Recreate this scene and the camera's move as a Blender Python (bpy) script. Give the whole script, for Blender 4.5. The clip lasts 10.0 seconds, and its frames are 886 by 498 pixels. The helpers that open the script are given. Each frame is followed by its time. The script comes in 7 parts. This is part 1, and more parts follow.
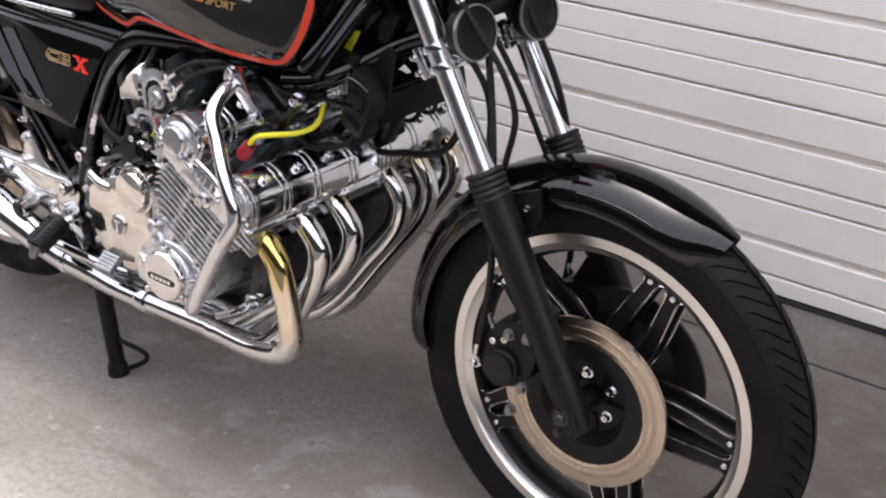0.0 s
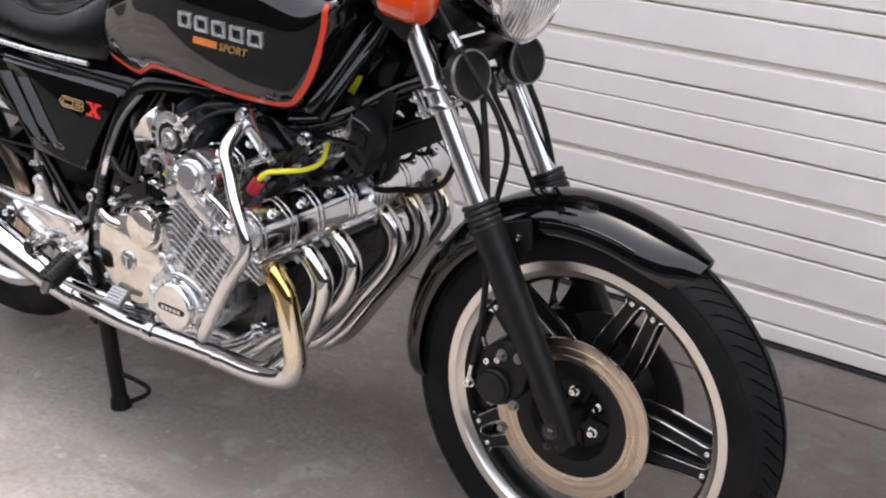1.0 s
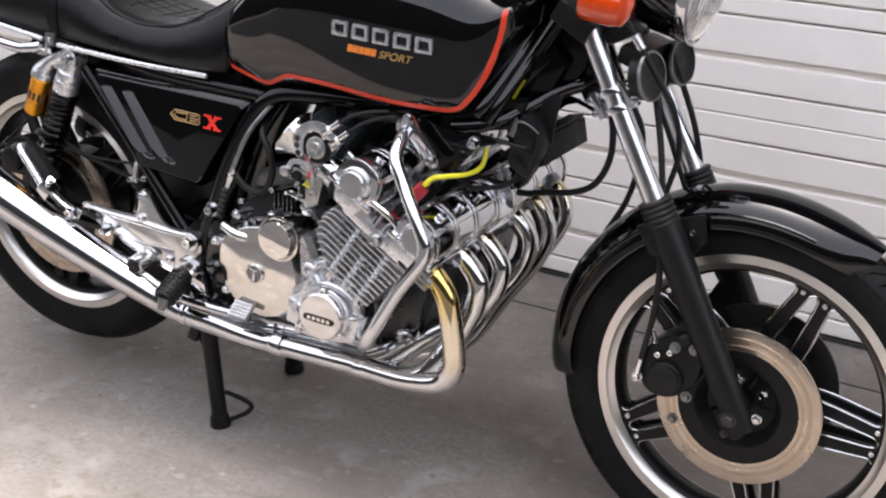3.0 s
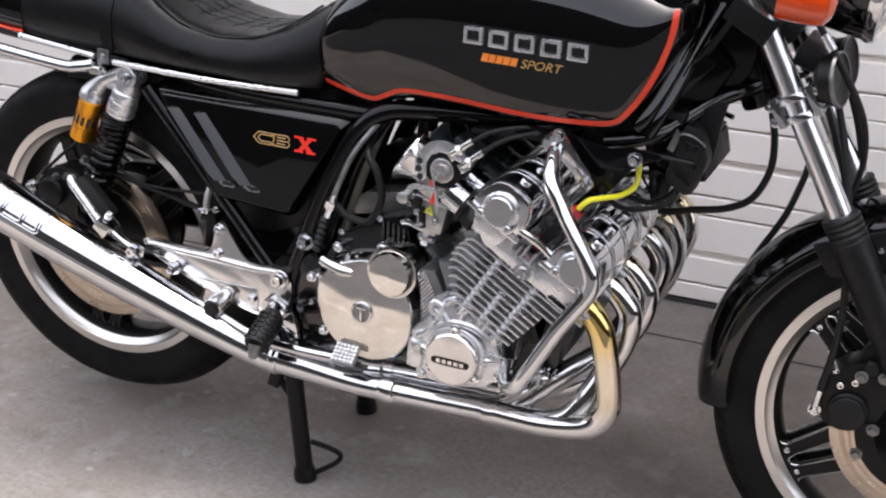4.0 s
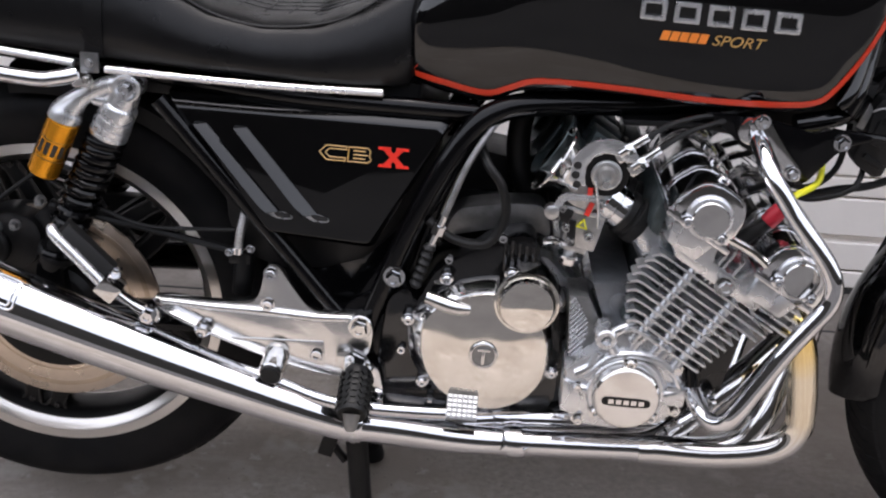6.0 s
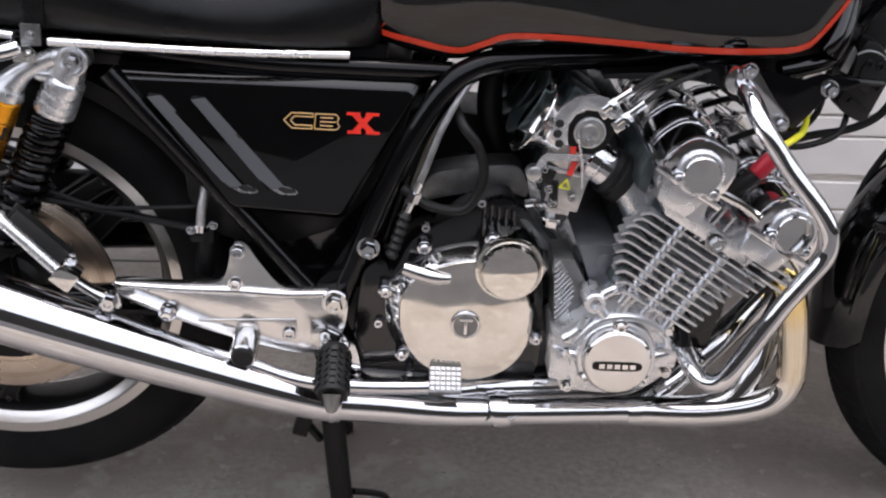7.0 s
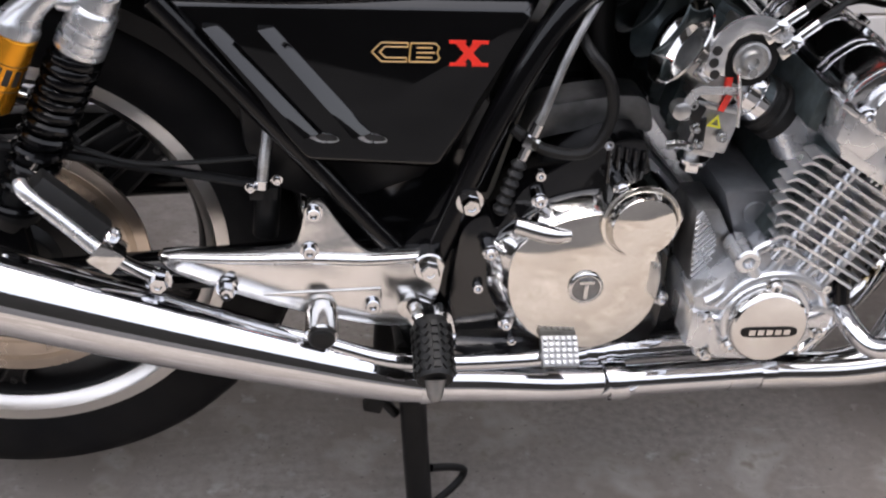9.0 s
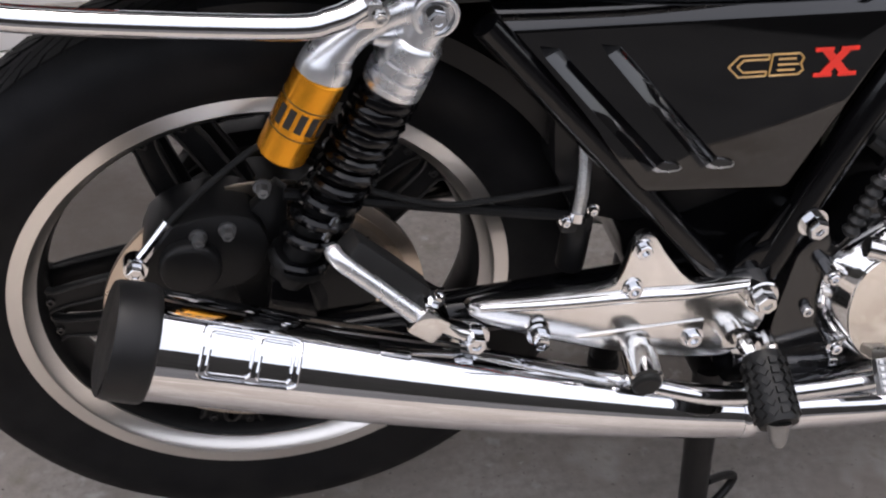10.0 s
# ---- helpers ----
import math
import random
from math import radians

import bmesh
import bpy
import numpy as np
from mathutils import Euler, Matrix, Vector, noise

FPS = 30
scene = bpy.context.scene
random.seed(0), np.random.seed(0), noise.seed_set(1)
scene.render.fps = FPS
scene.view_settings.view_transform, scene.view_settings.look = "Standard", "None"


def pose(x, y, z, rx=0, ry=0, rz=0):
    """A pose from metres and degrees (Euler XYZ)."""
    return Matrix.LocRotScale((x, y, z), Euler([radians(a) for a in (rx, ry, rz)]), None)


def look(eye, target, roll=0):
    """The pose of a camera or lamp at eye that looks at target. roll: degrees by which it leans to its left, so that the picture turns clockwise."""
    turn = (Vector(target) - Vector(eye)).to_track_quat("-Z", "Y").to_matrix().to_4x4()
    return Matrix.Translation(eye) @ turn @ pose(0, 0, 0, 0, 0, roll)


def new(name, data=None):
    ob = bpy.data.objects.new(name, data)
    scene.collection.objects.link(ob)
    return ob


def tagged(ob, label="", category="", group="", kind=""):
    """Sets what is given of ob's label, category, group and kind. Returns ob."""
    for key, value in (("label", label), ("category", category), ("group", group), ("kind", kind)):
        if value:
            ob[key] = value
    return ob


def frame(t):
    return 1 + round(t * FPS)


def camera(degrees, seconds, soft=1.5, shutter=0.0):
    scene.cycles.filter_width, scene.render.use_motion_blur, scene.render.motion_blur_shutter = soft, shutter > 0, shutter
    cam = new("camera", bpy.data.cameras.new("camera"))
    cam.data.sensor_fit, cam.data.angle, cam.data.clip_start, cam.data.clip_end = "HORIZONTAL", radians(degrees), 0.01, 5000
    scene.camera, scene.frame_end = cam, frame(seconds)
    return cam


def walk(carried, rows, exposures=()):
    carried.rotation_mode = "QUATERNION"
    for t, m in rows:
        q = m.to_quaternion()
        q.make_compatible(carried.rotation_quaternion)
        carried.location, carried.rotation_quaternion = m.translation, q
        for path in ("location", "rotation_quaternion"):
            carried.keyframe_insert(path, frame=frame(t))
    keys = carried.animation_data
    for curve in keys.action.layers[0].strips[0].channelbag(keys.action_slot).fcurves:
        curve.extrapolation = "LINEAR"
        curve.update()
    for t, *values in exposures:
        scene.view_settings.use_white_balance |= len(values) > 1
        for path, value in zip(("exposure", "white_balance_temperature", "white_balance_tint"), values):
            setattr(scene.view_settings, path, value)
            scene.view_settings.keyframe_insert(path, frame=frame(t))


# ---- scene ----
cam = camera(38.78, 10.0, soft=2.2)
walk(cam, [
    (0.0, pose(1.5475, -1.4756, 1.3155, 64.989, -1.435, 37.183)),
    (0.5, pose(1.5873, -1.5472, 1.3151, 67.155, -1.713, 36.594)),
    (1.0, pose(1.5996, -1.6352, 1.3151, 68.170, -1.997, 35.551)),
    (1.5, pose(1.5614, -1.7473, 1.3027, 68.764, -2.385, 34.105)),
    (2.0, pose(1.4791, -1.8503, 1.2845, 69.359, -2.789, 32.254)),
    (3.5, pose(0.9760, -1.9494, 1.2621, 69.431, -2.239, 26.145)),
    (4.0, pose(0.7339, -1.9007, 1.2320, 69.454, -1.901, 23.208)),
    (4.5, pose(0.5205, -1.8258, 1.2271, 68.581, -1.144, 20.111)),
    (5.0, pose(0.3006, -1.7976, 1.1872, 69.012, -1.340, 15.175)),
    (6.5, pose(-0.2257, -1.6664, 1.1631, 67.055, -2.604, -1.247)),
    (7.0, pose(-0.2239, -1.6325, 1.1589, 65.747, -1.860, -2.237)),
    (7.5, pose(-0.2090, -1.6158, 1.1343, 64.892, -1.279, -2.537)),
    (8.0, pose(-0.1823, -1.5610, 1.1238, 63.372, -0.615, -1.514)),
    (8.5, pose(-0.1937, -1.4831, 1.0960, 62.834, -0.266, -0.914)),
    (9.0, pose(-0.4597, -1.3132, 1.1364, 59.118, -2.531, -7.923)),
    (9.5, pose(-0.6561, -1.1358, 1.1550, 55.817, -2.710, -11.083)),
    (10.0, pose(-0.7774, -1.0010, 1.1896, 51.799, -1.251, -11.334)),
], exposures=[(0.0, 2.1, 6700, 14), (2.0, 2.18, 6680, 14), (3.5, 2.14, 6620, 14), (5.0, 2.04, 6580, 14), (6.5, 1.98, 6580, 14), (8.5, 2.07, 6650, 14), (10.0, 1.95, 6650, 14)])

# ---- daylight: sun high behind the building, an added unseen overhang shading the motorcycle; open sky in front ----
SUN_UP = radians(80.0)
world = bpy.data.worlds.new("sky")
scene.world = world
world.use_nodes = True
wn = world.node_tree
sky = wn.nodes.new("ShaderNodeTexSky")
sky.sky_type = "NISHITA"
sky.sun_disc = False
sky.sun_elevation = SUN_UP
sky.sun_rotation = radians(0)
sky.air_density, sky.dust_density, sky.ozone_density = 1.0, 4.0, 1.0
wn.nodes["Background"].inputs["Strength"].default_value = 0.15
haze = wn.nodes.new("ShaderNodeHueSaturation")
haze.inputs["Saturation"].default_value = 0.35
wn.links.new(sky.outputs["Color"], haze.inputs["Color"])
wn.links.new(haze.outputs["Color"], wn.nodes["Background"].inputs["Color"])
sun_data = bpy.data.lights.new("sun", "SUN")
sun_data.energy, sun_data.angle, sun_data.color = 0.9, radians(4.0), (1.0, 0.97, 0.92)
sun = new("sun", sun_data)
sun.matrix_world = look((0, 0, 0), (0, -math.cos(SUN_UP), -math.sin(SUN_UP)))

# ---- materials ----
def material(name, colour, rough=0.5, metal=0.0, spread=0.0, grain=60.0, bump=0.0, bump_scale=200.0,
             rough_spread=0.0, coat=0.0, second=None, second_scale=4.0, second_at=0.55, specular=0.5):
    """A surface with colour variation at a fine and a broad scale, uneven gloss and fine relief."""
    m = bpy.data.materials.new(name)
    m.use_nodes = True
    nt = m.node_tree
    b = nt.nodes["Principled BSDF"]
    b.inputs["Metallic"].default_value = metal
    b.inputs["Roughness"].default_value = rough
    b.inputs["Specular IOR Level"].default_value = specular
    b.inputs["Coat Weight"].default_value = coat
    b.inputs["Coat Roughness"].default_value = 0.04
    co = nt.nodes.new("ShaderNodeTexCoord")

    def noise_node(scale, detail=4.0):
        n = nt.nodes.new("ShaderNodeTexNoise")
        n.inputs["Scale"].default_value = scale
        n.inputs["Detail"].default_value = detail
        nt.links.new(co.outputs["Object"], n.inputs["Vector"])
        return n

    rgb = (*colour, 1.0)
    b.inputs["Base Color"].default_value = rgb
    last = None
    if spread:
        n = noise_node(grain)
        ramp = nt.nodes.new("ShaderNodeValToRGB")
        ramp.color_ramp.elements[0].position, ramp.color_ramp.elements[1].position = 0.3, 0.72
        ramp.color_ramp.elements[0].color = (*[c * (1 - spread) for c in colour], 1)
        ramp.color_ramp.elements[1].color = (*[min(1, c * (1 + spread)) for c in colour], 1)
        nt.links.new(n.outputs["Fac"], ramp.inputs["Fac"])
        last = ramp.outputs["Color"]
    if second:
        n2 = noise_node(second_scale, 6.0)
        r2 = nt.nodes.new("ShaderNodeValToRGB")
        r2.color_ramp.elements[0].position, r2.color_ramp.elements[1].position = second_at - 0.08, second_at + 0.12
        mix = nt.nodes.new("ShaderNodeMix")
        mix.data_type = "RGBA"
        nt.links.new(n2.outputs["Fac"], r2.inputs["Fac"])
        nt.links.new(r2.outputs["Color"], mix.inputs["Factor"])
        if last:
            nt.links.new(last, mix.inputs["A"])
        else:
            mix.inputs["A"].default_value = rgb
        mix.inputs["B"].default_value = (*second, 1)
        last = mix.outputs["Result"]
    if last:
        nt.links.new(last, b.inputs["Base Color"])
    if rough_spread:
        n3 = noise_node(23.0)
        mr = nt.nodes.new("ShaderNodeMapRange")
        mr.inputs["From Min"].default_value, mr.inputs["From Max"].default_value = 0.3, 0.7
        mr.inputs["To Min"].default_value, mr.inputs["To Max"].default_value = max(0.02, rough - rough_spread), rough + rough_spread
        nt.links.new(n3.outputs["Fac"], mr.inputs["Value"])
        nt.links.new(mr.outputs["Result"], b.inputs["Roughness"])
    if bump:
        n4 = noise_node(bump_scale, 5.0)
        bp = nt.nodes.new("ShaderNodeBump")
        bp.inputs["Strength"].default_value = bump
        bp.inputs["Distance"].default_value = 0.002
        nt.links.new(n4.outputs["Fac"], bp.inputs["Height"])
        nt.links.new(bp.outputs["Normal"], b.inputs["Normal"])
    return m


def heat_tint(name, low, high, peak=(0.72, 0.53, 0.19, 1), pale=(0.66, 0.655, 0.64, 1)):
    """Chrome blued and gilded by heat towards the exhaust port."""
    m = material(name, (0.64, 0.645, 0.66), 0.06, 1.0, rough_spread=0.03)
    nt = m.node_tree
    co = nt.nodes.new("ShaderNodeTexCoord")
    sep = nt.nodes.new("ShaderNodeSeparateXYZ")
    wob = nt.nodes.new("ShaderNodeTexNoise")
    wob.inputs["Scale"].default_value = 18.0
    add = nt.nodes.new("ShaderNodeMath")
    add.operation = "MULTIPLY_ADD"
    add.inputs[1].default_value = 0.05
    mr = nt.nodes.new("ShaderNodeMapRange")
    mr.inputs["From Min"].default_value, mr.inputs["From Max"].default_value = low + 0.025, high + 0.025
    ramp = nt.nodes.new("ShaderNodeValToRGB")
    ramp.color_ramp.elements[0].color, ramp.color_ramp.elements[1].color = (0.66, 0.655, 0.65, 1), peak
    for at_, c in ((0.25, pale), (0.62, pale)):
        ramp.color_ramp.elements.new(at_).color = c
    nt.links.new(co.outputs["Object"], sep.inputs["Vector"])
    nt.links.new(co.outputs["Object"], wob.inputs["Vector"])
    nt.links.new(wob.outputs["Fac"], add.inputs[0])
    nt.links.new(sep.outputs["Z"], add.inputs[2])
    nt.links.new(add.outputs["Value"], mr.inputs["Value"])
    nt.links.new(mr.outputs["Result"], ramp.inputs["Fac"])
    nt.links.new(ramp.outputs["Color"], nt.nodes["Principled BSDF"].inputs["Base Color"])
    return m


CHROME = material("chrome", (0.64, 0.645, 0.66), 0.03, 1.0, rough_spread=0.015, spread=0.03, grain=15)
FORK_CHROME = material("worn_hard_chrome", (0.70, 0.70, 0.715), 0.20, 1.0, rough_spread=0.05, spread=0.04, grain=30)
ALLOY_POLISHED = material("polished_alloy", (0.66, 0.655, 0.645), 0.09, 1.0, rough_spread=0.04, spread=0.05, grain=30, bump=0.05, bump_scale=22)
ALLOY_MIRROR = material("mirror_polished_alloy", (0.70, 0.675, 0.63), 0.06, 1.0, rough_spread=0.05, spread=0.05, grain=22, bump=0.03, bump_scale=14)
ALLOY_CAST = material("cast_alloy", (0.70, 0.71, 0.725), 0.27, 0.85, rough_spread=0.07, spread=0.05, grain=90, bump=0.05, bump_scale=500)
ALLOY_DULL = material("dull_alloy", (0.27, 0.27, 0.27), 0.45, 1.0, rough_spread=0.08, spread=0.2, grain=60, bump=0.1)
ALLOY_RIM = material("anodised_rim", (0.72, 0.695, 0.66), 0.29, 1.0, rough_spread=0.015, spread=0.02, grain=40)
DISC_STEEL = material("disc_steel", (0.56, 0.475, 0.39), 0.3, 1.0, rough_spread=0.06, spread=0.08, grain=35)
HEAT_GOLD = heat_tint("heat_tinted_chrome", 0.295, 0.46, pale=(0.70, 0.63, 0.50, 1))
HEAT_PORT = heat_tint("port_tinted_chrome", 0.45, 0.53, (0.60, 0.50, 0.33, 1))
BLACK_GLOSS = material("black_lacquer", (0.0018, 0.0018, 0.0021), 0.045, 0.0, rough_spread=0.02, specular=0.55)
BLACK_FRAME = material("black_enamel", (0.0022, 0.0022, 0.0026), 0.13, 0.0, rough_spread=0.05, specular=0.28)
BLACK_SATIN = material("black_satin", (0.0065, 0.0065, 0.0067), 0.40, 0.0, rough_spread=0.08, spread=0.2, bump=0.05, specular=0.24)
BLACK_PLASTIC = material("black_plastic", (0.0070, 0.0070, 0.0074), 0.46, 0.0, rough_spread=0.1, bump=0.08, bump_scale=900, specular=0.3)
BLACK_ENGINE = material("black_crinkle_case", (0.008, 0.0085, 0.010), 0.3, 0.0, rough_spread=0.08, spread=0.2, bump=0.1, specular=0.45)
RUBBER = material("tyre_rubber", (0.0080, 0.0080, 0.0087), 0.55, 0.0, rough_spread=0.12, spread=0.25, grain=30, bump=0.12, bump_scale=300, second=(0.0130, 0.0126, 0.0124), second_scale=9, specular=0.1)
RUBBER_SOFT = material("black_rubber", (0.007, 0.007, 0.007), 0.5, 0.0, rough_spread=0.08, bump=0.1, specular=0.3)
VINYL = material("black_vinyl", (0.0042, 0.0042, 0.0046), 0.32, 0.0, rough_spread=0.07, spread=0.15, grain=120, bump=0.14, bump_scale=700, specular=0.26)
STRIPE_RED = material("red_orange_stripe", (0.68, 0.045, 0.014), 0.4, coat=0.08, spread=0.05)
STRIPE_GOLD = material("gold_pinstripe", (0.48, 0.28, 0.085), 0.35, coat=0.6, spread=0.05)
DECAL_ORANGE = material("orange_decal", (0.85, 0.24, 0.03), 0.35, coat=0.6, spread=0.05)
DECAL_RED = material("red_decal", (0.78, 0.035, 0.02), 0.35, coat=0.6, spread=0.05)
INK = material("black_print", (0.012, 0.012, 0.012), 0.45, spread=0.1)
# Disc steel with the black wheel's reflection put into its colour.
DISC_DIMMED = material("dimmed_disc_steel", (0.05, 0.047, 0.045), 0.4, 0.6, spread=0.2, grain=40)
GOLD_ANODISED = material("gold_anodised", (0.74, 0.31, 0.02), 0.24, 0.85, rough_spread=0.05, spread=0.06, grain=20)
CABLE_YELLOW = material("yellow_lead", (0.75, 0.72, 0.03), 0.4, spread=0.06)
PLUG_RED = material("red_silicone", (0.36, 0.008, 0.022), 0.45, spread=0.1)
LENS_ORANGE = material("orange_lens", (0.60, 0.055, 0.004), 0.06, coat=0.6, spread=0.08)
GLASS_LIGHT = material("headlight_glass", (0.78, 0.79, 0.79), 0.10, 0.9, spread=0.12, grain=40)
DOOR_PAINT = material("pale_door_paint", (0.90, 0.85, 0.795), 0.4, 0.0, rough_spread=0.08, spread=0.03, grain=14, bump=0.03, bump_scale=40, second=(0.855, 0.80, 0.742), second_scale=1.6)
WALL_RENDER = material("wall_render", (0.075, 0.08, 0.095), 0.8, spread=0.08, grain=30, bump=0.2, second=(0.062, 0.066, 0.078), second_scale=1.1)
EAVE_PAINT = material("eave_paint", (0.05, 0.054, 0.062), 0.6, spread=0.05, grain=10)
ASPHALT = material("asphalt", (0.072, 0.072, 0.075), 0.85, spread=0.3, grain=120, bump=0.4, bump_scale=300, second=(0.055, 0.055, 0.058), second_scale=2.0, specular=0.08)
ADDED_WALL = material("added_wall_render", (0.035, 0.034, 0.033), 0.8, spread=0.2, grain=6, bump=0.2, specular=0.1)
SEAL_RUBBER = material("door_seal", (0.03, 0.03, 0.03), 0.6, spread=0.2)
BLACK_CASE = material("black_gloss_case", (0.004, 0.004, 0.0045), 0.13, 0.0, rough_spread=0.05, bump=0.06, bump_scale=90, specular=0.65)
CARB_ALLOY = material("carb_alloy", (0.52, 0.52, 0.515), 0.38, 1.0, rough_spread=0.08, spread=0.2, grain=80, bump=0.1)
DISC_WORN = material("worn_disc_track", (0.48, 0.39, 0.30), 0.35, 1.0, rough_spread=0.05, spread=0.1, grain=30)
COVER_ALLOY = material("satin_cover_alloy", (0.74, 0.74, 0.75), 0.12, 1.0, rough_spread=0.04, spread=0.06, grain=40, bump=0.05, bump_scale=60)
# Carburettor alloy with the shade of the engine recesses put into its colour.
CARB_SHADED = material("shaded_carb_alloy", (0.06, 0.075, 0.078), 0.5, 0.7, rough_spread=0.08, spread=0.3, grain=70)
# Cast grey, lowered for the shade behind the cylinders.
HOUSING_GREY = material("grey_cast_housing", (0.20, 0.21, 0.225), 0.4, 0.7, rough_spread=0.08, spread=0.12, grain=60, bump=0.08)
TUBE_BEIGE = material("beige_tube", (0.20, 0.18, 0.145), 0.45, spread=0.2, grain=25)
ALLOY_BRUSHED = material("brushed_alloy", (0.74, 0.735, 0.725), 0.17, 1.0, rough_spread=0.06, spread=0.05, grain=40, bump=0.06, bump_scale=120)
FILTER_BRAID = material("braided_hose", (0.55, 0.55, 0.54), 0.35, 0.9, spread=0.4, grain=900, bump=0.4, bump_scale=1500)


def concrete():
    m = material("concrete", (0.262, 0.236, 0.216), 0.75, spread=0.19, grain=80, bump=0.3, bump_scale=180,
                 second=(0.215, 0.186, 0.163), second_scale=3.4, second_at=0.5, rough_spread=0.1)
    nt = m.node_tree
    b = nt.nodes["Principled BSDF"]
    before = b.inputs["Base Color"].links[0].from_socket
    co = nt.nodes.new("ShaderNodeTexCoord")
    for scale, lo, hi, colour in ((7.0, 0.54, 0.70, (0.36, 0.335, 0.31)), (22.0, 0.63, 0.74, (0.37, 0.35, 0.325)), (150.0, 0.64, 0.72, (0.13, 0.112, 0.097)), (48.0, 0.70, 0.75, (0.43, 0.41, 0.38)), (70.0, 0.70, 0.73, (0.05, 0.044, 0.038)), (14.0, 0.60, 0.72, (0.19, 0.165, 0.135))):
        n = nt.nodes.new("ShaderNodeTexNoise")
        n.inputs["Scale"].default_value, n.inputs["Detail"].default_value, n.inputs["Roughness"].default_value = scale, 3.0, 0.6
        nt.links.new(co.outputs["Object"], n.inputs["Vector"])
        r = nt.nodes.new("ShaderNodeValToRGB")
        r.color_ramp.elements[0].position, r.color_ramp.elements[1].position = lo, hi
        nt.links.new(n.outputs["Fac"], r.inputs["Fac"])
        mix = nt.nodes.new("ShaderNodeMix")
        mix.data_type = "RGBA"
        nt.links.new(r.outputs["Color"], mix.inputs["Factor"])
        nt.links.new(before, mix.inputs["A"])
        mix.inputs["B"].default_value = (*colour, 1)
        before = mix.outputs["Result"]
    # pale drag marks and long faint stains
    for turn, stretch, scale, lo, hi, colour in ((24, 7.0, 7.0, 0.60, 0.74, (0.32, 0.30, 0.275)), (-63, 10.0, 11.0, 0.64, 0.74, (0.35, 0.33, 0.305)), (78, 5.0, 3.0, 0.60, 0.75, (0.14, 0.122, 0.105))):
        mp = nt.nodes.new("ShaderNodeMapping")
        mp.inputs["Rotation"].default_value = (0, 0, radians(turn))
        mp.inputs["Scale"].default_value = (1.0, stretch, 1.0)
        nt.links.new(co.outputs["Object"], mp.inputs["Vector"])
        n = nt.nodes.new("ShaderNodeTexNoise")
        n.inputs["Scale"].default_value, n.inputs["Detail"].default_value, n.inputs["Roughness"].default_value = scale / 3, 5.0, 0.65
        nt.links.new(mp.outputs["Vector"], n.inputs["Vector"])
        r = nt.nodes.new("ShaderNodeValToRGB")
        r.color_ramp.elements[0].position, r.color_ramp.elements[1].position = lo, hi
        r.color_ramp.elements[1].color = (0.7, 0.7, 0.7, 1)
        nt.links.new(n.outputs["Fac"], r.inputs["Fac"])
        mix = nt.nodes.new("ShaderNodeMix")
        mix.data_type = "RGBA"
        nt.links.new(r.outputs["Color"], mix.inputs["Factor"])
        nt.links.new(before, mix.inputs["A"])
        mix.inputs["B"].default_value = (*colour, 1)
        before = mix.outputs["Result"]
    # old oil and tyre dirt, partly shade put into the colour: beside the front wheel, behind the rear wheel, and grime
    # along the foot of the door
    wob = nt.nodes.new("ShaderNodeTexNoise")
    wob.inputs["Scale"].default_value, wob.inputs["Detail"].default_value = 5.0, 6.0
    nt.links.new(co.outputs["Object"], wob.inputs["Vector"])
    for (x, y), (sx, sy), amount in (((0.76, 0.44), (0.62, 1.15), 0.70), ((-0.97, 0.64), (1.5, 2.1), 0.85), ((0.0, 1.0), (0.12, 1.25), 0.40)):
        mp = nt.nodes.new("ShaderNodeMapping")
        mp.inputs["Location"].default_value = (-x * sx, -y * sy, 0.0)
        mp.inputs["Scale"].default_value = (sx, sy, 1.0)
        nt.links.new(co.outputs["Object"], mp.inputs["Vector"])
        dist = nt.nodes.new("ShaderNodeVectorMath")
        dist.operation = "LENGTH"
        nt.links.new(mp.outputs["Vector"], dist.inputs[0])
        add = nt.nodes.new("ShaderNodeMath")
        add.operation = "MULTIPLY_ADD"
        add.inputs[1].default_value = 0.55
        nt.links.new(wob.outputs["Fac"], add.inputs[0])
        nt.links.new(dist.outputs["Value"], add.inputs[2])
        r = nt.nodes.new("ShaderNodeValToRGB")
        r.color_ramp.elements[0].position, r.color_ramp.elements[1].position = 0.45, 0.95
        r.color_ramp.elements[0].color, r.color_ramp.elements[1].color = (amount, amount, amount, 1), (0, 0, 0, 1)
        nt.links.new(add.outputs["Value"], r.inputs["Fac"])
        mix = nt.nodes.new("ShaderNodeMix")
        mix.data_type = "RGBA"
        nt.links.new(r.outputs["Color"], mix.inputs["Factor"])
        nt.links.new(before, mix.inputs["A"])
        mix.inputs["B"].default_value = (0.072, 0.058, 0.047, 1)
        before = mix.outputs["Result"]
    nt.links.new(before, b.inputs["Base Color"])
    return m


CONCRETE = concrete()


# ---- shape helpers: each returns (vertices, faces) ----
def join(*geos):
    vs, fs = [], []
    for v, f in geos:
        k = len(vs)
        vs += [tuple(p) for p in v]
        fs += [tuple(i + k for i in q) for q in f]
    return vs, fs


def moved(geo, m):
    return [tuple(m @ Vector(p)) for p in geo[0]], geo[1]


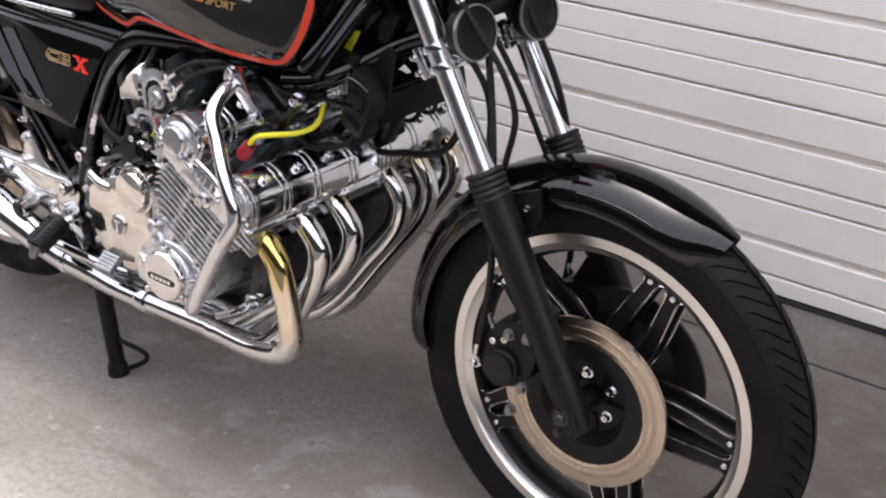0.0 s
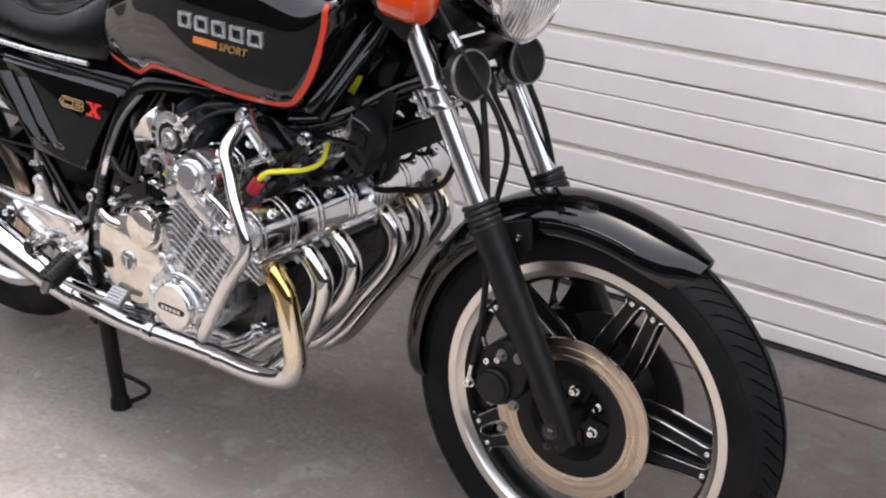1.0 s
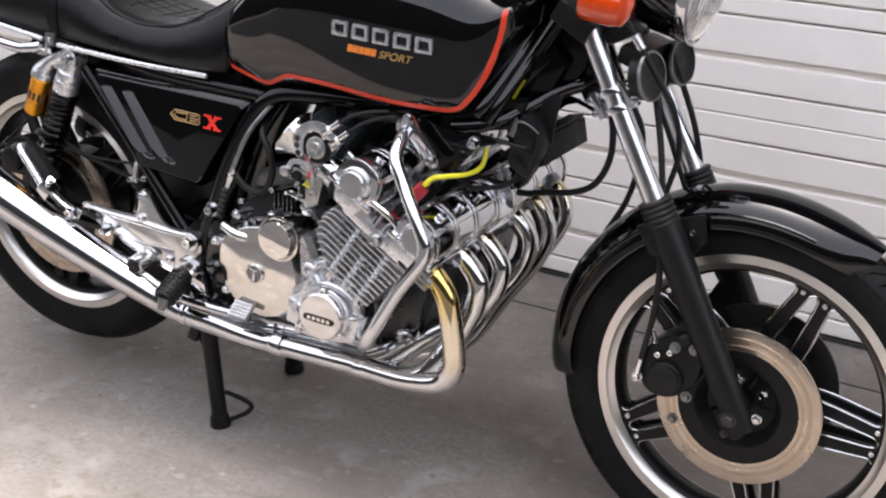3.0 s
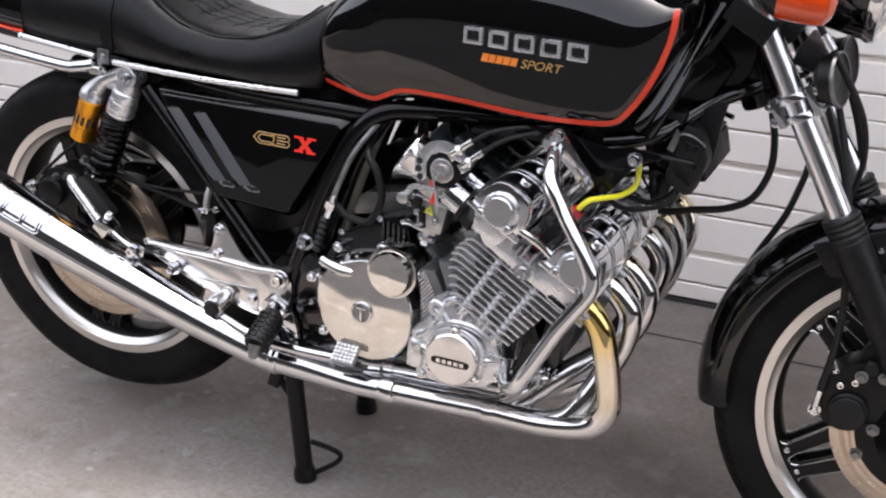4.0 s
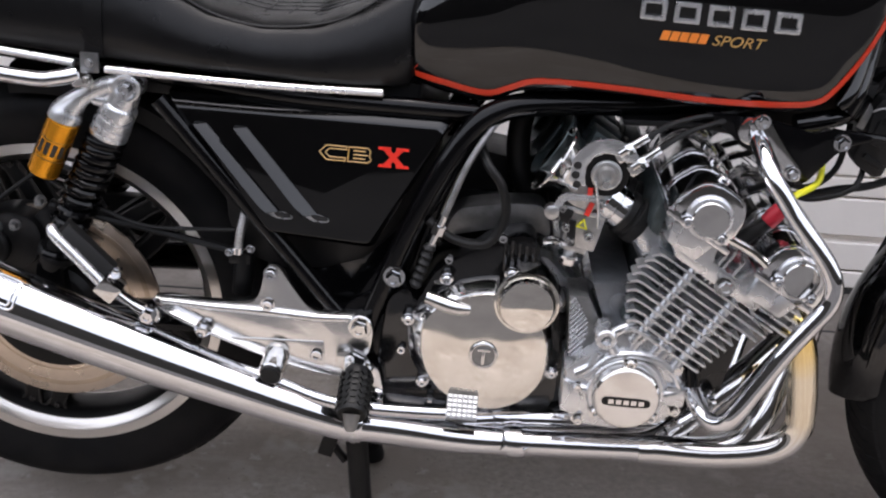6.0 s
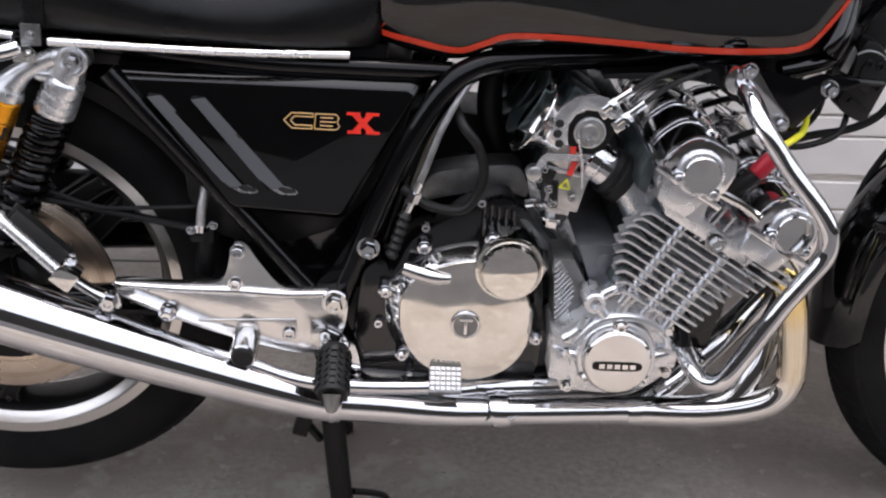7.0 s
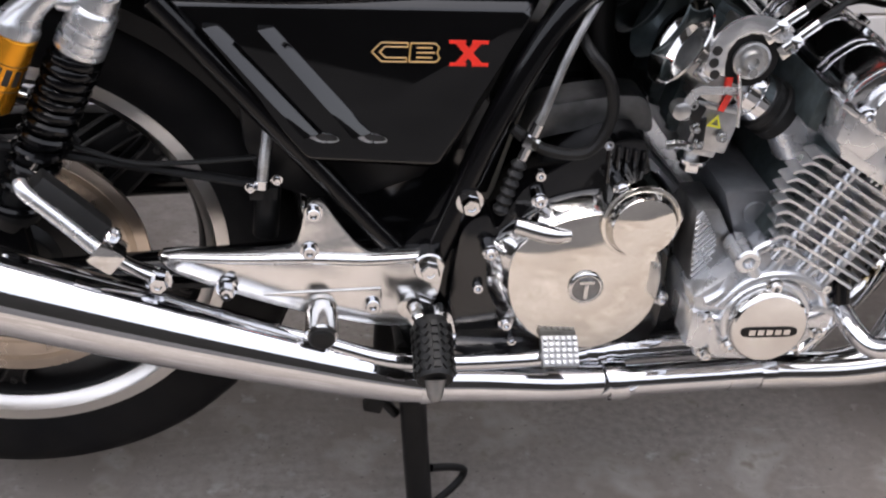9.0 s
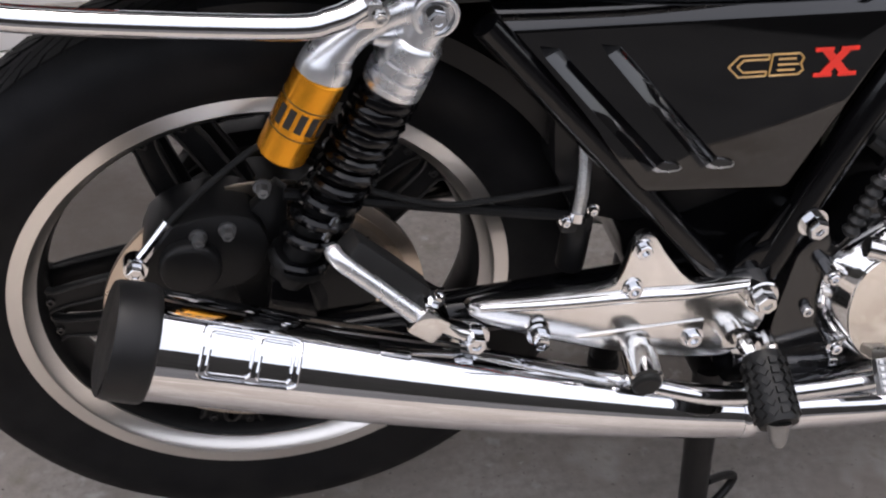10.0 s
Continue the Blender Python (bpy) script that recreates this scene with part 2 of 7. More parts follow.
def spline(pts, steps=6):
    pts = [Vector(p) for p in pts]
    if len(pts) < 3:
        return pts
    out = []
    for i in range(len(pts) - 1):
        a, b, c, d = pts[max(i - 1, 0)], pts[i], pts[i + 1], pts[min(i + 2, len(pts) - 1)]
        for s in range(steps):
            t = s / steps
            out.append(0.5 * ((2 * b) + (c - a) * t + (2 * a - 5 * b + 4 * c - d) * t * t + (3 * b - a - 3 * c + d) * t ** 3))
    out.append(pts[-1])
    return out


def tube(pts, r, n=12, steps=6, flat=1.0):
    """A swept round bar through the points; r is one radius or one for each point."""
    rs = r if isinstance(r, (list, tuple)) else [r] * len(pts)
    line = spline([(*p, ) for p in pts], steps)
    rad = [v[0] for v in spline([(x, 0, 0) for x in rs], steps)]
    vs, fs = [], []
    tang = [(line[min(i + 1, len(line) - 1)] - line[max(i - 1, 0)]).normalized() for i in range(len(line))]
    up = Vector((0, 1, 0)) if abs(tang[0].y) < 0.8 else Vector((1, 0, 0))
    u = (up - tang[0] * up.dot(tang[0])).normalized()
    for i, p in enumerate(line):
        u = (u - tang[i] * u.dot(tang[i])).normalized()
        w = tang[i].cross(u)
        for k in range(n):
            a = 2 * math.pi * k / n
            vs.append(p + rad[i] * (math.cos(a) * u + flat * math.sin(a) * w))
    for i in range(len(line) - 1):
        for k in range(n):
            fs.append((i * n + k, i * n + (k + 1) % n, (i + 1) * n + (k + 1) % n, (i + 1) * n + k))
    fs.append(tuple(range(n))[::-1])
    fs.append(tuple(range((len(line) - 1) * n, len(line) * n)))
    return vs, fs


def lathe(profile, at, axis=(0, -1, 0), n=40, ring=False):
    """profile: (distance along the axis, radius) pairs. ring: the profile closes on itself."""
    ax = Vector(axis).normalized()
    u = ax.orthogonal().normalized()
    w = ax.cross(u)
    vs, fs = [], []
    for h, r in profile:
        for k in range(n):
            a = 2 * math.pi * k / n
            vs.append(Vector(at) + ax * h + max(r, 1e-5) * (math.cos(a) * u + math.sin(a) * w))
    m = len(profile)
    for i in range(m if ring else m - 1):
        j = (i + 1) % m
        for k in range(n):
            fs.append((i * n + k, i * n + (k + 1) % n, j * n + (k + 1) % n, j * n + k))
    if not ring:
        fs.append(tuple(range(n))[::-1])
        fs.append(tuple(range((m - 1) * n, m * n)))
    return vs, fs


def prism(outline, y0, y1):
    """An outline in x, z drawn out from y0 to y1."""
    n = len(outline)
    vs = [(x, y0, z) for x, z in outline] + [(x, y1, z) for x, z in outline]
    fs = [tuple(range(n)), tuple(range(n, 2 * n))[::-1]]
    fs += [(i, (i + 1) % n, n + (i + 1) % n, n + i) for i in range(n)]
    return vs, fs


def frame_prism(outer, inner, y0, y1):
    """A flat ring between two outlines of equal count."""
    n = len(outer)
    vs = [(x, y0, z) for x, z in outer] + [(x, y0, z) for x, z in inner] + [(x, y1, z) for x, z in outer] + [(x, y1, z) for x, z in inner]
    fs = []
    for i in range(n):
        j = (i + 1) % n
        fs += [(i, j, n + j, n + i), (2 * n + i, 3 * n + i, 3 * n + j, 2 * n + j), (i, 2 * n + i, 2 * n + j, j), (n + i, n + j, 3 * n + j, 3 * n + i)]
    return vs, fs


def block(c, size, turn=(0, 0, 0)):
    sx, sy, sz = (s / 2 for s in size)
    vs = [(x, y, z) for x in (-sx, sx) for y in (-sy, sy) for z in (-sz, sz)]
    fs = [(0, 1, 3, 2), (4, 6, 7, 5), (0, 4, 5, 1), (2, 3, 7, 6), (0, 2, 6, 4), (1, 5, 7, 3)]
    return moved((vs, fs), pose(*c, *turn))


def loft(rings, caps=True):
    n, vs, fs = len(rings[0]), [], []
    for r in rings:
        vs += [tuple(p) for p in r]
    for i in range(len(rings) - 1):
        for k in range(n):
            fs.append((i * n + k, i * n + (k + 1) % n, (i + 1) * n + (k + 1) % n, (i + 1) * n + k))
    if caps:
        fs.append(tuple(range(n))[::-1])
        fs.append(tuple(range((len(rings) - 1) * n, len(rings) * n)))
    return vs, fs


def smooth2(pts, steps=5):
    """A closed smooth outline through 2D points."""
    n, out = len(pts), []
    for i in range(n):
        a, b, c, d = (Vector((*pts[(i + k) % n], 0)) for k in (-1, 0, 1, 2))
        for s in range(steps):
            t = s / steps
            p = 0.5 * ((2 * b) + (c - a) * t + (2 * a - 5 * b + 4 * c - d) * t * t + (3 * b - a - 3 * c + d) * t ** 3)
            out.append((p.x, p.y))
    return out


def hexbolt(at, r, h=0.006, axis=(0, -1, 0), washer=True):
    """A hexagon head on a washer."""
    g = []
    if washer:
        g.append(lathe([(0, r * 1.35), (h * 0.3, r * 1.35), (h * 0.3, r * 0.9)], at, axis, 20))
    top = Vector(at) + Vector(axis).normalized() * h * 0.3
    g.append(lathe([(0, r), (h * 0.75, r), (h, r * 0.85), (h, r * 0.45), (h * 0.8, r * 0.4)], top, axis, 6))
    return join(*g)


def capbolt(at, r, h=0.006, axis=(0, -1, 0)):
    """A round socket-head screw."""
    return lathe([(0, r), (h * 0.85, r), (h, r * 0.88), (h, r * 0.5), (h * 0.4, r * 0.48)], at, axis, 14)


def finish(geo, bevel=0.0, angle=35.0, segments=2):
    bm = bmesh.new()
    vs = [bm.verts.new(p) for p in geo[0]]
    for q in geo[1]:
        try:
            bm.faces.new([vs[i] for i in q])
        except ValueError:
            pass
    bmesh.ops.remove_doubles(bm, verts=bm.verts, dist=1e-5)
    bmesh.ops.recalc_face_normals(bm, faces=bm.faces)
    if bevel:
        edges = [e for e in bm.edges if len(e.link_faces) == 2 and e.calc_face_angle(0) > radians(28)]
        bmesh.ops.bevel(bm, geom=edges, offset=bevel, segments=segments, profile=0.6, affect="EDGES", clamp_overlap=True)
    me = bpy.data.meshes.new("shape")
    bm.to_mesh(me)
    bm.free()
    me.shade_smooth()
    me.set_sharp_from_angle(angle=radians(angle))
    return me


def part(name, geo, mat, parent=None, label="", bevel=0.0, angle=35.0):
    me = geo if isinstance(geo, bpy.types.Mesh) else finish(geo, bevel, angle)
    if not me.materials:
        me.materials.append(mat)
    me.name = name
    ob = new(name, me)
    if parent:
        ob.parent = parent
    if label:
        ob["label"] = label
    return ob


def again(ob, m=None):
    """The same mesh once more under the same parent."""
    o = new(ob.name.split(".")[0], ob.data)
    o.parent = ob.parent
    if "label" in ob:
        o["label"] = ob["label"]
    if m:
        o.matrix_basis = m
    return o


def mirrored(geo):
    return [(x, -y, z) for x, y, z in geo[0]], [q[::-1] for q in geo[1]]


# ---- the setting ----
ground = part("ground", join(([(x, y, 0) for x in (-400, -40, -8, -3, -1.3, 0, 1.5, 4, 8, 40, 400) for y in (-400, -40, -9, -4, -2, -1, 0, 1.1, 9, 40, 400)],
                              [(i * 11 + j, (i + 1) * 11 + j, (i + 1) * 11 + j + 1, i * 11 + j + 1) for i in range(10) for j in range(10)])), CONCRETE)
tagged(ground, "grey worn concrete driveway slab with pale scuffs and specks", "ground", kind="structure")

# the door's frame of reference: origin on the ground at its middle, x along the door
DOOR = pose(0.55, 1.06, 0, 0, 0, -1.0)


def in_door(geo):
    return moved(geo, DOOR)


door = part("door_1", in_door(prism([(-3.0, 0.012), (2.6, 0.012), (2.6, 2.2), (-3.0, 2.2)], 0.020, 0.05)), DOOR_PAINT)
tagged(door, "pale painted panel-lift garage door with horizontal ribs", "garage door", kind="structure")
# panels of two kinds in turn: a taller one of four ribs, a lower one of two broad ribs round a narrow one; a deep shadow gap above each
PANELS = ((0.292, (0.0, 0.281, 0.493, 0.712, 1.0)), (0.240, (0.0, 0.404, 0.6125, 1.0)))
base = 0.146 - 0.292
kind = 0
while base < 2.2:
    tall, splits = PANELS[kind]
    for k, (a, b) in enumerate(zip(splits, splits[1:])):
        last_gap = 0.0155 if b == 1.0 else (0.0018 if (kind == 0 and k == 1) else 0.005)
        lo, hi = max(base + a * tall, 0.016), min(base + b * tall - last_gap, 2.2)
        if hi - lo < 0.02:
            continue
        g = [(-3.0, 0.024, lo), (-3.0, 0.004, lo), (-3.0, 0.0, lo + 0.004), (-3.0, 0.0, hi - 0.003), (-3.0, 0.003, hi), (-3.0, 0.024, hi)]
        part("panel", in_door(loft([g, [(2.6, y, w) for _, y, w in g]])), DOOR_PAINT, door, angle=20)
    base += tall
    kind = 1 - kind
part("seal", in_door(block((-0.2, 0.016, 0.006), (5.6, 0.03, 0.012))), SEAL_RUBBER, door, "black rubber bottom seal", bevel=0.002)

wall = part("wall_north", join(in_door(block((-4.75, 0.16, 2.5), (3.5, 0.24, 5.0))), in_door(block((4.55, 0.16, 2.5), (3.9, 0.24, 5.0))), in_door(block((-0.2, 0.16, 3.6), (5.6, 0.24, 2.8)))), WALL_RENDER)
tagged(wall, "dark blue-grey rendered wall round the garage door", "wall", kind="structure")


# Overhang out of view, added to shade the bike and cut the overhead sky.
eave = part("eave", in_door(block((0, -0.48, 3.26), (13.0, 0.96, 0.12))), EAVE_PAINT, bevel=0.01)
tagged(eave, "unseen dark roof overhang, added above the garage door to shade the motorcycle", "eave", kind="structure")
# Unseen closing wall, added to give the chrome its dark band.
closing = part("wall_south", block((0, -3.9, 1.15), (40, 0.2, 2.3)), ADDED_WALL)
tagged(closing, "plain dark unseen wall, added across the driveway for reflections", "wall", kind="structure")

# Dark ground out of view, added to darken reflections in lacquer and chrome.
lane = part("road", in_door(block((0, -3.67, 0.0), (13.0, 2.76, 0.008))), ASPHALT)
tagged(lane, "unseen dark lane, added in front of the concrete apron for reflections", "road", kind="structure")

joint = part("expansion_joint", block((0, 0.845, 0.0006), (12.0, 0.007, 0.0024), (0, 0, -0.6)), SEAL_RUBBER, None, bevel=0.0006)
tagged(joint, "dark filled joint between two concrete slabs", "joint", kind="structure")

# Unseen side walls, added to hold back the low sky.
for nm, x, tall in (("wall_east", 7.0, 1.0), ("wall_west", -7.0, 2.4)):
    w_ = part(nm, block((x, -1.55, tall / 2), (0.2, 4.5, tall)), ADDED_WALL)
    tagged(w_, "plain dark unseen wall, added beside the driveway to cut low sky", "wall", kind="structure")


# ---- the motorcycle, in its own frame: x forward, y to its left, z up, origin on its middle plane ----
bike = new("motorcycle")
TILT = 1.7184
bike.matrix_basis = pose(0.758, 0, 0) @ pose(0, 0, 0, 0, TILT, 0) @ pose(-0.758, 0, 0)
tagged(bike, "black six-cylinder motorcycle with chrome exhausts, parked on its centre stand", "motorcycle")

FRONT, REAR = Vector((0.758, 0, 0.325)), Vector((-0.755, 0, 0.331))


def bike_part(name, geo, mat, parent=None, label="", bevel=0.0, angle=35.0):
    return part(name, geo, mat, parent or bike, label, bevel, angle)


# ---- wheels ----
def wheel(name, c, rt, half, rim, first, reach):
    c = Vector(c)
    hub = bike_part(name, lathe([(-reach, 0.014), (-reach, 0.050), (-reach * 0.8, 0.064), (-reach * 0.6, 0.078), (reach * 0.6, 0.078), (reach * 0.8, 0.064), (reach, 0.050), (reach, 0.014)], c), BLACK_SATIN, None, "black wheel hub", bevel=0.002)
    # tyre: rounded carcass with shoulder
    prof = [(-half * 0.74, rim - 0.006), (-half * 0.86, rim + 0.008), (-half, rim + (rt - rim) * 0.45), (-half * 0.93, rim + (rt - rim) * 0.72), (-half * 0.72, rt - 0.012), (-half * 0.42, rt - 0.003), (0, rt),
            (half * 0.42, rt - 0.003), (half * 0.72, rt - 0.012), (half * 0.93, rim + (rt - rim) * 0.72), (half, rim + (rt - rim) * 0.45), (half * 0.86, rim + 0.008), (half * 0.74, rim - 0.006)]
    bike_part("tyre", lathe(prof, c, n=96, ring=True), RUBBER, hub, "black road tyre with grooved tread", angle=60)
    # rim: polished lips and black well
    lip = [(half * 0.80, rim - 0.0145), (half * 0.80, rim), (half * 0.77, rim + 0.0015), (half * 0.66, rim - 0.003), (half * 0.62, rim - 0.016), (half * 0.52, rim - 0.026), (half * 0.60, rim - 0.027), (half * 0.72, rim - 0.017)]
    for s in (-1, 1):
        bike_part("rim_lip", lathe([(s * a, b) for a, b in lip], c, n=96, ring=True), ALLOY_RIM, hub, "polished alloy rim edge", angle=40)
    bike_part("rim_well", lathe([(-half * 0.62, rim - 0.02), (-half * 0.52, rim - 0.029), (-half * 0.2, rim - 0.036), (half * 0.2, rim - 0.036), (half * 0.52, rim - 0.029), (half * 0.62, rim - 0.02), (0.0, rim - 0.012)], c, n=96, ring=True), BLACK_SATIN, hub, "black painted rim well", angle=40)
    # five paired spokes on each side
    r0, r1 = 0.055, rim - 0.03
    for s in (-1, 1):
        spoke = None
        for k in range(5):
            turn = pose(*c, 0, -(first + 72 * k), 0)
            if spoke is None:
                y0, y1 = s * 0.012, s * 0.021
                outer = [(r0, -0.036), (0.12, -0.0405), (0.18, -0.0345), (r1 - 0.012, -0.0305), (r1, -0.042), (r1, 0.042), (r1 - 0.012, 0.0305), (0.18, 0.0345), (0.12, 0.0405), (r0, 0.036)]
                inner = [(r0 + 0.022, -0.0145), (0.12, -0.0145), (0.18, -0.0100), (r1 - 0.014, -0.0072), (r1 - 0.004, -0.002), (r1 - 0.004, 0.002), (r1 - 0.014, 0.0072), (0.18, 0.0100), (0.12, 0.0145), (r0 + 0.022, 0.0145)]
                spoke = bike_part("spoke", frame_prism(outer, inner, y0, y1), BLACK_SATIN, hub, "black pressed spoke plate with slot", bevel=0.0025)
                edge_y = s * 0.0218
                slot = [(r0 + 0.012, -0.0165), (0.12, -0.0165), (0.18, -0.0122), (r1 - 0.016, -0.0096), (r1 - 0.006, -0.0060), (r1 - 0.002, 0), (r1 - 0.006, 0.0060), (r1 - 0.016, 0.0096), (0.18, 0.0122), (0.12, 0.0165), (r0 + 0.012, 0.0165)]
                line = join(tube([(x, edge_y, w) for x, w in slot], 0.0016, 6, 3),
                            *[tube([(r0 + 0.008, edge_y, q * 0.0365), (0.12, edge_y, q * 0.0400), (0.18, edge_y, q * 0.0340), (r1 - 0.012, edge_y, q * 0.0302), (r1 - 0.003, edge_y, q * 0.0375)], 0.0016, 6, 3) for q in (-1, 1)])
                # Rear edges and rivets are dimmed through their colour.
                edge = bike_part("spoke_edge", line, ALLOY_POLISHED if c.x > 0 else DISC_DIMMED, hub, "machined spoke edge, dimmed in colour on the rear wheel")
                rivets = [bike_part("rivet", capbolt((r1 - 0.008, s * 0.021, w), 0.0045, 0.004, (0, s, 0)), ALLOY_CAST if c.x > 0 else DISC_DIMMED, hub) for w in (-0.020, 0.020)]
                for o in (spoke, edge, *rivets):
                    o.matrix_basis = turn
            else:
                for o in (spoke, edge, *rivets):
                    again(o, turn)
    return hub


front_wheel = wheel("front_wheel", FRONT, 0.3245, 0.047, 0.2555, 68.0, 0.036)
rear_wheel = wheel("rear_wheel", REAR, 0.331, 0.065, 0.2455, 42.4, 0.07)
# the rear wheel hangs a little out of true on the stand
rear_wheel.matrix_basis = pose(REAR.x, 0.012, REAR.z, 4.0, 0, 0) @ pose(*(-REAR))


def tread(hub, c, rt, half, count, rows=((0.10, 0.0008), (0.42, -0.0022), (0.72, -0.0112), (0.93, -0.026))):
    """Raised tread blocks in slanted rows."""
    geo = []
    for k in range(count):
        for s in (-1, 1):
            a = 360 / count * (k + (0.5 if s > 0 else 0))
            rows_ = [[], []]
            for i, (w, r) in enumerate(rows):
                for q in range(2):
                    ang = radians(a + i * 2.6 + (1.1 if i == 2 else 0.0) + (q * 360 / count * 0.84))
                    rows_[q].append((c.x + (rt + r + 0.0026) * math.cos(ang), c.y + s * half * w * 1.02, c.z + (rt + r + 0.0026) * math.sin(ang)))
            vs = rows_[0] + rows_[1]
            low = [(c.x + (x - c.x) * 0.985, y, c.z + (z_ - c.z) * 0.985) for x, y, z_ in vs]
            n = len(vs)
            fs = [(i, i + 1, 5 + i, 4 + i) for i in range(3)]
            rim_ = [0, 1, 2, 3, 7, 6, 5, 4]
            fs += [(rim_[i], rim_[(i + 1) % 8], rim_[(i + 1) % 8] + n, rim_[i] + n) for i in range(8)]
            geo.append((vs + low, fs))
    ob = bike_part("tread", join(*geo), RUBBER, hub, "raised tread blocks", angle=30)
    tagged(ob, kind="stuff")


bike_part("hub_drum", lathe([(-0.028, 0.088), (-0.024, 0.098), (0.05, 0.104), (0.056, 0.095), (0.056, 0.03)], REAR, (0, 1, 0), 48), BLACK_SATIN, rear_wheel, "black rear hub drum", bevel=0.002)
bike_part("sprocket", lathe([(0.070, 0.098), (0.075, 0.098), (0.075, 0.04)], REAR, (0, 1, 0), 48), DISC_DIMMED, rear_wheel, "dark rear sprocket")


tread(front_wheel, FRONT, 0.3255, 0.0475, 74)
tread(rear_wheel, REAR, 0.329, 0.065, 84, ((0.08, 0.0006), (0.20, 0.0), (0.32, -0.0010), (0.44, -0.0022)))


def disc(hub, c, y, r1, r0, side, steel=None, sunk=0.0):
    c = Vector((c.x, y, c.z))
    bike_part("brake_disc", lathe([(-0.003, r1), (0.003, r1), (0.003, r0), (-0.003, r0)], c, n=72, ring=True), steel or DISC_STEEL, hub, "bare steel brake disc", bevel=0.0006)
    for ra, rb in ((r1 - 0.022, r1 - 0.014), (r0 + 0.009, r0 + 0.013)):
        bike_part("worn_track", lathe([(0.0031, ra), (0.0035, ra + 0.0004), (0.0035, rb - 0.0004), (0.0031, rb)], c, (0, side, 0), n=72, ring=True), DISC_WORN if steel is None else steel, hub, "worn brown track")
    dish = [(-0.005, r0 + 0.004), (0.004, r0 + 0.004), (0.004, 0.072), (0.002 - sunk, 0.058), (-sunk, 0.02), (-0.006 - sunk, 0.02), (-0.006 - sunk, 0.062)]
    bike_part("disc_carrier", lathe(dish, c, (0, side, 0), n=48, ring=True), BLACK_SATIN, hub, "black dished disc carrier", bevel=0.001)
    for k in range(5):
        a = radians(33 + 72 * k)
        bike_part("disc_bolt", hexbolt((c.x + 0.0385 * math.cos(a), y - side * sunk, c.z + 0.0385 * math.sin(a)), 0.0066, 0.009, (0, side, 0)), CHROME, hub, "chrome hexagon bolt")
    for k in range(5):
        a = radians(69 + 72 * k)
        p = [(c.x + q * math.cos(a), y - side * (sunk - 0.002), c.z + q * math.sin(a)) for q in (0.028, 0.042, 0.056)]
        bike_part("carrier_rib", tube(p, 0.004, 8, 2), BLACK_SATIN, hub)


disc(front_wheel, FRONT, -0.062, 0.138, 0.097, -1, None, 0.026)
# The left disc mirrors the black wheel; that dark is in its steel colour.
disc(front_wheel, FRONT, 0.062, 0.138, 0.092, 1, DISC_DIMMED, 0.026)
bike_part("axle", join(tube([(FRONT.x, -0.118, FRONT.z), (FRONT.x, 0.118, FRONT.z)], 0.0105, 16), tube([(FRONT.x, -0.088, FRONT.z), (FRONT.x, 0.088, FRONT.z)], 0.0185, 24)), BLACK_SATIN, front_wheel, "black wheel spindle and spacers")
disc(rear_wheel, REAR, -0.058, 0.157, 0.104, -1)

# ---- front fork, mudguard and brakes ----
FORK_DIR = Vector((-0.494, 0, 0.8694))


def on_fork(y, s, fwd=0.0):
    """A point s metres up the fork from the axle's level."""
    p = Vector((0.768, y, 0.335)) + FORK_DIR * s
    return (p.x + fwd * 0.8694, y, p.z + fwd * 0.494)


for side in (-1, 1):
    y = -0.109 if side < 0 else 0.095
    leg = bike_part("fork_leg", tube([on_fork(y, -0.03), on_fork(y, 0.04), on_fork(y, 0.1), on_fork(y, 0.2), on_fork(y, 0.33), on_fork(y, 0.345)], [0.019, 0.024, 0.0245, 0.026, 0.0275, 0.027], 24), BLACK_SATIN, None, "black fork lower leg")
    bike_part("stanchion", tube([on_fork(y, 0.33), on_fork(y, 0.55), on_fork(y, 0.84)], 0.0180, 24), FORK_CHROME, leg, "chrome fork tube")
    bike_part("dust_boot", join(*[tube([on_fork(y, 0.33 + 0.009 * k), on_fork(y, 0.334 + 0.009 * k), on_fork(y, 0.338 + 0.009 * k)], [0.0265, 0.0285, 0.0265], 20, 2) for k in range(5)]), RUBBER_SOFT, leg, "ribbed rubber dust boot")
    bike_part("axle_clamp", join(tube([(0.764, y - 0.02, 0.330), (0.764, y + 0.016, 0.330)], 0.021, 20), tube([(0.772, y - 0.014, 0.309), (0.772, y + 0.012, 0.309)], 0.014, 16)), BLACK_SATIN, leg, bevel=0.002)
    bike_part("axle_nut", join(hexbolt((0.762, y + side * 0.022, 0.333), 0.0095, 0.007, (0, side, 0)), hexbolt((0.758, y + side * 0.02, 0.306), 0.005, 0.006, (0, side, 0))), DISC_DIMMED, leg)
    # clamp with paired bolts half way up the tube
    g = [tube([on_fork(y, s), on_fork(y, s + 0.011)], 0.0245, 20) for s in (0.524, 0.553)]
    g += [block(on_fork(y, 0.545, f), (0.011, 0.034, 0.046), (0, -29.6, 0)) for f in (-0.0265, 0.0265)]
    for s in (0.5335, 0.5565):
        for f in (-0.035, 0.035):
            p = on_fork(y, s, f)
            g += [tube([(p[0], y - 0.013, p[2]), (p[0], y + 0.013, p[2])], 0.0068, 12), tube([(p[0], y - 0.021, p[2]), (p[0], y - 0.012, p[2])], 0.0048, 6), tube([on_fork(y, s, f), on_fork(y, s, f * 0.7)], 0.006, 10)]
    bike_part("fork_clamp", join(*g), CHROME, leg, "chrome clamp with paired bolts", bevel=0.0015)

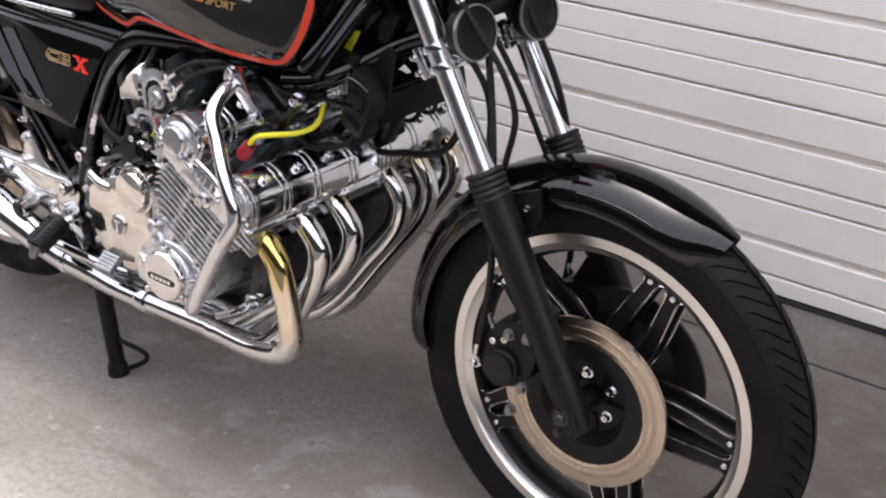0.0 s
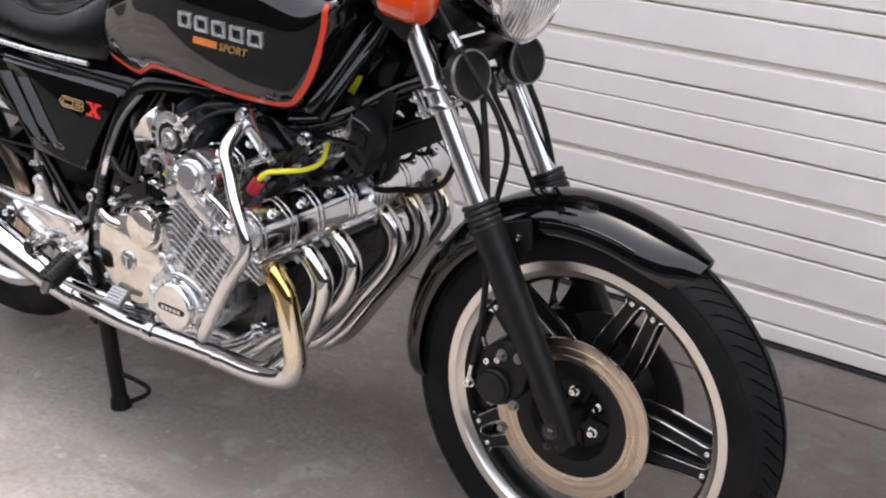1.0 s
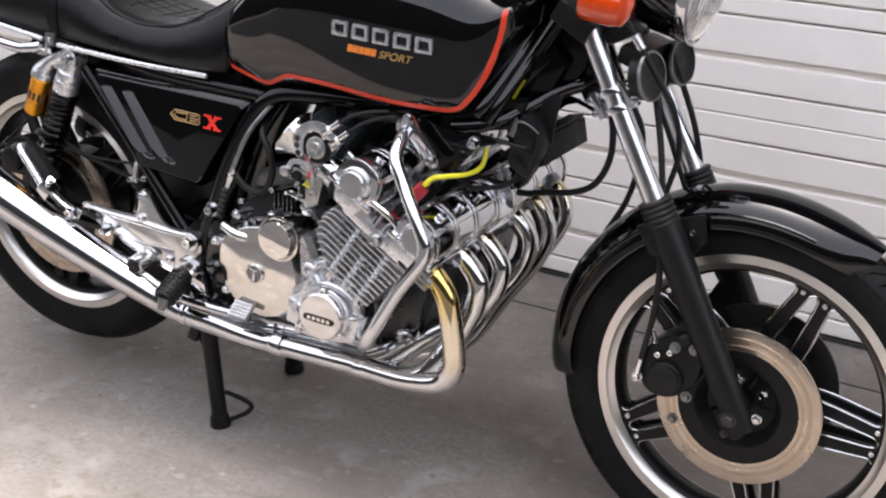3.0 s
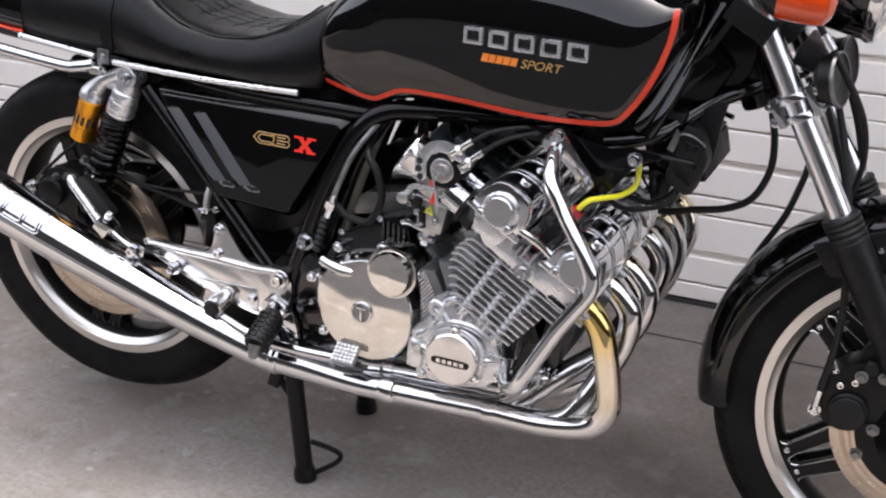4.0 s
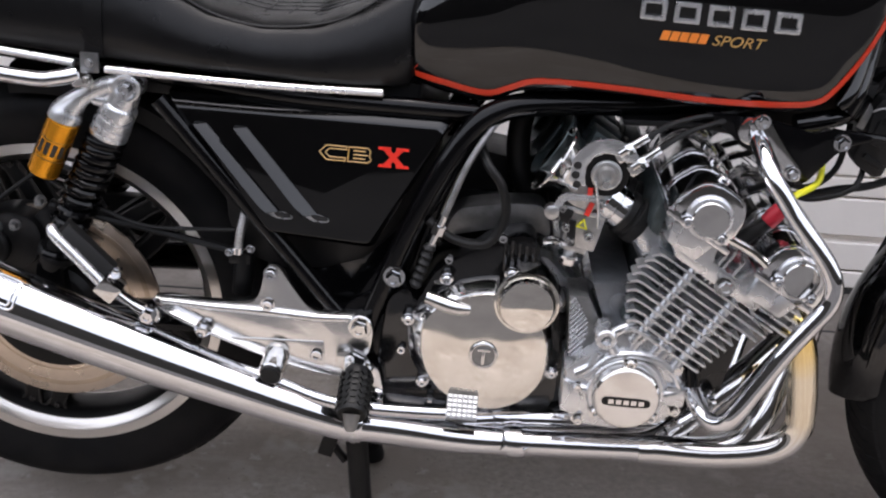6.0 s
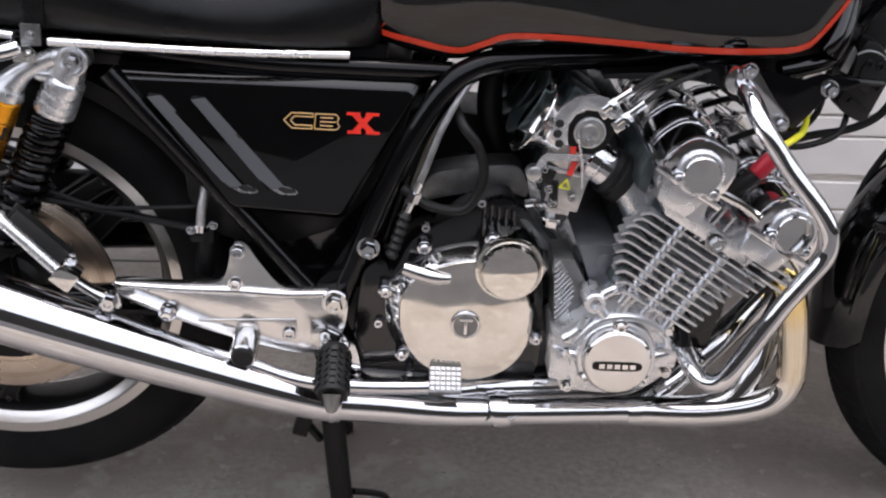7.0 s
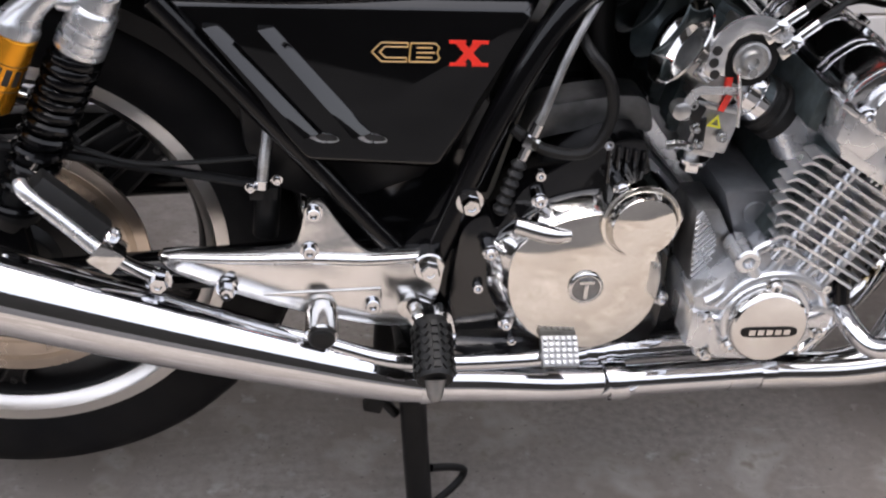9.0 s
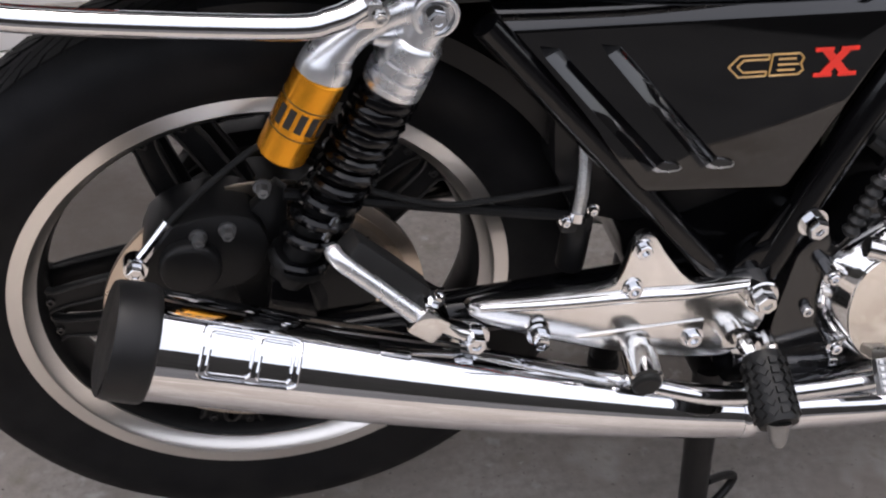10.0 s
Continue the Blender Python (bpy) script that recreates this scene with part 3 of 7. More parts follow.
# mudguard following the tyre, closer to it at the tip
def guard_radius(k):
    u = min(1.0, k / 15)
    return 0.331 + 0.0155 * u * u * (3 - 2 * u) - 0.011 * max(0.0, (k - 15) / 17) ** 2


rings = []
for k in range(33):
    a = radians(60.5 + (188 - 60.5) * k / 32)
    w = 0.066 * {0: 0.50, 1: 0.74, 2: 0.88, 3: 0.96, 30: 0.94, 31: 0.86, 32: 0.62}.get(k, 1.0)
    R = guard_radius(k)
    half_ = [(1.0, -0.038), (1.015, -0.030), (0.985, -0.021), (0.90, -0.0105), (0.76, 0.0005), (0.58, 0.0090), (0.38, 0.0150), (0.19, 0.0186)]
    outer = [(-a * w, b) for a, b in half_] + [(0, 0.020)] + [(a * w, b) for a, b in half_[::-1]]
    sec = outer + [(a * 0.95, b - 0.004 if abs(a) < w * 0.97 else b) for a, b in outer[::-1]]
    rings.append([(FRONT.x + (R + d) * math.cos(a), yy, FRONT.z + (R + d) * math.sin(a)) for yy, d in sec])
mudguard = bike_part("front_mudguard", loft(rings), BLACK_GLOSS, None, "glossy black front mudguard", angle=50)
for side in (-1, 1):
    bead = []
    for k in range(4, 30):
        a = radians(60.5 + (188 - 60.5) * k / 32)
        R = guard_radius(k)
        bead.append((FRONT.x + (R - 0.0150) * math.cos(a), side * 0.0615, FRONT.z + (R - 0.0150) * math.sin(a)))
    bike_part("mudguard_bead", tube(bead, 0.0034, 10, 2), BLACK_GLOSS, mudguard, "raised glossy bead")
    bike_part("mudguard_stay", prism([(0.55, 0.60), (0.66, 0.645), (0.67, 0.60), (0.64, 0.56), (0.58, 0.555)], side * 0.072, side * 0.082), BLACK_SATIN, mudguard, "black mudguard stay", bevel=0.004)
    bike_part("stay_bolt", hexbolt((0.646, side * 0.078, 0.612), 0.006, 0.008, (0, side, 0)), CHROME, mudguard)
# calipers behind the fork legs
for side in (-1, 1):
    y = side * 0.085
    cal = bike_part("front_caliper", join(prism(smooth2([(0.595, 0.385), (0.625, 0.43), (0.67, 0.445), (0.70, 0.42), (0.69, 0.36), (0.65, 0.33), (0.61, 0.34)], 3), y - 0.028, y + 0.03),
                                          lathe([(0, 0.031), (0.014, 0.031), (0.018, 0.027)], (0.645, y + side * 0.02, 0.365), (0, side, 0), 28),
                                          block((0.675, y, 0.45), (0.05, 0.03, 0.06), (0, 25, 0))), BLACK_SATIN, None, "black brake caliper", bevel=0.004)
    for p in ((0.655, 0.425), (0.687, 0.43), (0.685, 0.345), (0.668, 0.30)):
        bike_part("caliper_bolt", hexbolt((p[0], y + side * 0.032, p[1]), 0.007, 0.008, (0, side, 0)), ALLOY_DULL, cal)
    bike_part("hose_union", join(hexbolt((0.598, y + side * 0.03, 0.356), 0.007, 0.01, (0, side, 0)), tube([(0.598, y + side * 0.034, 0.36), (0.602, y + side * 0.034, 0.392)], 0.005, 10)), CHROME, cal, "chrome hose union")
    bike_part("brake_hose", tube([(0.602, y + side * 0.034, 0.39), (0.612, y + side * 0.03, 0.50), (0.60, y + side * 0.02, 0.62), (0.575, y + side * 0.0, 0.74), (0.53, side * 0.05, 0.86)], 0.0055, 8), RUBBER_SOFT, cal, "black rubber brake hose")

# ---- head of the fork: lamp, horns, indicators ----
lamp = bike_part("headlamp", lathe([(0, 0.03), (0.01, 0.07), (0.05, 0.09), (0.11, 0.096)], (0.465, 0, 1.0), (0.97, 0, -0.1), 40), BLACK_GLOSS, None, "black headlamp shell")
bike_part("lamp_rim", lathe([(0.108, 0.097), (0.116, 0.0995), (0.124, 0.098), (0.126, 0.094), (0.12, 0.092)], (0.465, 0, 1.0), (0.97, 0, -0.1), 48, True), CHROME, lamp, "chrome headlamp rim")
bike_part("lamp_lens", lathe([(0.116, 0.0945), (0.126, 0.086), (0.136, 0.066), (0.143, 0.038), (0.146, 0.0)], (0.465, 0, 1.0), (0.97, 0, -0.1), 40), GLASS_LIGHT, lamp, "clear ribbed headlamp lens")
lamp_ax = Vector((0.97, 0, -0.1)).normalized()
lamp_up = Vector((0.1, 0, 0.97)).normalized()
for k in range(-8, 9):
    h = 0.0096 * k
    s_ = math.sqrt(0.0885 ** 2 - h * h)
    pts = []
    for q in (-1, -0.6, -0.2, 0.2, 0.6, 1):
        r_ = math.hypot(h, q * s_)
        depth = 0.146 - 0.0030 * (r_ / 0.038) ** 2 if r_ < 0.038 else 0.143 - 0.007 * (r_ - 0.038) / 0.028 if r_ < 0.066 else 0.136 - 0.010 * (r_ - 0.066) / 0.020
        pts.append(Vector((0.465, 0, 1.0)) + lamp_ax * (depth + 0.0002) + Vector((0, h, 0)) + lamp_up * (q * s_))
    bike_part("lens_flute", tube(pts, 0.0012, 6, 3), GLASS_LIGHT, lamp)
yokes = bike_part("fork_yoke", join(block((0.42, 0, 0.92), (0.07, 0.26, 0.035), (0, 28, 0)), block((0.375, 0, 1.02), (0.07, 0.26, 0.03), (0, 28, 0)), tube([(0.34, 0, 0.86), (0.41, 0, 0.82), (0.36, 0, 0.99)], 0.03, 16, 2)), BLACK_SATIN, None, "black fork yokes", bevel=0.006)
HORN_AXIS = (0.96, -0.20, 0.20)
for p in ((0.520, -0.096, 0.846), (0.515, 0.070, 0.840)):
    horn = bike_part("horn", lathe([(0, 0.02), (0.01, 0.036), (0.022, 0.037), (0.03, 0.038), (0.032, 0.035), (0.026, 0.02), (0.03, 0.0)], p, HORN_AXIS, 32), BLACK_SATIN, None, "black disc horn")
    bike_part("horn_rim", lathe([(0.027, 0.0375), (0.030, 0.0400), (0.034, 0.0392), (0.034, 0.0365)], p, HORN_AXIS, 36, True), ALLOY_DULL, horn, "grey metal horn rim")
hose = bike_part("fork_hose", tube([(0.478, -0.118, 0.965), (0.512, -0.118, 0.925), (0.552, -0.112, 0.868), (0.588, -0.085, 0.800), (0.598, -0.060, 0.730), (0.585, -0.055, 0.660), (0.575, -0.055, 0.60)], 0.0048, 10), RUBBER_SOFT, None, "black brake hose in front of the fork")
bike_part("hose_band", tube([(0.520, -0.118, 0.914), (0.534, -0.116, 0.894)], 0.0072, 14), ALLOY_CAST, hose, "pale metal ferrule")
bike_part("horn_bracket", join(block((0.50, 0.0, 0.868), (0.04, 0.15, 0.03), (0, 15, 0)), block((0.47, 0, 0.915), (0.03, 0.14, 0.06), (0, 28, 0))), BLACK_PLASTIC, None, bevel=0.006)
for side in (-1, 1):
    ind = bike_part("indicator", lathe([(-0.062, 0.013), (-0.052, 0.027), (-0.034, 0.0345)], (0.500, side * 0.196, 0.972), (0.985, 0.0, -0.1), 28), BLACK_PLASTIC, None, "black indicator with orange lens", bevel=0.002)
    bike_part("lens", lathe([(-0.034, 0.0345), (-0.030, 0.0355), (0.012, 0.0350), (0.028, 0.031), (0.036, 0.019), (0.038, 0.0)], (0.500, side * 0.196, 0.972), (0.985, 0, -0.1), 28), LENS_ORANGE, ind, "orange indicator lens")
    bike_part("stalk", tube([(0.48, side * 0.155, 0.955), (0.46, side * 0.11, 0.95)], 0.011, 14), BLACK_SATIN, ind)
bike_part("handlebar", tube([(0.30, -0.36, 1.13), (0.36, -0.20, 1.12), (0.40, -0.08, 1.06), (0.40, 0.08, 1.06), (0.36, 0.20, 1.12), (0.30, 0.36, 1.13)], 0.0125, 14), BLACK_SATIN, None, "black handlebar")

# ---- tank ----
def ring_tank(x, zb, zt, wb, wm, wt):
    h = zt - zb
    half = [(0, 0), (wb * 0.55, 0.0), (wb * 0.9, 0.004), (wb, 0.018), (wb + (wm - wb) * 0.55, h * 0.22), (wm * 0.99, h * 0.42), (wm, h * 0.55), (wm * 0.98, h * 0.68), (wt + (wm - wt) * 0.62, h * 0.82), (wt, h * 0.93), (wt * 0.55, h * 0.99), (0, h)]
    half = [(p.x, p.y) for p in spline([(a, b, 0) for a, b in half], 3)]
    left = [(x, -a, zb + b) for a, b in half]
    right = [(x, a, zb + b) for a, b in half[-2:0:-1]]
    return left + right


TANK = [(-0.262, 0.722, 0.84, 0.095, 0.112, 0.07), (-0.245, 0.716, 0.868, 0.11, 0.128, 0.085), (-0.20, 0.706, 0.915, 0.120, 0.143, 0.10), (-0.15, 0.703, 0.955, 0.127, 0.155, 0.115), (-0.10, 0.726, 0.98, 0.144, 0.168, 0.125),
        (0.0, 0.736, 1.0, 0.165, 0.185, 0.135), (0.10, 0.732, 1.005, 0.174, 0.191, 0.14), (0.19, 0.733, 1.0, 0.177, 0.192, 0.135), (0.255, 0.742, 0.985, 0.177, 0.191, 0.125), (0.285, 0.772, 0.975, 0.174, 0.190, 0.118), (0.312, 0.822, 0.965, 0.174, 0.186, 0.11), (0.334, 0.872, 0.958, 0.165, 0.172, 0.10), (0.346, 0.90, 0.945, 0.13, 0.135, 0.08)]
TANK = [(*a, *b) for a, b in zip(spline([q[:3] for q in TANK], 4), spline([q[3:] for q in TANK], 4))]


def side_y(x, zz):
    """Half width of the tank at x, z."""
    for a, b in zip(TANK, TANK[1:]):
        if a[0] <= x <= b[0]:
            t = (x - a[0]) / (b[0] - a[0])
            q = [a[i] + (b[i] - a[i]) * t for i in range(6)]
            r = ring_tank(x, *q[1:])[6:31]
            for p0, p1 in zip(r, r[1:]):
                if p0[2] <= zz <= p1[2]:
                    return -(p0[1] + (p1[1] - p0[1]) * (zz - p0[2]) / (p1[2] - p0[2]))
            return -r[0][1] if zz < r[0][2] else 0.1
    return 0.12


tank = bike_part("fuel_tank", loft([ring_tank(*q) for q in TANK]), BLACK_GLOSS, None, "glossy black fuel tank with red pinstripe", angle=60)
STRIPE = [(-0.262, 0.736), (-0.21, 0.728), (-0.156, 0.7205), (-0.125, 0.733), (-0.095, 0.7465), (-0.04, 0.751), (0.03, 0.7515), (0.12, 0.749), (0.20, 0.7515), (0.252, 0.758), (0.274, 0.777), (0.296, 0.812), (0.311, 0.846), (0.321, 0.878), (0.326, 0.905), (0.327, 0.93)]


from mathutils.bvhtree import BVHTree
tank_tree = BVHTree.FromPolygons([v.co for v in tank.data.vertices], [tuple(p.vertices) for p in tank.data.polygons])


def stripe(rows_, w, lift, side):
    """A thin band laid on the tank along a line drawn in x, z."""
    fine = spline([(x, 0, zz) for x, zz in rows_], 5)
    vs, fs = [], []
    for i, p in enumerate(fine):
        t = (fine[min(i + 1, len(fine) - 1)] - fine[max(i - 1, 0)]).normalized()
        n = Vector((-t.z, 0, t.x))
        edge = []
        for q in (p + n * w, p, p - n * w):
            loc, nor, _, _ = tank_tree.ray_cast(Vector((q.x, -1, q.z)), Vector((0, 1, 0)))
            if loc is None:
                loc, nor, _, _ = tank_tree.find_nearest(Vector((q.x, -0.17, q.z)))
            if nor.y > 0:
                nor = -nor
            edge.append((loc, nor))
        ring = [loc + nor * lift for loc, nor in edge] + [loc - nor * 0.003 for loc, nor in edge[::-1]]
        vs += [(r.x, -side * r.y, r.z) for r in ring]
    for i in range(len(fine) - 1):
        for k in range(6):
            fs.append((i * 6 + k, i * 6 + (k + 1) % 6, (i + 1) * 6 + (k + 1) % 6, (i + 1) * 6 + k))
    return vs, fs


for side in (-1, 1):
    bike_part("pinstripe", stripe(STRIPE, 0.0036, 0.0014, side), STRIPE_RED, tank, "red-orange pinstripe")
# maker's emblem as five plain raised plates
for k in range(5):
    x = 0.036 + 0.0405 * k
    y = -side_y(x, 0.86) - 0.002
    g = [(-0.0155, -0.0125), (0.0155, -0.0125), (0.0155, 0.0125), (-0.0155, 0.0125)]
    zc = 0.8585 - 0.0015 * k * 0.4
    bike_part("emblem_plate", moved(frame_prism([(a * 1.0, b) for a, b in g], [(a * 0.64, b * 0.6) for a, b in g], -0.0025, 0.0035), pose(x, y - 0.0015, zc, 3, 0, -4 + 1.2 * k)), ALLOY_CAST, tank, "silver emblem plate", bevel=0.0012)


def lettering(text, size, thick):
    """The word as a solid mesh, drawn in x and z, centred."""
    cu = bpy.data.curves.new("letters", "FONT")
    cu.body, cu.size, cu.extrude, cu.align_x, cu.align_y, cu.shear = text, size, thick, "CENTER", "CENTER", 0.3
    tmp = bpy.data.objects.new("letters", cu)
    scene.collection.objects.link(tmp)
    me = bpy.data.meshes.new_from_object(tmp.evaluated_get(bpy.context.evaluated_depsgraph_get()))
    bpy.data.objects.remove(tmp)
    me.transform(pose(0, 0, 0, 90, 0, 0))
    me.materials.clear()
    return me


y = -side_y(0.077, 0.827) - 0.0005
word = bike_part("word", lettering("SPORT", 0.0185, 0.0006), STRIPE_GOLD, tank, "gold outlined word")
word.matrix_basis = pose(0.142, -side_y(0.142, 0.827) - 0.0012, 0.8265, 5, 0, 0) @ Matrix.Diagonal((1.12, 1, 1, 1))
for k in range(5):
    x = 0.054 + 0.0115 * k
    bike_part("script_bar", moved(prism([(-0.0055, -0.006), (0.0045, -0.006), (0.0075, 0.006), (-0.0025, 0.006)], -0.0012, 0.0015), pose(x, -side_y(x, 0.827) - 0.0006, 0.8275, 5, 0, 0)), DECAL_ORANGE, tank, "orange script bar")


# ---- engine, in axes along (a) and across (b) the inclined cylinders ----
CRANK = Vector((0.055, 0, 0.36))
A, B = Vector((0.515, 0, 0.857)), Vector((0.857, 0, -0.515))


def eng(a, b, y=0.0):
    return CRANK + A * a + B * b + Vector((0, y, 0))


def eng_outline(pts, y0, y1):
    """An outline given in (b, a), drawn out across the bike."""
    return prism([(eng(a, b).x, eng(a, b).z) for b, a in pts], y0, y1)


CASE = [(-0.019, 0.389), (-0.011, 0.332), (-0.003, 0.309), (0.057, 0.305), (0.113, 0.318), (0.137, 0.340), (0.145, 0.367), (0.130, 0.415), (0.105, 0.445), (0.062, 0.462), (0.034, 0.434), (0.008, 0.410)]
crankcase = bike_part("crankcase", join(prism(CASE, -0.236, 0.236), prism([(-0.20, 0.285), (0.0, 0.285), (0.01, 0.44), (-0.05, 0.50), (-0.17, 0.50)], -0.125, 0.125)), ALLOY_CAST, None, "cast alloy crankcase", bevel=0.008)
# raised edges and bosses of the case end
bike_part("case_rib", tube([(0.009, -0.238, 0.38), (0.04, -0.242, 0.415), (0.085, -0.242, 0.42), (0.125, -0.238, 0.395), (0.136, -0.236, 0.36)], 0.006, 10), ALLOY_CAST, crankcase, "cast stiffening rib")
bike_part("case_rib", tube([(-0.012, -0.236, 0.36), (0.01, -0.24, 0.365), (0.02, -0.24, 0.35)], 0.006, 10), ALLOY_CAST, crankcase)
bike_part("case_rib", tube([(0.137, -0.236, 0.372), (0.11, -0.242, 0.366)], 0.006, 10), ALLOY_CAST, crankcase)
bike_part("case_boss", join(lathe([(-0.03, 0.014), (0.010, 0.014), (0.012, 0.012), (0.012, 0.007), (0.004, 0.0065)], (0.028, -0.238, 0.441), n=24), tube([(0.028, -0.24, 0.441), (0.045, -0.24, 0.418)], 0.007, 10)), ALLOY_CAST, crankcase, "threaded case boss")
bike_part("case_pad", prism([(-0.020, 0.330), (0.004, 0.326), (0.007, 0.352), (-0.003, 0.372), (-0.019, 0.376)], -0.243, -0.20), ALLOY_CAST, crankcase, "cast mounting pad", bevel=0.004)
bike_part("case_pad", prism([(0.112, 0.352), (0.141, 0.350), (0.144, 0.378), (0.116, 0.382)], -0.243, -0.20), ALLOY_CAST, crankcase, "cast mounting pad", bevel=0.004)
for pts in ([(0.030, 0.436), (0.044, 0.452), (0.066, 0.462)], [(0.060, 0.419), (0.070, 0.440), (0.084, 0.452)], [(0.095, 0.412), (0.108, 0.428), (0.118, 0.436)], [(-0.004, 0.384), (0.012, 0.396), (0.022, 0.418)]):
    bike_part("case_rib", tube([(x, -0.237, w) for x, w in pts], [0.007, 0.0065, 0.006], 10), ALLOY_CAST, crankcase)
for p in ((0.0, 0.366), (0.006, 0.318), (0.131, 0.343), (0.126, 0.404)):
    bike_part("case_bolt", hexbolt((p[0], -0.236, p[1]), 0.006, 0.008), ALLOY_POLISHED, crankcase)
rib_plate = bike_part("ribbed_cover", prism([(-0.022, 0.480), (0.004, 0.481), (0.032, 0.432), (0.022, 0.412), (-0.014, 0.388)], -0.205, -0.14), ALLOY_DULL, None, "cast cover with slanted ribs", bevel=0.003)
for k in range(12):
    # ribs rise towards the cylinders across the plate
    c0 = Vector((-0.0195 + 0.0006 * k, -0.2055, 0.470 - 0.0072 * k))
    run = min(0.010 + 0.0036 * k, 0.034, 0.0135 + 0.0044 * (11 - k) + 0.012)
    bike_part("rib", tube([c0, c0 + Vector((run * 0.62, 0, run * 0.78))], 0.0019, 8), ALLOY_CAST, rib_plate)
bike_part("starter_housing", join(prism([(0.006, 0.50), (0.058, 0.502), (0.076, 0.444), (0.034, 0.430)], -0.202, 0.2), tube([(0.045, -0.206, 0.475), (0.045, -0.19, 0.475)], 0.014, 20)), HOUSING_GREY, None, "grey cast housing behind the cylinders", bevel=0.005)

# cylinder block with separate fins
cylinders = bike_part("cylinder_block", eng_outline([(-0.05, 0.08), (0.055, 0.08), (0.058, 0.20), (-0.055, 0.20)], -0.212, 0.212), ALLOY_CAST, None, "cast alloy cylinder block with thin fins", bevel=0.006)
FIN_BACK = (-0.044, -0.053, -0.062, -0.071, -0.079, -0.085, -0.088, -0.089, -0.087, -0.084)
for k in range(10):
    a = 0.0905 + 0.0112 * k
    w0, w1 = FIN_BACK[k], (0.058, 0.060, 0.062, 0.064, 0.066, 0.068, 0.070, 0.088, 0.094, 0.096)[k]
    sec = [(w0 - 0.0098, a - 0.0092), (w0 - 0.0072, a - 0.0100), (w0 - 0.004, a - 0.0055), (w0 + 0.001, a - 0.0026), (w0 + 0.008, a - 0.0014), (w1, a - 0.0014), (w1, a + 0.0014), (w0 + 0.007, a + 0.0014), (w0 - 0.002, a + 0.0002), (w0 - 0.008, a - 0.0055)]
    mid_sec = [(-0.052, a - 0.0014), (w1, a - 0.0014), (w1, a + 0.0014), (-0.052, a + 0.0014)]
    bike_part("cooling_fin", join(eng_outline(sec, -0.2505, -0.226), eng_outline(mid_sec, -0.226, 0.226), eng_outline(sec, 0.226, 0.2505)), ALLOY_CAST, cylinders, "thin alloy cooling fin")
for b in (-0.034, 0.0, 0.034):
    for y in (-0.2365,):
        bike_part("stud_pillar", tube([eng(0.07, b, y), eng(0.2 if b else 0.15, b, y)], 0.0072, 14), ALLOY_CAST, cylinders, "cast pillar crossing the fins")
head = bike_part("cylinder_head", join(
    eng_outline([(-0.07, 0.198), (0.058, 0.198), (0.060, 0.247), (0.022, 0.247), (0.012, 0.222), (-0.028, 0.222), (-0.036, 0.247), (-0.118, 0.247), (-0.105, 0.225)], -0.255, 0.255),
    eng_outline([(-0.095, 0.21), (-0.05, 0.21), (-0.042, 0.25), (-0.112, 0.25)], -0.264, 0.264),
    *[eng_outline([(0.03, 0.212), (0.085, 0.212), (0.094, 0.25), (0.026, 0.25)], y0, y1) for y0, y1 in ((-0.264, -0.205), (0.205, 0.264))]), ALLOY_CAST, None, "cast alloy cylinder head", bevel=0.006)
# These plates carry the shade of the intake and port recesses in their colour.
bike_part("intake_face", join(eng_outline([(-0.112, 0.203), (-0.098, 0.203), (-0.112, 0.246), (-0.127, 0.246)], -0.235, 0.235), eng_outline([(-0.063, 0.085), (-0.048, 0.085), (-0.054, 0.200), (-0.068, 0.200)], -0.232, 0.232)), CARB_SHADED, head, "intake side with shade in its colour", bevel=0.002)
bike_part("port_face", eng_outline([(0.055, 0.196), (0.088, 0.196), (0.094, 0.225), (0.088, 0.246), (0.055, 0.246)], -0.207, 0.207), CARB_SHADED, head, "exhaust port face with shade in its colour", bevel=0.004)
for k in range(5):
    a = 0.197 + 0.0105 * k
    for y0, y1 in ((-0.252, -0.212), (0.212, 0.252)):
        bike_part("cooling_fin", eng_outline([(0.055, a - 0.0016), (0.122 - 0.004 * k, a - 0.0016), (0.122 - 0.004 * k, a + 0.0016), (0.055, a + 0.0016)], y0, y1), ALLOY_CAST, head, "thin alloy cooling fin")
for b, a in ((-0.012, 0.222), (-0.020, 0.21), (0.004, 0.216)):
    bike_part("cooling_fin", eng_outline([(b - 0.0015, 0.195), (b + 0.0015, 0.195), (b + 0.0015, a + 0.028), (b - 0.0015, a + 0.024)], -0.252, 0.252), ALLOY_CAST, head, "upright fin in the plug valley")
bike_part("head_nut", hexbolt(eng(0.205, 0.004, -0.252), 0.010, 0.012), ALLOY_POLISHED, head)

def arch(sec):
    """The section with its upper corners rounded into short arcs, its foot left square."""
    out = [sec[0]]
    for p, q, r in zip(sec, sec[1:], sec[2:]):
        p, q, r = Vector(p), Vector(q), Vector(r)
        a, b = q + (p - q) * 0.42, q + (r - q) * 0.42
        out += [tuple(a * (1 - t) ** 2 + q * 2 * t * (1 - t) + b * t * t) for t in (0.0, 0.25, 0.5, 0.75, 1.0)]
    return out + [sec[-1]]


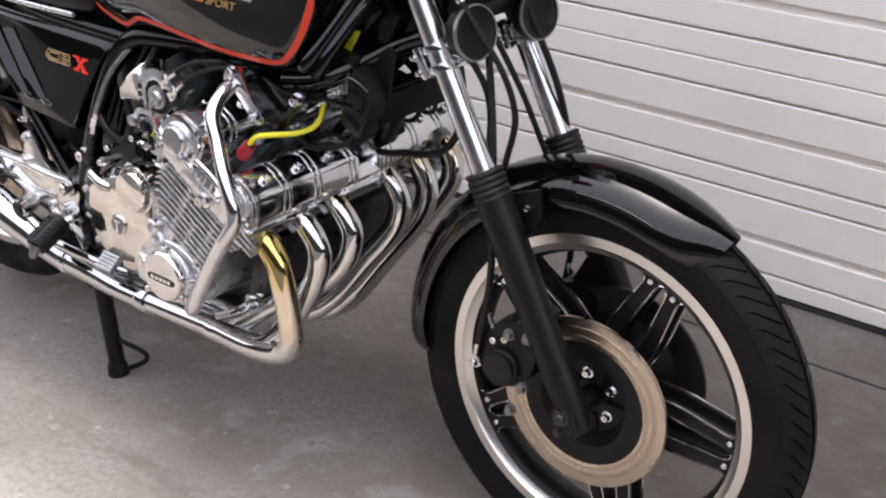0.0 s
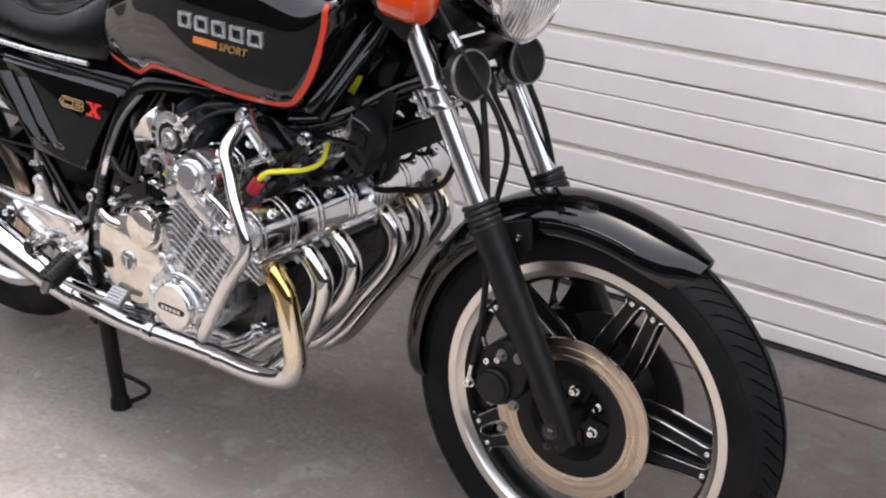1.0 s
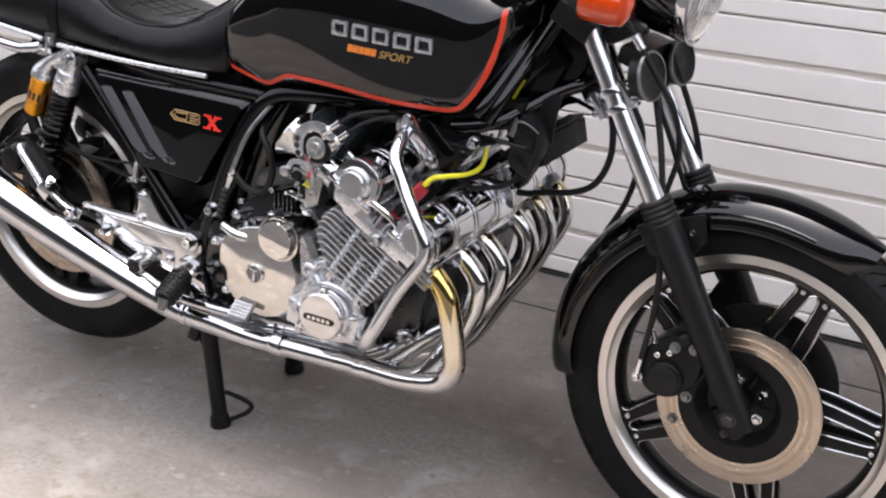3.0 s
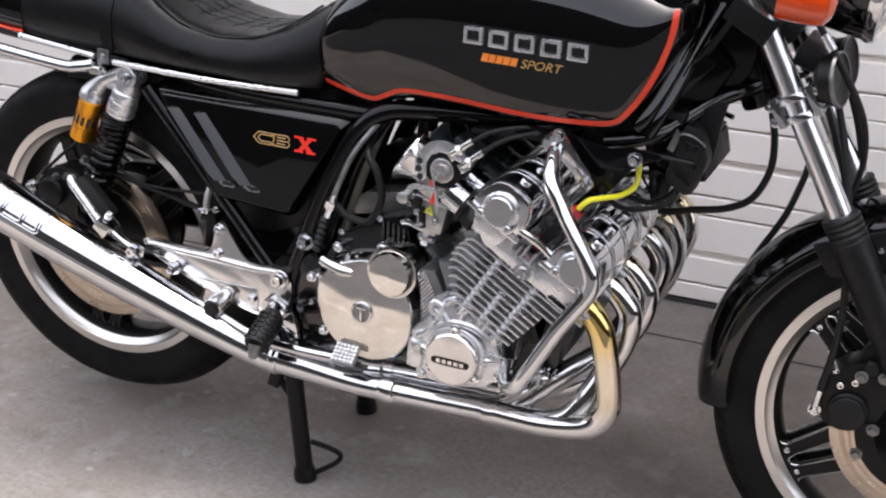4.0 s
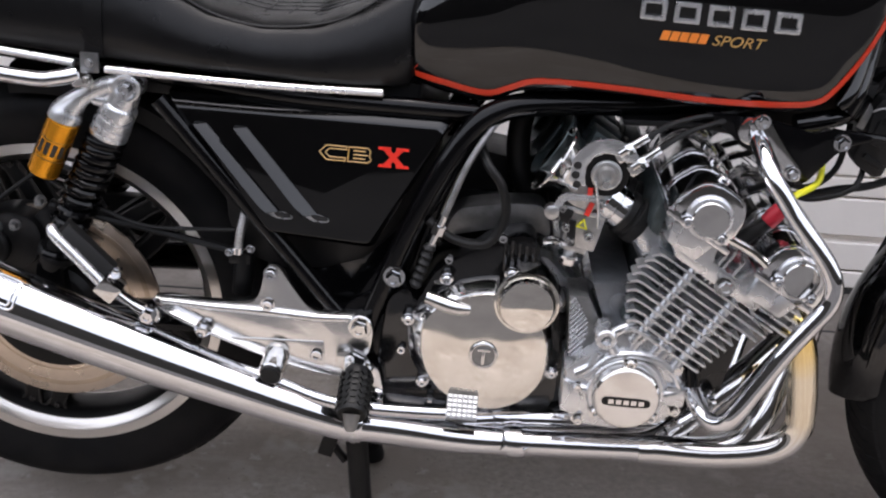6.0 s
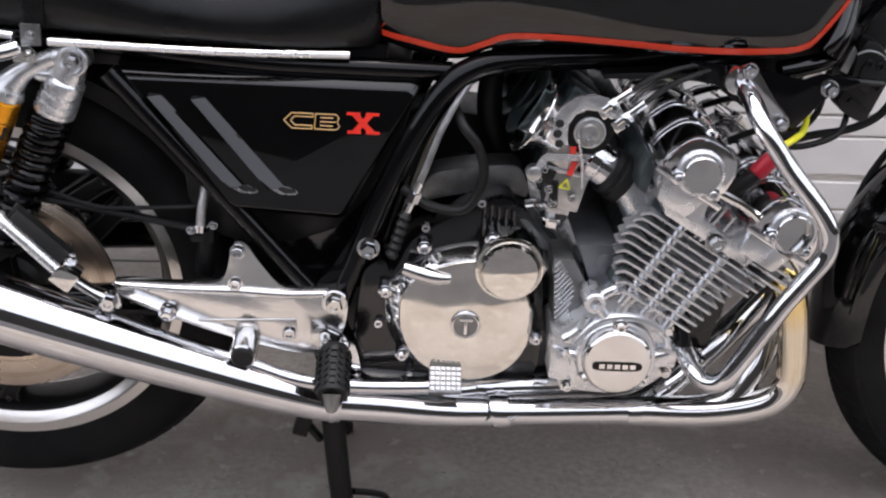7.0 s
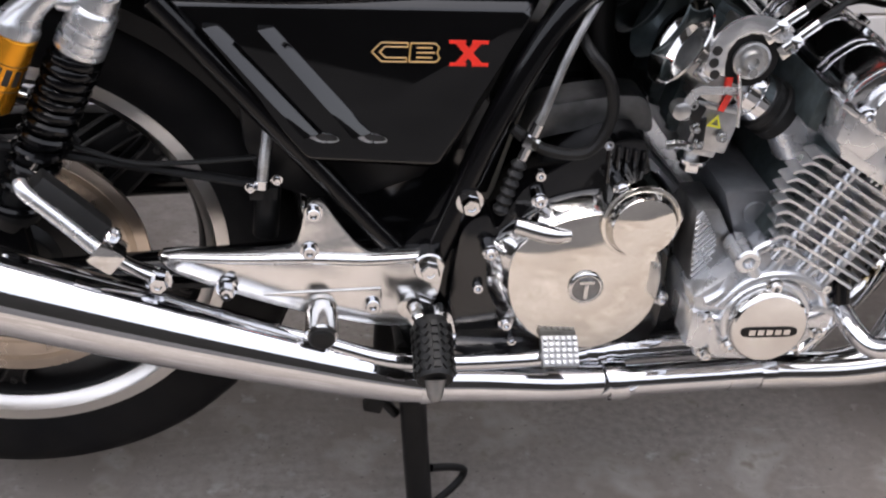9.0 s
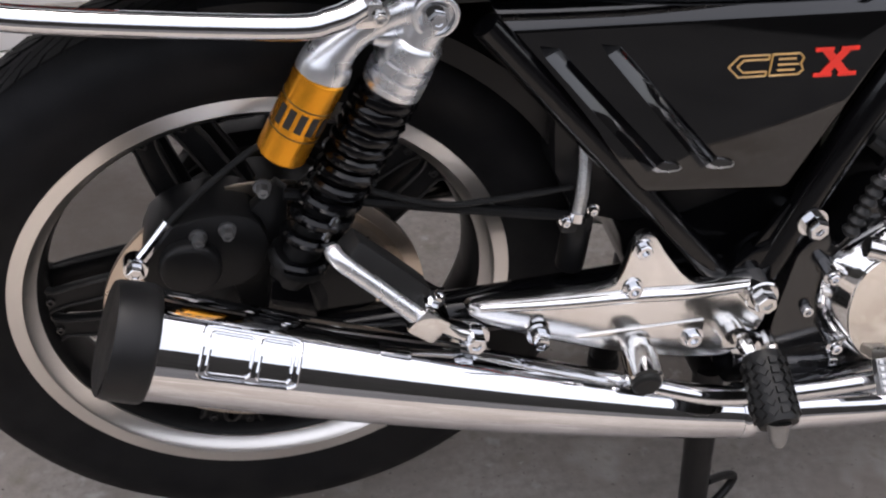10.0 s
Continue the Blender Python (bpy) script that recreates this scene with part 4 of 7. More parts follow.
SECTIONS = {"intake_cam_cover": ([(-0.117, 0.247), (-0.117, 0.268), (-0.102, 0.303), (-0.052, 0.307), (-0.035, 0.286), (-0.033, 0.247)], (0.267, -0.0755)),
            "exhaust_cam_cover": ([(0.021, 0.247), (0.023, 0.284), (0.039, 0.303), (0.085, 0.300), (0.107, 0.268), (0.107, 0.247)], (0.2715, 0.0640))}
for nm, (sec, (cap_a, cap_b)) in SECTIONS.items():
    low = [(b * 0.96 + 0.04 * sec[3][0], min(a, 0.272)) for b, a in sec[:2]] + [(sec[2][0], 0.279), (sec[3][0], 0.279)] + [(b, min(a, 0.270)) for b, a in sec[4:]]
    cover = bike_part(nm, join(eng_outline(arch(sec), -0.268, -0.024), eng_outline(arch(sec), 0.024, 0.268), eng_outline(low, -0.03, 0.03)), COVER_ALLOY, None, "polished cam cover with raised ridges", bevel=0.004)
    mb, ma = sum(b for b, _ in sec) / 6, 0.27
    for y in (-0.258, -0.198, -0.186, -0.128, -0.116, -0.046, -0.034, 0.034, 0.046, 0.058, 0.116, 0.128, 0.186, 0.198, 0.258):
        s2 = [(mb + (b - mb) * 1.045, ma + (a - ma) * 1.07 if a > 0.25 else a + 0.004) for b, a in sec]
        bike_part("cover_ridge", eng_outline(arch(s2), y - 0.0024, y + 0.0024), COVER_ALLOY, cover, "bright raised ridge", bevel=0.0012)
    for y in (-0.222, -0.152, -0.082, 0.082, 0.152, 0.222):
        bike_part("cover_bolt", capbolt(eng(0.302, mb, y), 0.009, 0.008, A), CHROME, cover, "domed cover bolt")
    flange = [(sec[0][0] - 0.006, 0.241), (sec[-1][0] + 0.006, 0.241), (sec[-1][0] + 0.006, 0.249), (sec[0][0] - 0.006, 0.249)]
    bike_part("cover_flange", eng_outline(flange, -0.272, 0.272), COVER_ALLOY, cover, bevel=0.002)
    for s in (-1, 1):
        p = eng(cap_a, cap_b, s * 0.268)
        bike_part("cap_seat", join(lathe([(-0.01, 0.0290), (0.006, 0.0285), (0.008, 0.0255)], p, (0, s, 0), 36)), ALLOY_CAST, cover, "cast seat of the end cap", bevel=0.001)
        bike_part("end_cap", lathe([(0.004, 0.0228), (0.0125, 0.0228), (0.0140, 0.0216), (0.0150, 0)], p, (0, s, 0), 40), ALLOY_POLISHED, cover, "polished round end cap")
        for q in ((-0.0272, -0.004), (0.016, -0.0226)):
            bike_part("cap_screw", join(lathe([(0, 0.0085), (0.007, 0.0085), (0.008, 0.007)], (p.x + q[0], p.y + s * 0.004, p.z + q[1]), (0, s, 0), 16), capbolt((p.x + q[0], p.y + s * 0.011, p.z + q[1]), 0.0052, 0.005, (0, s, 0))), CHROME, cover, "socket screw")
bike_part("cover_link", tube([eng(0.258, -0.04, -0.262), eng(0.262, 0.0, -0.262), eng(0.258, 0.03, -0.262)], 0.006, 10), ALLOY_POLISHED, head, "polished bridge between the cam boxes", bevel=0.0)

# spark plug caps down the valley, red on the right
for k in range(6):
    y = -0.212 + 0.085 * k
    tip = [(0.229, -0.216, 0.633)] if k == 0 else []
    cap = bike_part("plug_cap", tube([eng(0.225, -0.008, y), eng(0.27, 0.0, y), eng(0.288, 0.005, y - 0.004)] + tip, [0.009, 0.0095, 0.0085] + [0.0085][:len(tip)], 14), RUBBER_SOFT, None, "black rubber spark plug cap with red sleeves" if k < 1 else "black rubber spark plug cap")
    if k == 0:
        p0, p1 = eng(0.288, 0.005, y - 0.004), Vector((0.229, -0.216, 0.633))
        bike_part("red_sleeve", tube([p0.lerp(p1, q) for q in (0.18, 0.3, 0.8, 1.0)], [0.0105, 0.0112, 0.0108, 0.009], 14), PLUG_RED, cap, "red silicone sleeve")
        bike_part("red_sleeve", tube([eng(0.232, -0.007, y), eng(0.246, -0.004, y)], 0.0105, 14), PLUG_RED, cap, "red silicone sleeve")
bike_part("plug_lead", tube([eng(0.288, 0.005, -0.217), (0.238, -0.216, 0.645), (0.255, -0.20, 0.650), (0.278, -0.165, 0.650), (0.290, -0.135, 0.660), (0.288, -0.118, 0.688)], 0.0042, 10), CABLE_YELLOW, None, "bright yellow plug lead")

# crank end cover with name plate
badge = bike_part("crank_end_cover", lathe([(0.0, 0.0455), (0.018, 0.0445), (0.0225, 0.0428), (0.0242, 0.0405), (0.025, 0)], (0.063, -0.238, 0.3655), n=56), ALLOY_POLISHED, None, "round polished crankshaft end cover")
bike_part("cover_seat", lathe([(-0.02, 0.0525), (0.006, 0.0515), (0.011, 0.049), (0.011, 0.044)], (0.063, -0.238, 0.3655), n=56), ALLOY_CAST, badge, "cast seat round the cover", bevel=0.001)
bike_part("name_plate", prism(smooth2([(0.036, 0.3565), (0.0625, 0.3555), (0.089, 0.3565), (0.094, 0.362), (0.089, 0.3675), (0.0625, 0.3685), (0.036, 0.3675), (0.031, 0.362)], 3), -0.2637, -0.2625), BLACK_SATIN, badge, "small black name plate")
for k in range(5):
    x = 0.0395 + 0.0098 * k
    bike_part("name_bar", prism([(x, 0.3588), (x + 0.0072, 0.3588), (x + 0.0072, 0.3655), (x, 0.3655)], -0.2645, -0.2635), ALLOY_POLISHED, badge, "small bright bar")
for an in (90, 217, 322):
    p = (0.063 + 0.0465 * math.cos(radians(an)), 0.3655 + 0.0465 * math.sin(radians(an)))
    bike_part("cover_screw", join(lathe([(-0.01, 0.0095), (0.008, 0.0095), (0.009, 0.008)], (p[0], -0.243, p[1]), n=18), capbolt((p[0], -0.2515, p[1]), 0.0062, 0.006)), ALLOY_POLISHED, badge, "socket screw in a lug")

# clutch cover: side wall and flat polished face
WALL = [(-0.2297, 0.3756), (-0.2306, 0.4045), (-0.223, 0.421), (-0.2085, 0.437), (-0.186, 0.457), (-0.1615, 0.4686), (-0.1367, 0.4754), (-0.112, 0.478), (-0.088, 0.47), (-0.055, 0.445), (-0.034, 0.405), (-0.031, 0.372), (-0.035, 0.338), (-0.05, 0.311), (-0.075, 0.293), (-0.111, 0.282), (-0.15, 0.287), (-0.188, 0.303), (-0.213, 0.327), (-0.226, 0.353)]
FACE = [(-0.2131, 0.389), (-0.2117, 0.408), (-0.204, 0.4263), (-0.1857, 0.442), (-0.162, 0.4556), (-0.137, 0.4634), (-0.112, 0.466), (-0.085, 0.455), (-0.055, 0.43), (-0.0425, 0.403), (-0.038, 0.3743), (-0.042, 0.343), (-0.056, 0.318), (-0.078, 0.300), (-0.111, 0.290), (-0.146, 0.295), (-0.177, 0.310), (-0.1995, 0.336), (-0.2104, 0.365)]
mid = (-0.126, 0.372)


def by_angle(outline, n=72):
    """The outline met by n even rays from the cover's middle, so that two outlines can be joined."""
    out, m = [], len(outline)
    for k in range(n):
        d = Vector((math.cos(2 * math.pi * k / n), math.sin(2 * math.pi * k / n)))
        for p, q in zip(outline, outline[1:] + outline[:1]):
            p_, q_ = Vector(p) - Vector(mid), Vector(q) - Vector(mid)
            a, b = d.x * p_.y - d.y * p_.x, d.x * q_.y - d.y * q_.x
            if a <= 0 < b or b <= 0 < a:
                hit = p_.lerp(q_, a / (a - b))
                if hit.dot(d) > 0:
                    out.append((mid[0] + hit.x, mid[1] + hit.y))
                    break
    return out


wall_o, face_o = by_angle(smooth2(WALL, 4)), by_angle(smooth2(FACE, 4))
clutch = bike_part("clutch_cover", loft([[(x, -0.135, w) for x, w in wall_o], [(x, -0.160, w) for x, w in wall_o], [(x + (u - x) * 0.2, -0.166, w + (v - w) * 0.2) for (x, w), (u, v) in zip(wall_o, face_o)], [(x, -0.1835, w) for x, w in face_o], [(mid[0] + (x - mid[0]) * 0.985, -0.1845, mid[1] + (w - mid[1]) * 0.985) for x, w in face_o]]), ALLOY_POLISHED, None, "polished round clutch cover", angle=24)
bike_part("cover_face", loft([[(mid[0] + (x - mid[0]) * q, y, mid[1] + (w - mid[1]) * q) for x, w in face_o] for q, y in ((0.99, -0.180), (0.985, -0.1848), (0.975, -0.1862), (0.9, -0.1872), (0.75, -0.1886), (0.5, -0.1903), (0.25, -0.1912), (0.02, -0.1914))]), ALLOY_MIRROR, clutch, "flat mirror-polished cover face", angle=40)
bike_part("filler_plug", join(lathe([(0, 0.0195), (0.004, 0.0195), (0.0055, 0.017), (0.0055, 0.0155), (0.003, 0.015), (0.003, 0)], (-0.1257, -0.1905, 0.3767), n=32), block((-0.1257, -0.195, 0.374), (0.0045, 0.005, 0.020)), block((-0.1257, -0.195, 0.385), (0.017, 0.005, 0.004))), ALLOY_POLISHED, clutch, "slotted filler plug", bevel=0.0005)
bike_part("plug_shadow_ring", lathe([(0.003, 0.0152), (0.0034, 0.0152)], (-0.1257, -0.1905, 0.3767), n=32), ALLOY_DULL, clutch, "dark plug recess")
bike_part("clutch_arm", join(tube([(-0.208, -0.178, 0.447), (-0.172, -0.186, 0.440), (-0.150, -0.184, 0.438)], [0.010, 0.0105, 0.008], 14)), ALLOY_POLISHED, clutch, "polished clutch lever shaft")
for p in ((-0.231, 0.410), (-0.184, 0.474), (-0.095, 0.411), (-0.030, 0.349), (-0.205, 0.318)):
    bike_part("cover_screw", join(lathe([(-0.03, 0.009), (0.004, 0.009), (0.005, 0.0075)], (p[0], -0.170, p[1]), n=16), capbolt((p[0], -0.1745, p[1]), 0.006, 0.006)), CHROME, clutch, "socket screw in a lug")
small = bike_part("ignition_cover", lathe([(-0.03, 0.0440), (0.012, 0.0440), (0.0135, 0.0432), (0.0140, 0.0405), (0.0128, 0.0398), (0.0128, 0.0390), (0.021, 0.0372), (0.0262, 0.0345), (0.0275, 0.020), (0.028, 0)], (-0.0752, -0.180, 0.458), n=44), ALLOY_MIRROR, None, "small polished round cover")
for p in ((-0.0985, 0.493), (-0.034, 0.459), (-0.096, 0.421)):
    bike_part("cover_screw", join(lathe([(-0.03, 0.010), (0.006, 0.010), (0.007, 0.008)], (p[0], -0.176, p[1]), n=16), capbolt((p[0], -0.1825, p[1]), 0.0065, 0.006)), CHROME, small, "socket screw in a lug")
gear_case = bike_part("gear_case", join(prism(smooth2([(-0.262, 0.27), (-0.264, 0.40), (-0.255, 0.435), (-0.235, 0.447), (-0.222, 0.43), (-0.20, 0.475), (-0.17, 0.50), (-0.118, 0.53), (-0.075, 0.537), (-0.060, 0.50), (-0.03, 0.45), (-0.02, 0.30), (-0.06, 0.275), (-0.16, 0.265)], 3), -0.155, 0.12)), BLACK_CASE, None, "black enamelled gear case", bevel=0.005)
for k in range(5):
    x = -0.110 + 0.0095 * k
    bike_part("case_rib", tube([(x, -0.157, 0.532 - 0.002 * k), (x + 0.002, -0.158, 0.488)], 0.0028, 8), BLACK_CASE, gear_case, "black upright rib")
for p in ((-0.238, 0.357), (-0.193, 0.286), (-0.114, 0.534), (-0.183, 0.497)):
    bike_part("case_bolt", capbolt((p[0], -0.156, p[1]), 0.006, 0.008), CHROME, gear_case, "chrome screw")
bike_part("breather_cover", loft([[(x, y, w) for x, w in smooth2([(-0.190, 0.512), (-0.178, 0.546), (-0.146, 0.557), (-0.09, 0.565), (-0.060, 0.560), (-0.050, 0.522), (-0.09, 0.532), (-0.146, 0.520)], 4)] for y in (-0.105, -0.098, -0.055)]), ALLOY_DULL, None, "dull grey upper case cover", bevel=0.003)
bike_part("case_back", prism([(-0.20, 0.47), (-0.185, 0.535), (-0.05, 0.545), (-0.03, 0.47)], -0.05, 0.12), BLACK_ENGINE, None, "dark upper crankcase", bevel=0.006)
bike_part("rear_case", prism(smooth2([(-0.455, 0.60), (-0.452, 0.49), (-0.415, 0.41), (-0.39, 0.345), (-0.31, 0.305), (-0.235, 0.33), (-0.225, 0.45), (-0.235, 0.58), (-0.30, 0.63)], 3), -0.088, 0.10), BLACK_CASE, None, "glossy black rear engine case and airbox", bevel=0.006)
# Dark filler, added to close a bright gap behind the carburettors.
bike_part("inner_filler", prism(smooth2([(-0.215, 0.49), (-0.215, 0.580), (-0.17, 0.600), (-0.11, 0.592), (-0.05, 0.598), (-0.02, 0.58), (-0.02, 0.50)], 3), 0.02, 0.13), BLACK_PLASTIC, None, "black filler block added behind the carburettors", bevel=0.008)
bike_part("air_duct", tube([(-0.075, -0.02, 0.715), (-0.098, -0.02, 0.67), (-0.10, -0.02, 0.61), (-0.08, -0.02, 0.55)], [0.014, 0.016, 0.017, 0.016], 16), RUBBER_SOFT, None, "black rubber air duct")

# ---- exhaust ----
H1 = [(0.250, -0.222, 0.492), (0.266, -0.220, 0.478), (0.285, -0.216, 0.445), (0.297, -0.213, 0.395), (0.305, -0.211, 0.345), (0.305, -0.209, 0.318), (0.292, -0.207, 0.293), (0.262, -0.204, 0.275), (0.20, -0.195, 0.259), (0.12, -0.188, 0.254)]
H2 = [(0.262, -0.151, 0.502), (0.282, -0.150, 0.492), (0.307, -0.148, 0.458), (0.304, -0.150, 0.41), (0.283, -0.163, 0.355), (0.262, -0.180, 0.312), (0.240, -0.188, 0.281), (0.205, -0.189, 0.263), (0.15, -0.188, 0.255), (0.10, -0.188, 0.252)]
H3 = [(0.266, -0.082, 0.512), (0.288, -0.081, 0.503), (0.314, -0.079, 0.468), (0.309, -0.085, 0.42), (0.281, -0.10, 0.378), (0.222, -0.135, 0.332), (0.180, -0.150, 0.294), (0.145, -0.163, 0.265), (0.11, -0.178, 0.253), (0.06, -0.186, 0.250)]
# the left-hand pipes slant inwards under the engine
H4 = [(0.262, 0.055, 0.518), (0.280, 0.056, 0.509), (0.304, 0.06, 0.472), (0.296, 0.052, 0.42), (0.262, 0.018, 0.36), (0.235, -0.03, 0.302), (0.205, -0.065, 0.275), (0.16, -0.10, 0.266), (0.10, -0.135, 0.266)]
H5 = [(0.272, 0.12, 0.532), (0.289, 0.12, 0.523), (0.311, 0.124, 0.480), (0.303, 0.112, 0.425), (0.262, 0.06, 0.348), (0.228, 0.005, 0.280), (0.19, -0.02, 0.256), (0.06, 0.02, 0.250), (-0.05, 0.08, 0.252)]
H6 = [(0.282, 0.19, 0.541), (0.299, 0.19, 0.532), (0.316, 0.19, 0.493), (0.304, 0.172, 0.446), (0.252, 0.103, 0.342), (0.214, 0.040, 0.262), (0.17, 0.03, 0.244), (0.06, 0.06, 0.242), (-0.05, 0.12, 0.248)]
# dark sump and added front of the engine between the pipes, the shade there put into their black
bike_part("sump", join(prism(smooth2([(-0.20, 0.268), (0.08, 0.262), (0.155, 0.28), (0.172, 0.33), (0.150, 0.40), (0.10, 0.42), (-0.20, 0.40)], 2), -0.13, 0.20)), BLACK_ENGINE, None, "engine sump with shade in its black", bevel=0.006)
bike_part("shaded_front", prism([(0.168, 0.335), (0.205, 0.345), (0.225, 0.45), (0.185, 0.455)], -0.165, 0.19), BLACK_ENGINE, None, "added engine front with shade in its black", bevel=0.004)
bike_part("oil_pipe", join(tube([(0.19, -0.15, 0.345), (0.17, -0.185, 0.315), (0.13, -0.205, 0.295)], 0.007, 10), hexbolt((0.183, -0.172, 0.335), 0.010, 0.014, (0.5, -0.7, -0.5))), CHROME, None, "bright oil pipe union")
for side in (-1, 1):
    f = (lambda g: g) if side < 0 else mirrored
    system = bike_part("exhaust", f(tube([(-0.05, -0.143, 0.258), (-0.095, -0.146, 0.256), (-0.17, -0.160, 0.252), (-0.24, -0.172, 0.246), (-0.305, -0.178, 0.246)], [0.0205, 0.0205, 0.022, 0.025, 0.0255], 24)), CHROME, None, "chrome six-into-two exhaust")
    bike_part("lower_branch", f(tube([(0.12, -0.188, 0.255), (0.02, -0.186, 0.248), (-0.06, -0.186, 0.244), (-0.14, -0.183, 0.240), (-0.23, -0.178, 0.243), (-0.29, -0.178, 0.245)], [0.0185, 0.0185, 0.0185, 0.021, 0.0245, 0.025], 24)), CHROME, system, "chrome lower branch pipe")
    bike_part("upper_branch", f(tube([(0.16, -0.146, 0.270), (0.06, -0.143, 0.265), (-0.05, -0.143, 0.258)], 0.0195, 20)), CHROME, system, "chrome upper branch pipe")
    for x, y, w in ((-0.088, -0.1455, 0.2565), (-0.070, -0.186, 0.2438)):
        bike_part("joint_collar", f(tube([(x - 0.011, y, w - 0.0005), (x - 0.009, y, w), (x + 0.009, y, w), (x + 0.011, y, w + 0.0005)], [0.0215, 0.0228, 0.0228, 0.0215], 24, 2)), CHROME, system, "slip joint collar")
    headers = (H1, H2, H3) if side < 0 else (H4, H5, H6)
    for k, h in enumerate(headers):
        bike_part("header_pipe", tube(h, [0.0165, 0.0190] + [0.0200] * (len(h) - 2), 20), HEAT_GOLD if (side < 0 and k == 0) else HEAT_PORT, system, "gold heat-tinted header pipe" if (side < 0 and k == 0) else "chrome header pipe")
        bike_part("header_collar", lathe([(-0.014, 0.021), (-0.006, 0.025), (0.004, 0.025), (0.008, 0.0205)], h[0], (0.83, 0, -0.55), 20), ALLOY_DULL, system, "dull exhaust port collar")
        for s in (-1, 1):
            bike_part("port_nut", hexbolt((h[0][0] + 0.006, h[0][1] + s * 0.024, h[0][2] - 0.004), 0.005, 0.012, (0.83, 0, -0.55)), ALLOY_DULL, system)
    muffler = bike_part("muffler", f(tube([(-0.290, -0.178, 0.2455), (-0.31, -0.179, 0.247), (-0.40, -0.184, 0.2725), (-0.55, -0.192, 0.3215), (-0.70, -0.198, 0.3735), (-0.87, -0.202, 0.4335)], [0.0262, 0.0265, 0.0305, 0.0375, 0.0432, 0.0476], 48)), CHROME, system, "chrome megaphone muffler")
    bike_part("muffler_band", f(tube([(-0.282, -0.178, 0.245), (-0.287, -0.178, 0.2453), (-0.296, -0.1785, 0.2458), (-0.30, -0.1788, 0.246)], [0.0262, 0.0285, 0.0285, 0.0265], 30, 2)), CHROME, system, "chrome joint band")
    sleeve_pts = [(-0.862, -0.202, 0.4302), (-0.865, -0.202, 0.4312), (-0.872, -0.2022, 0.4335), (-0.893, -0.203, 0.4408), (-0.897, -0.203, 0.4422), (-0.890, -0.203, 0.4397), (-0.87, -0.202, 0.433)]
    bike_part("end_sleeve", f(tube(sleeve_pts, [0.0480, 0.0500, 0.0505, 0.0498, 0.046, 0.040, 0.036], 40, 2)), BLACK_PLASTIC, system, "matt black end sleeve")
    # plain embossed plate on the muffler
    ax, up_ = Vector((-0.9444, -0.02, 0.3265)).normalized(), Vector((0.29, -0.12, 0.85))
    def on_muffler(u, an):
        c = Vector((-0.752, -0.199, 0.3915)) + ax * u
        w = ax.cross(Vector((0, -1, 0))).normalized()
        n = Vector((0, -1, 0)) * math.cos(radians(an)) + w * math.sin(radians(an))
        return c + n * (0.0446 + 0.027 * u + 0.0010)
    for loop in (((0.0, 14), (0.083, 14), (0.083, 68), (0.0, 68)), ((0.041, 20), (0.077, 20), (0.077, 62), (0.041, 62)), ((0.006, 20), (0.034, 20), (0.034, 62), (0.006, 62))):
        pts = []
        for (u0, a0), (u1, a1) in zip(loop, loop[1:] + loop[:1]):
            pts += [on_muffler(u0 + (u1 - u0) * q, a0 + (a1 - a0) * q) for q in (0.08, 0.3, 0.5, 0.7, 0.92)]
        pts.append(pts[0])
        bike_part("embossed_frame", f(tube(pts, 0.0016, 6, 2)), CHROME, muffler, "embossed plate outline")


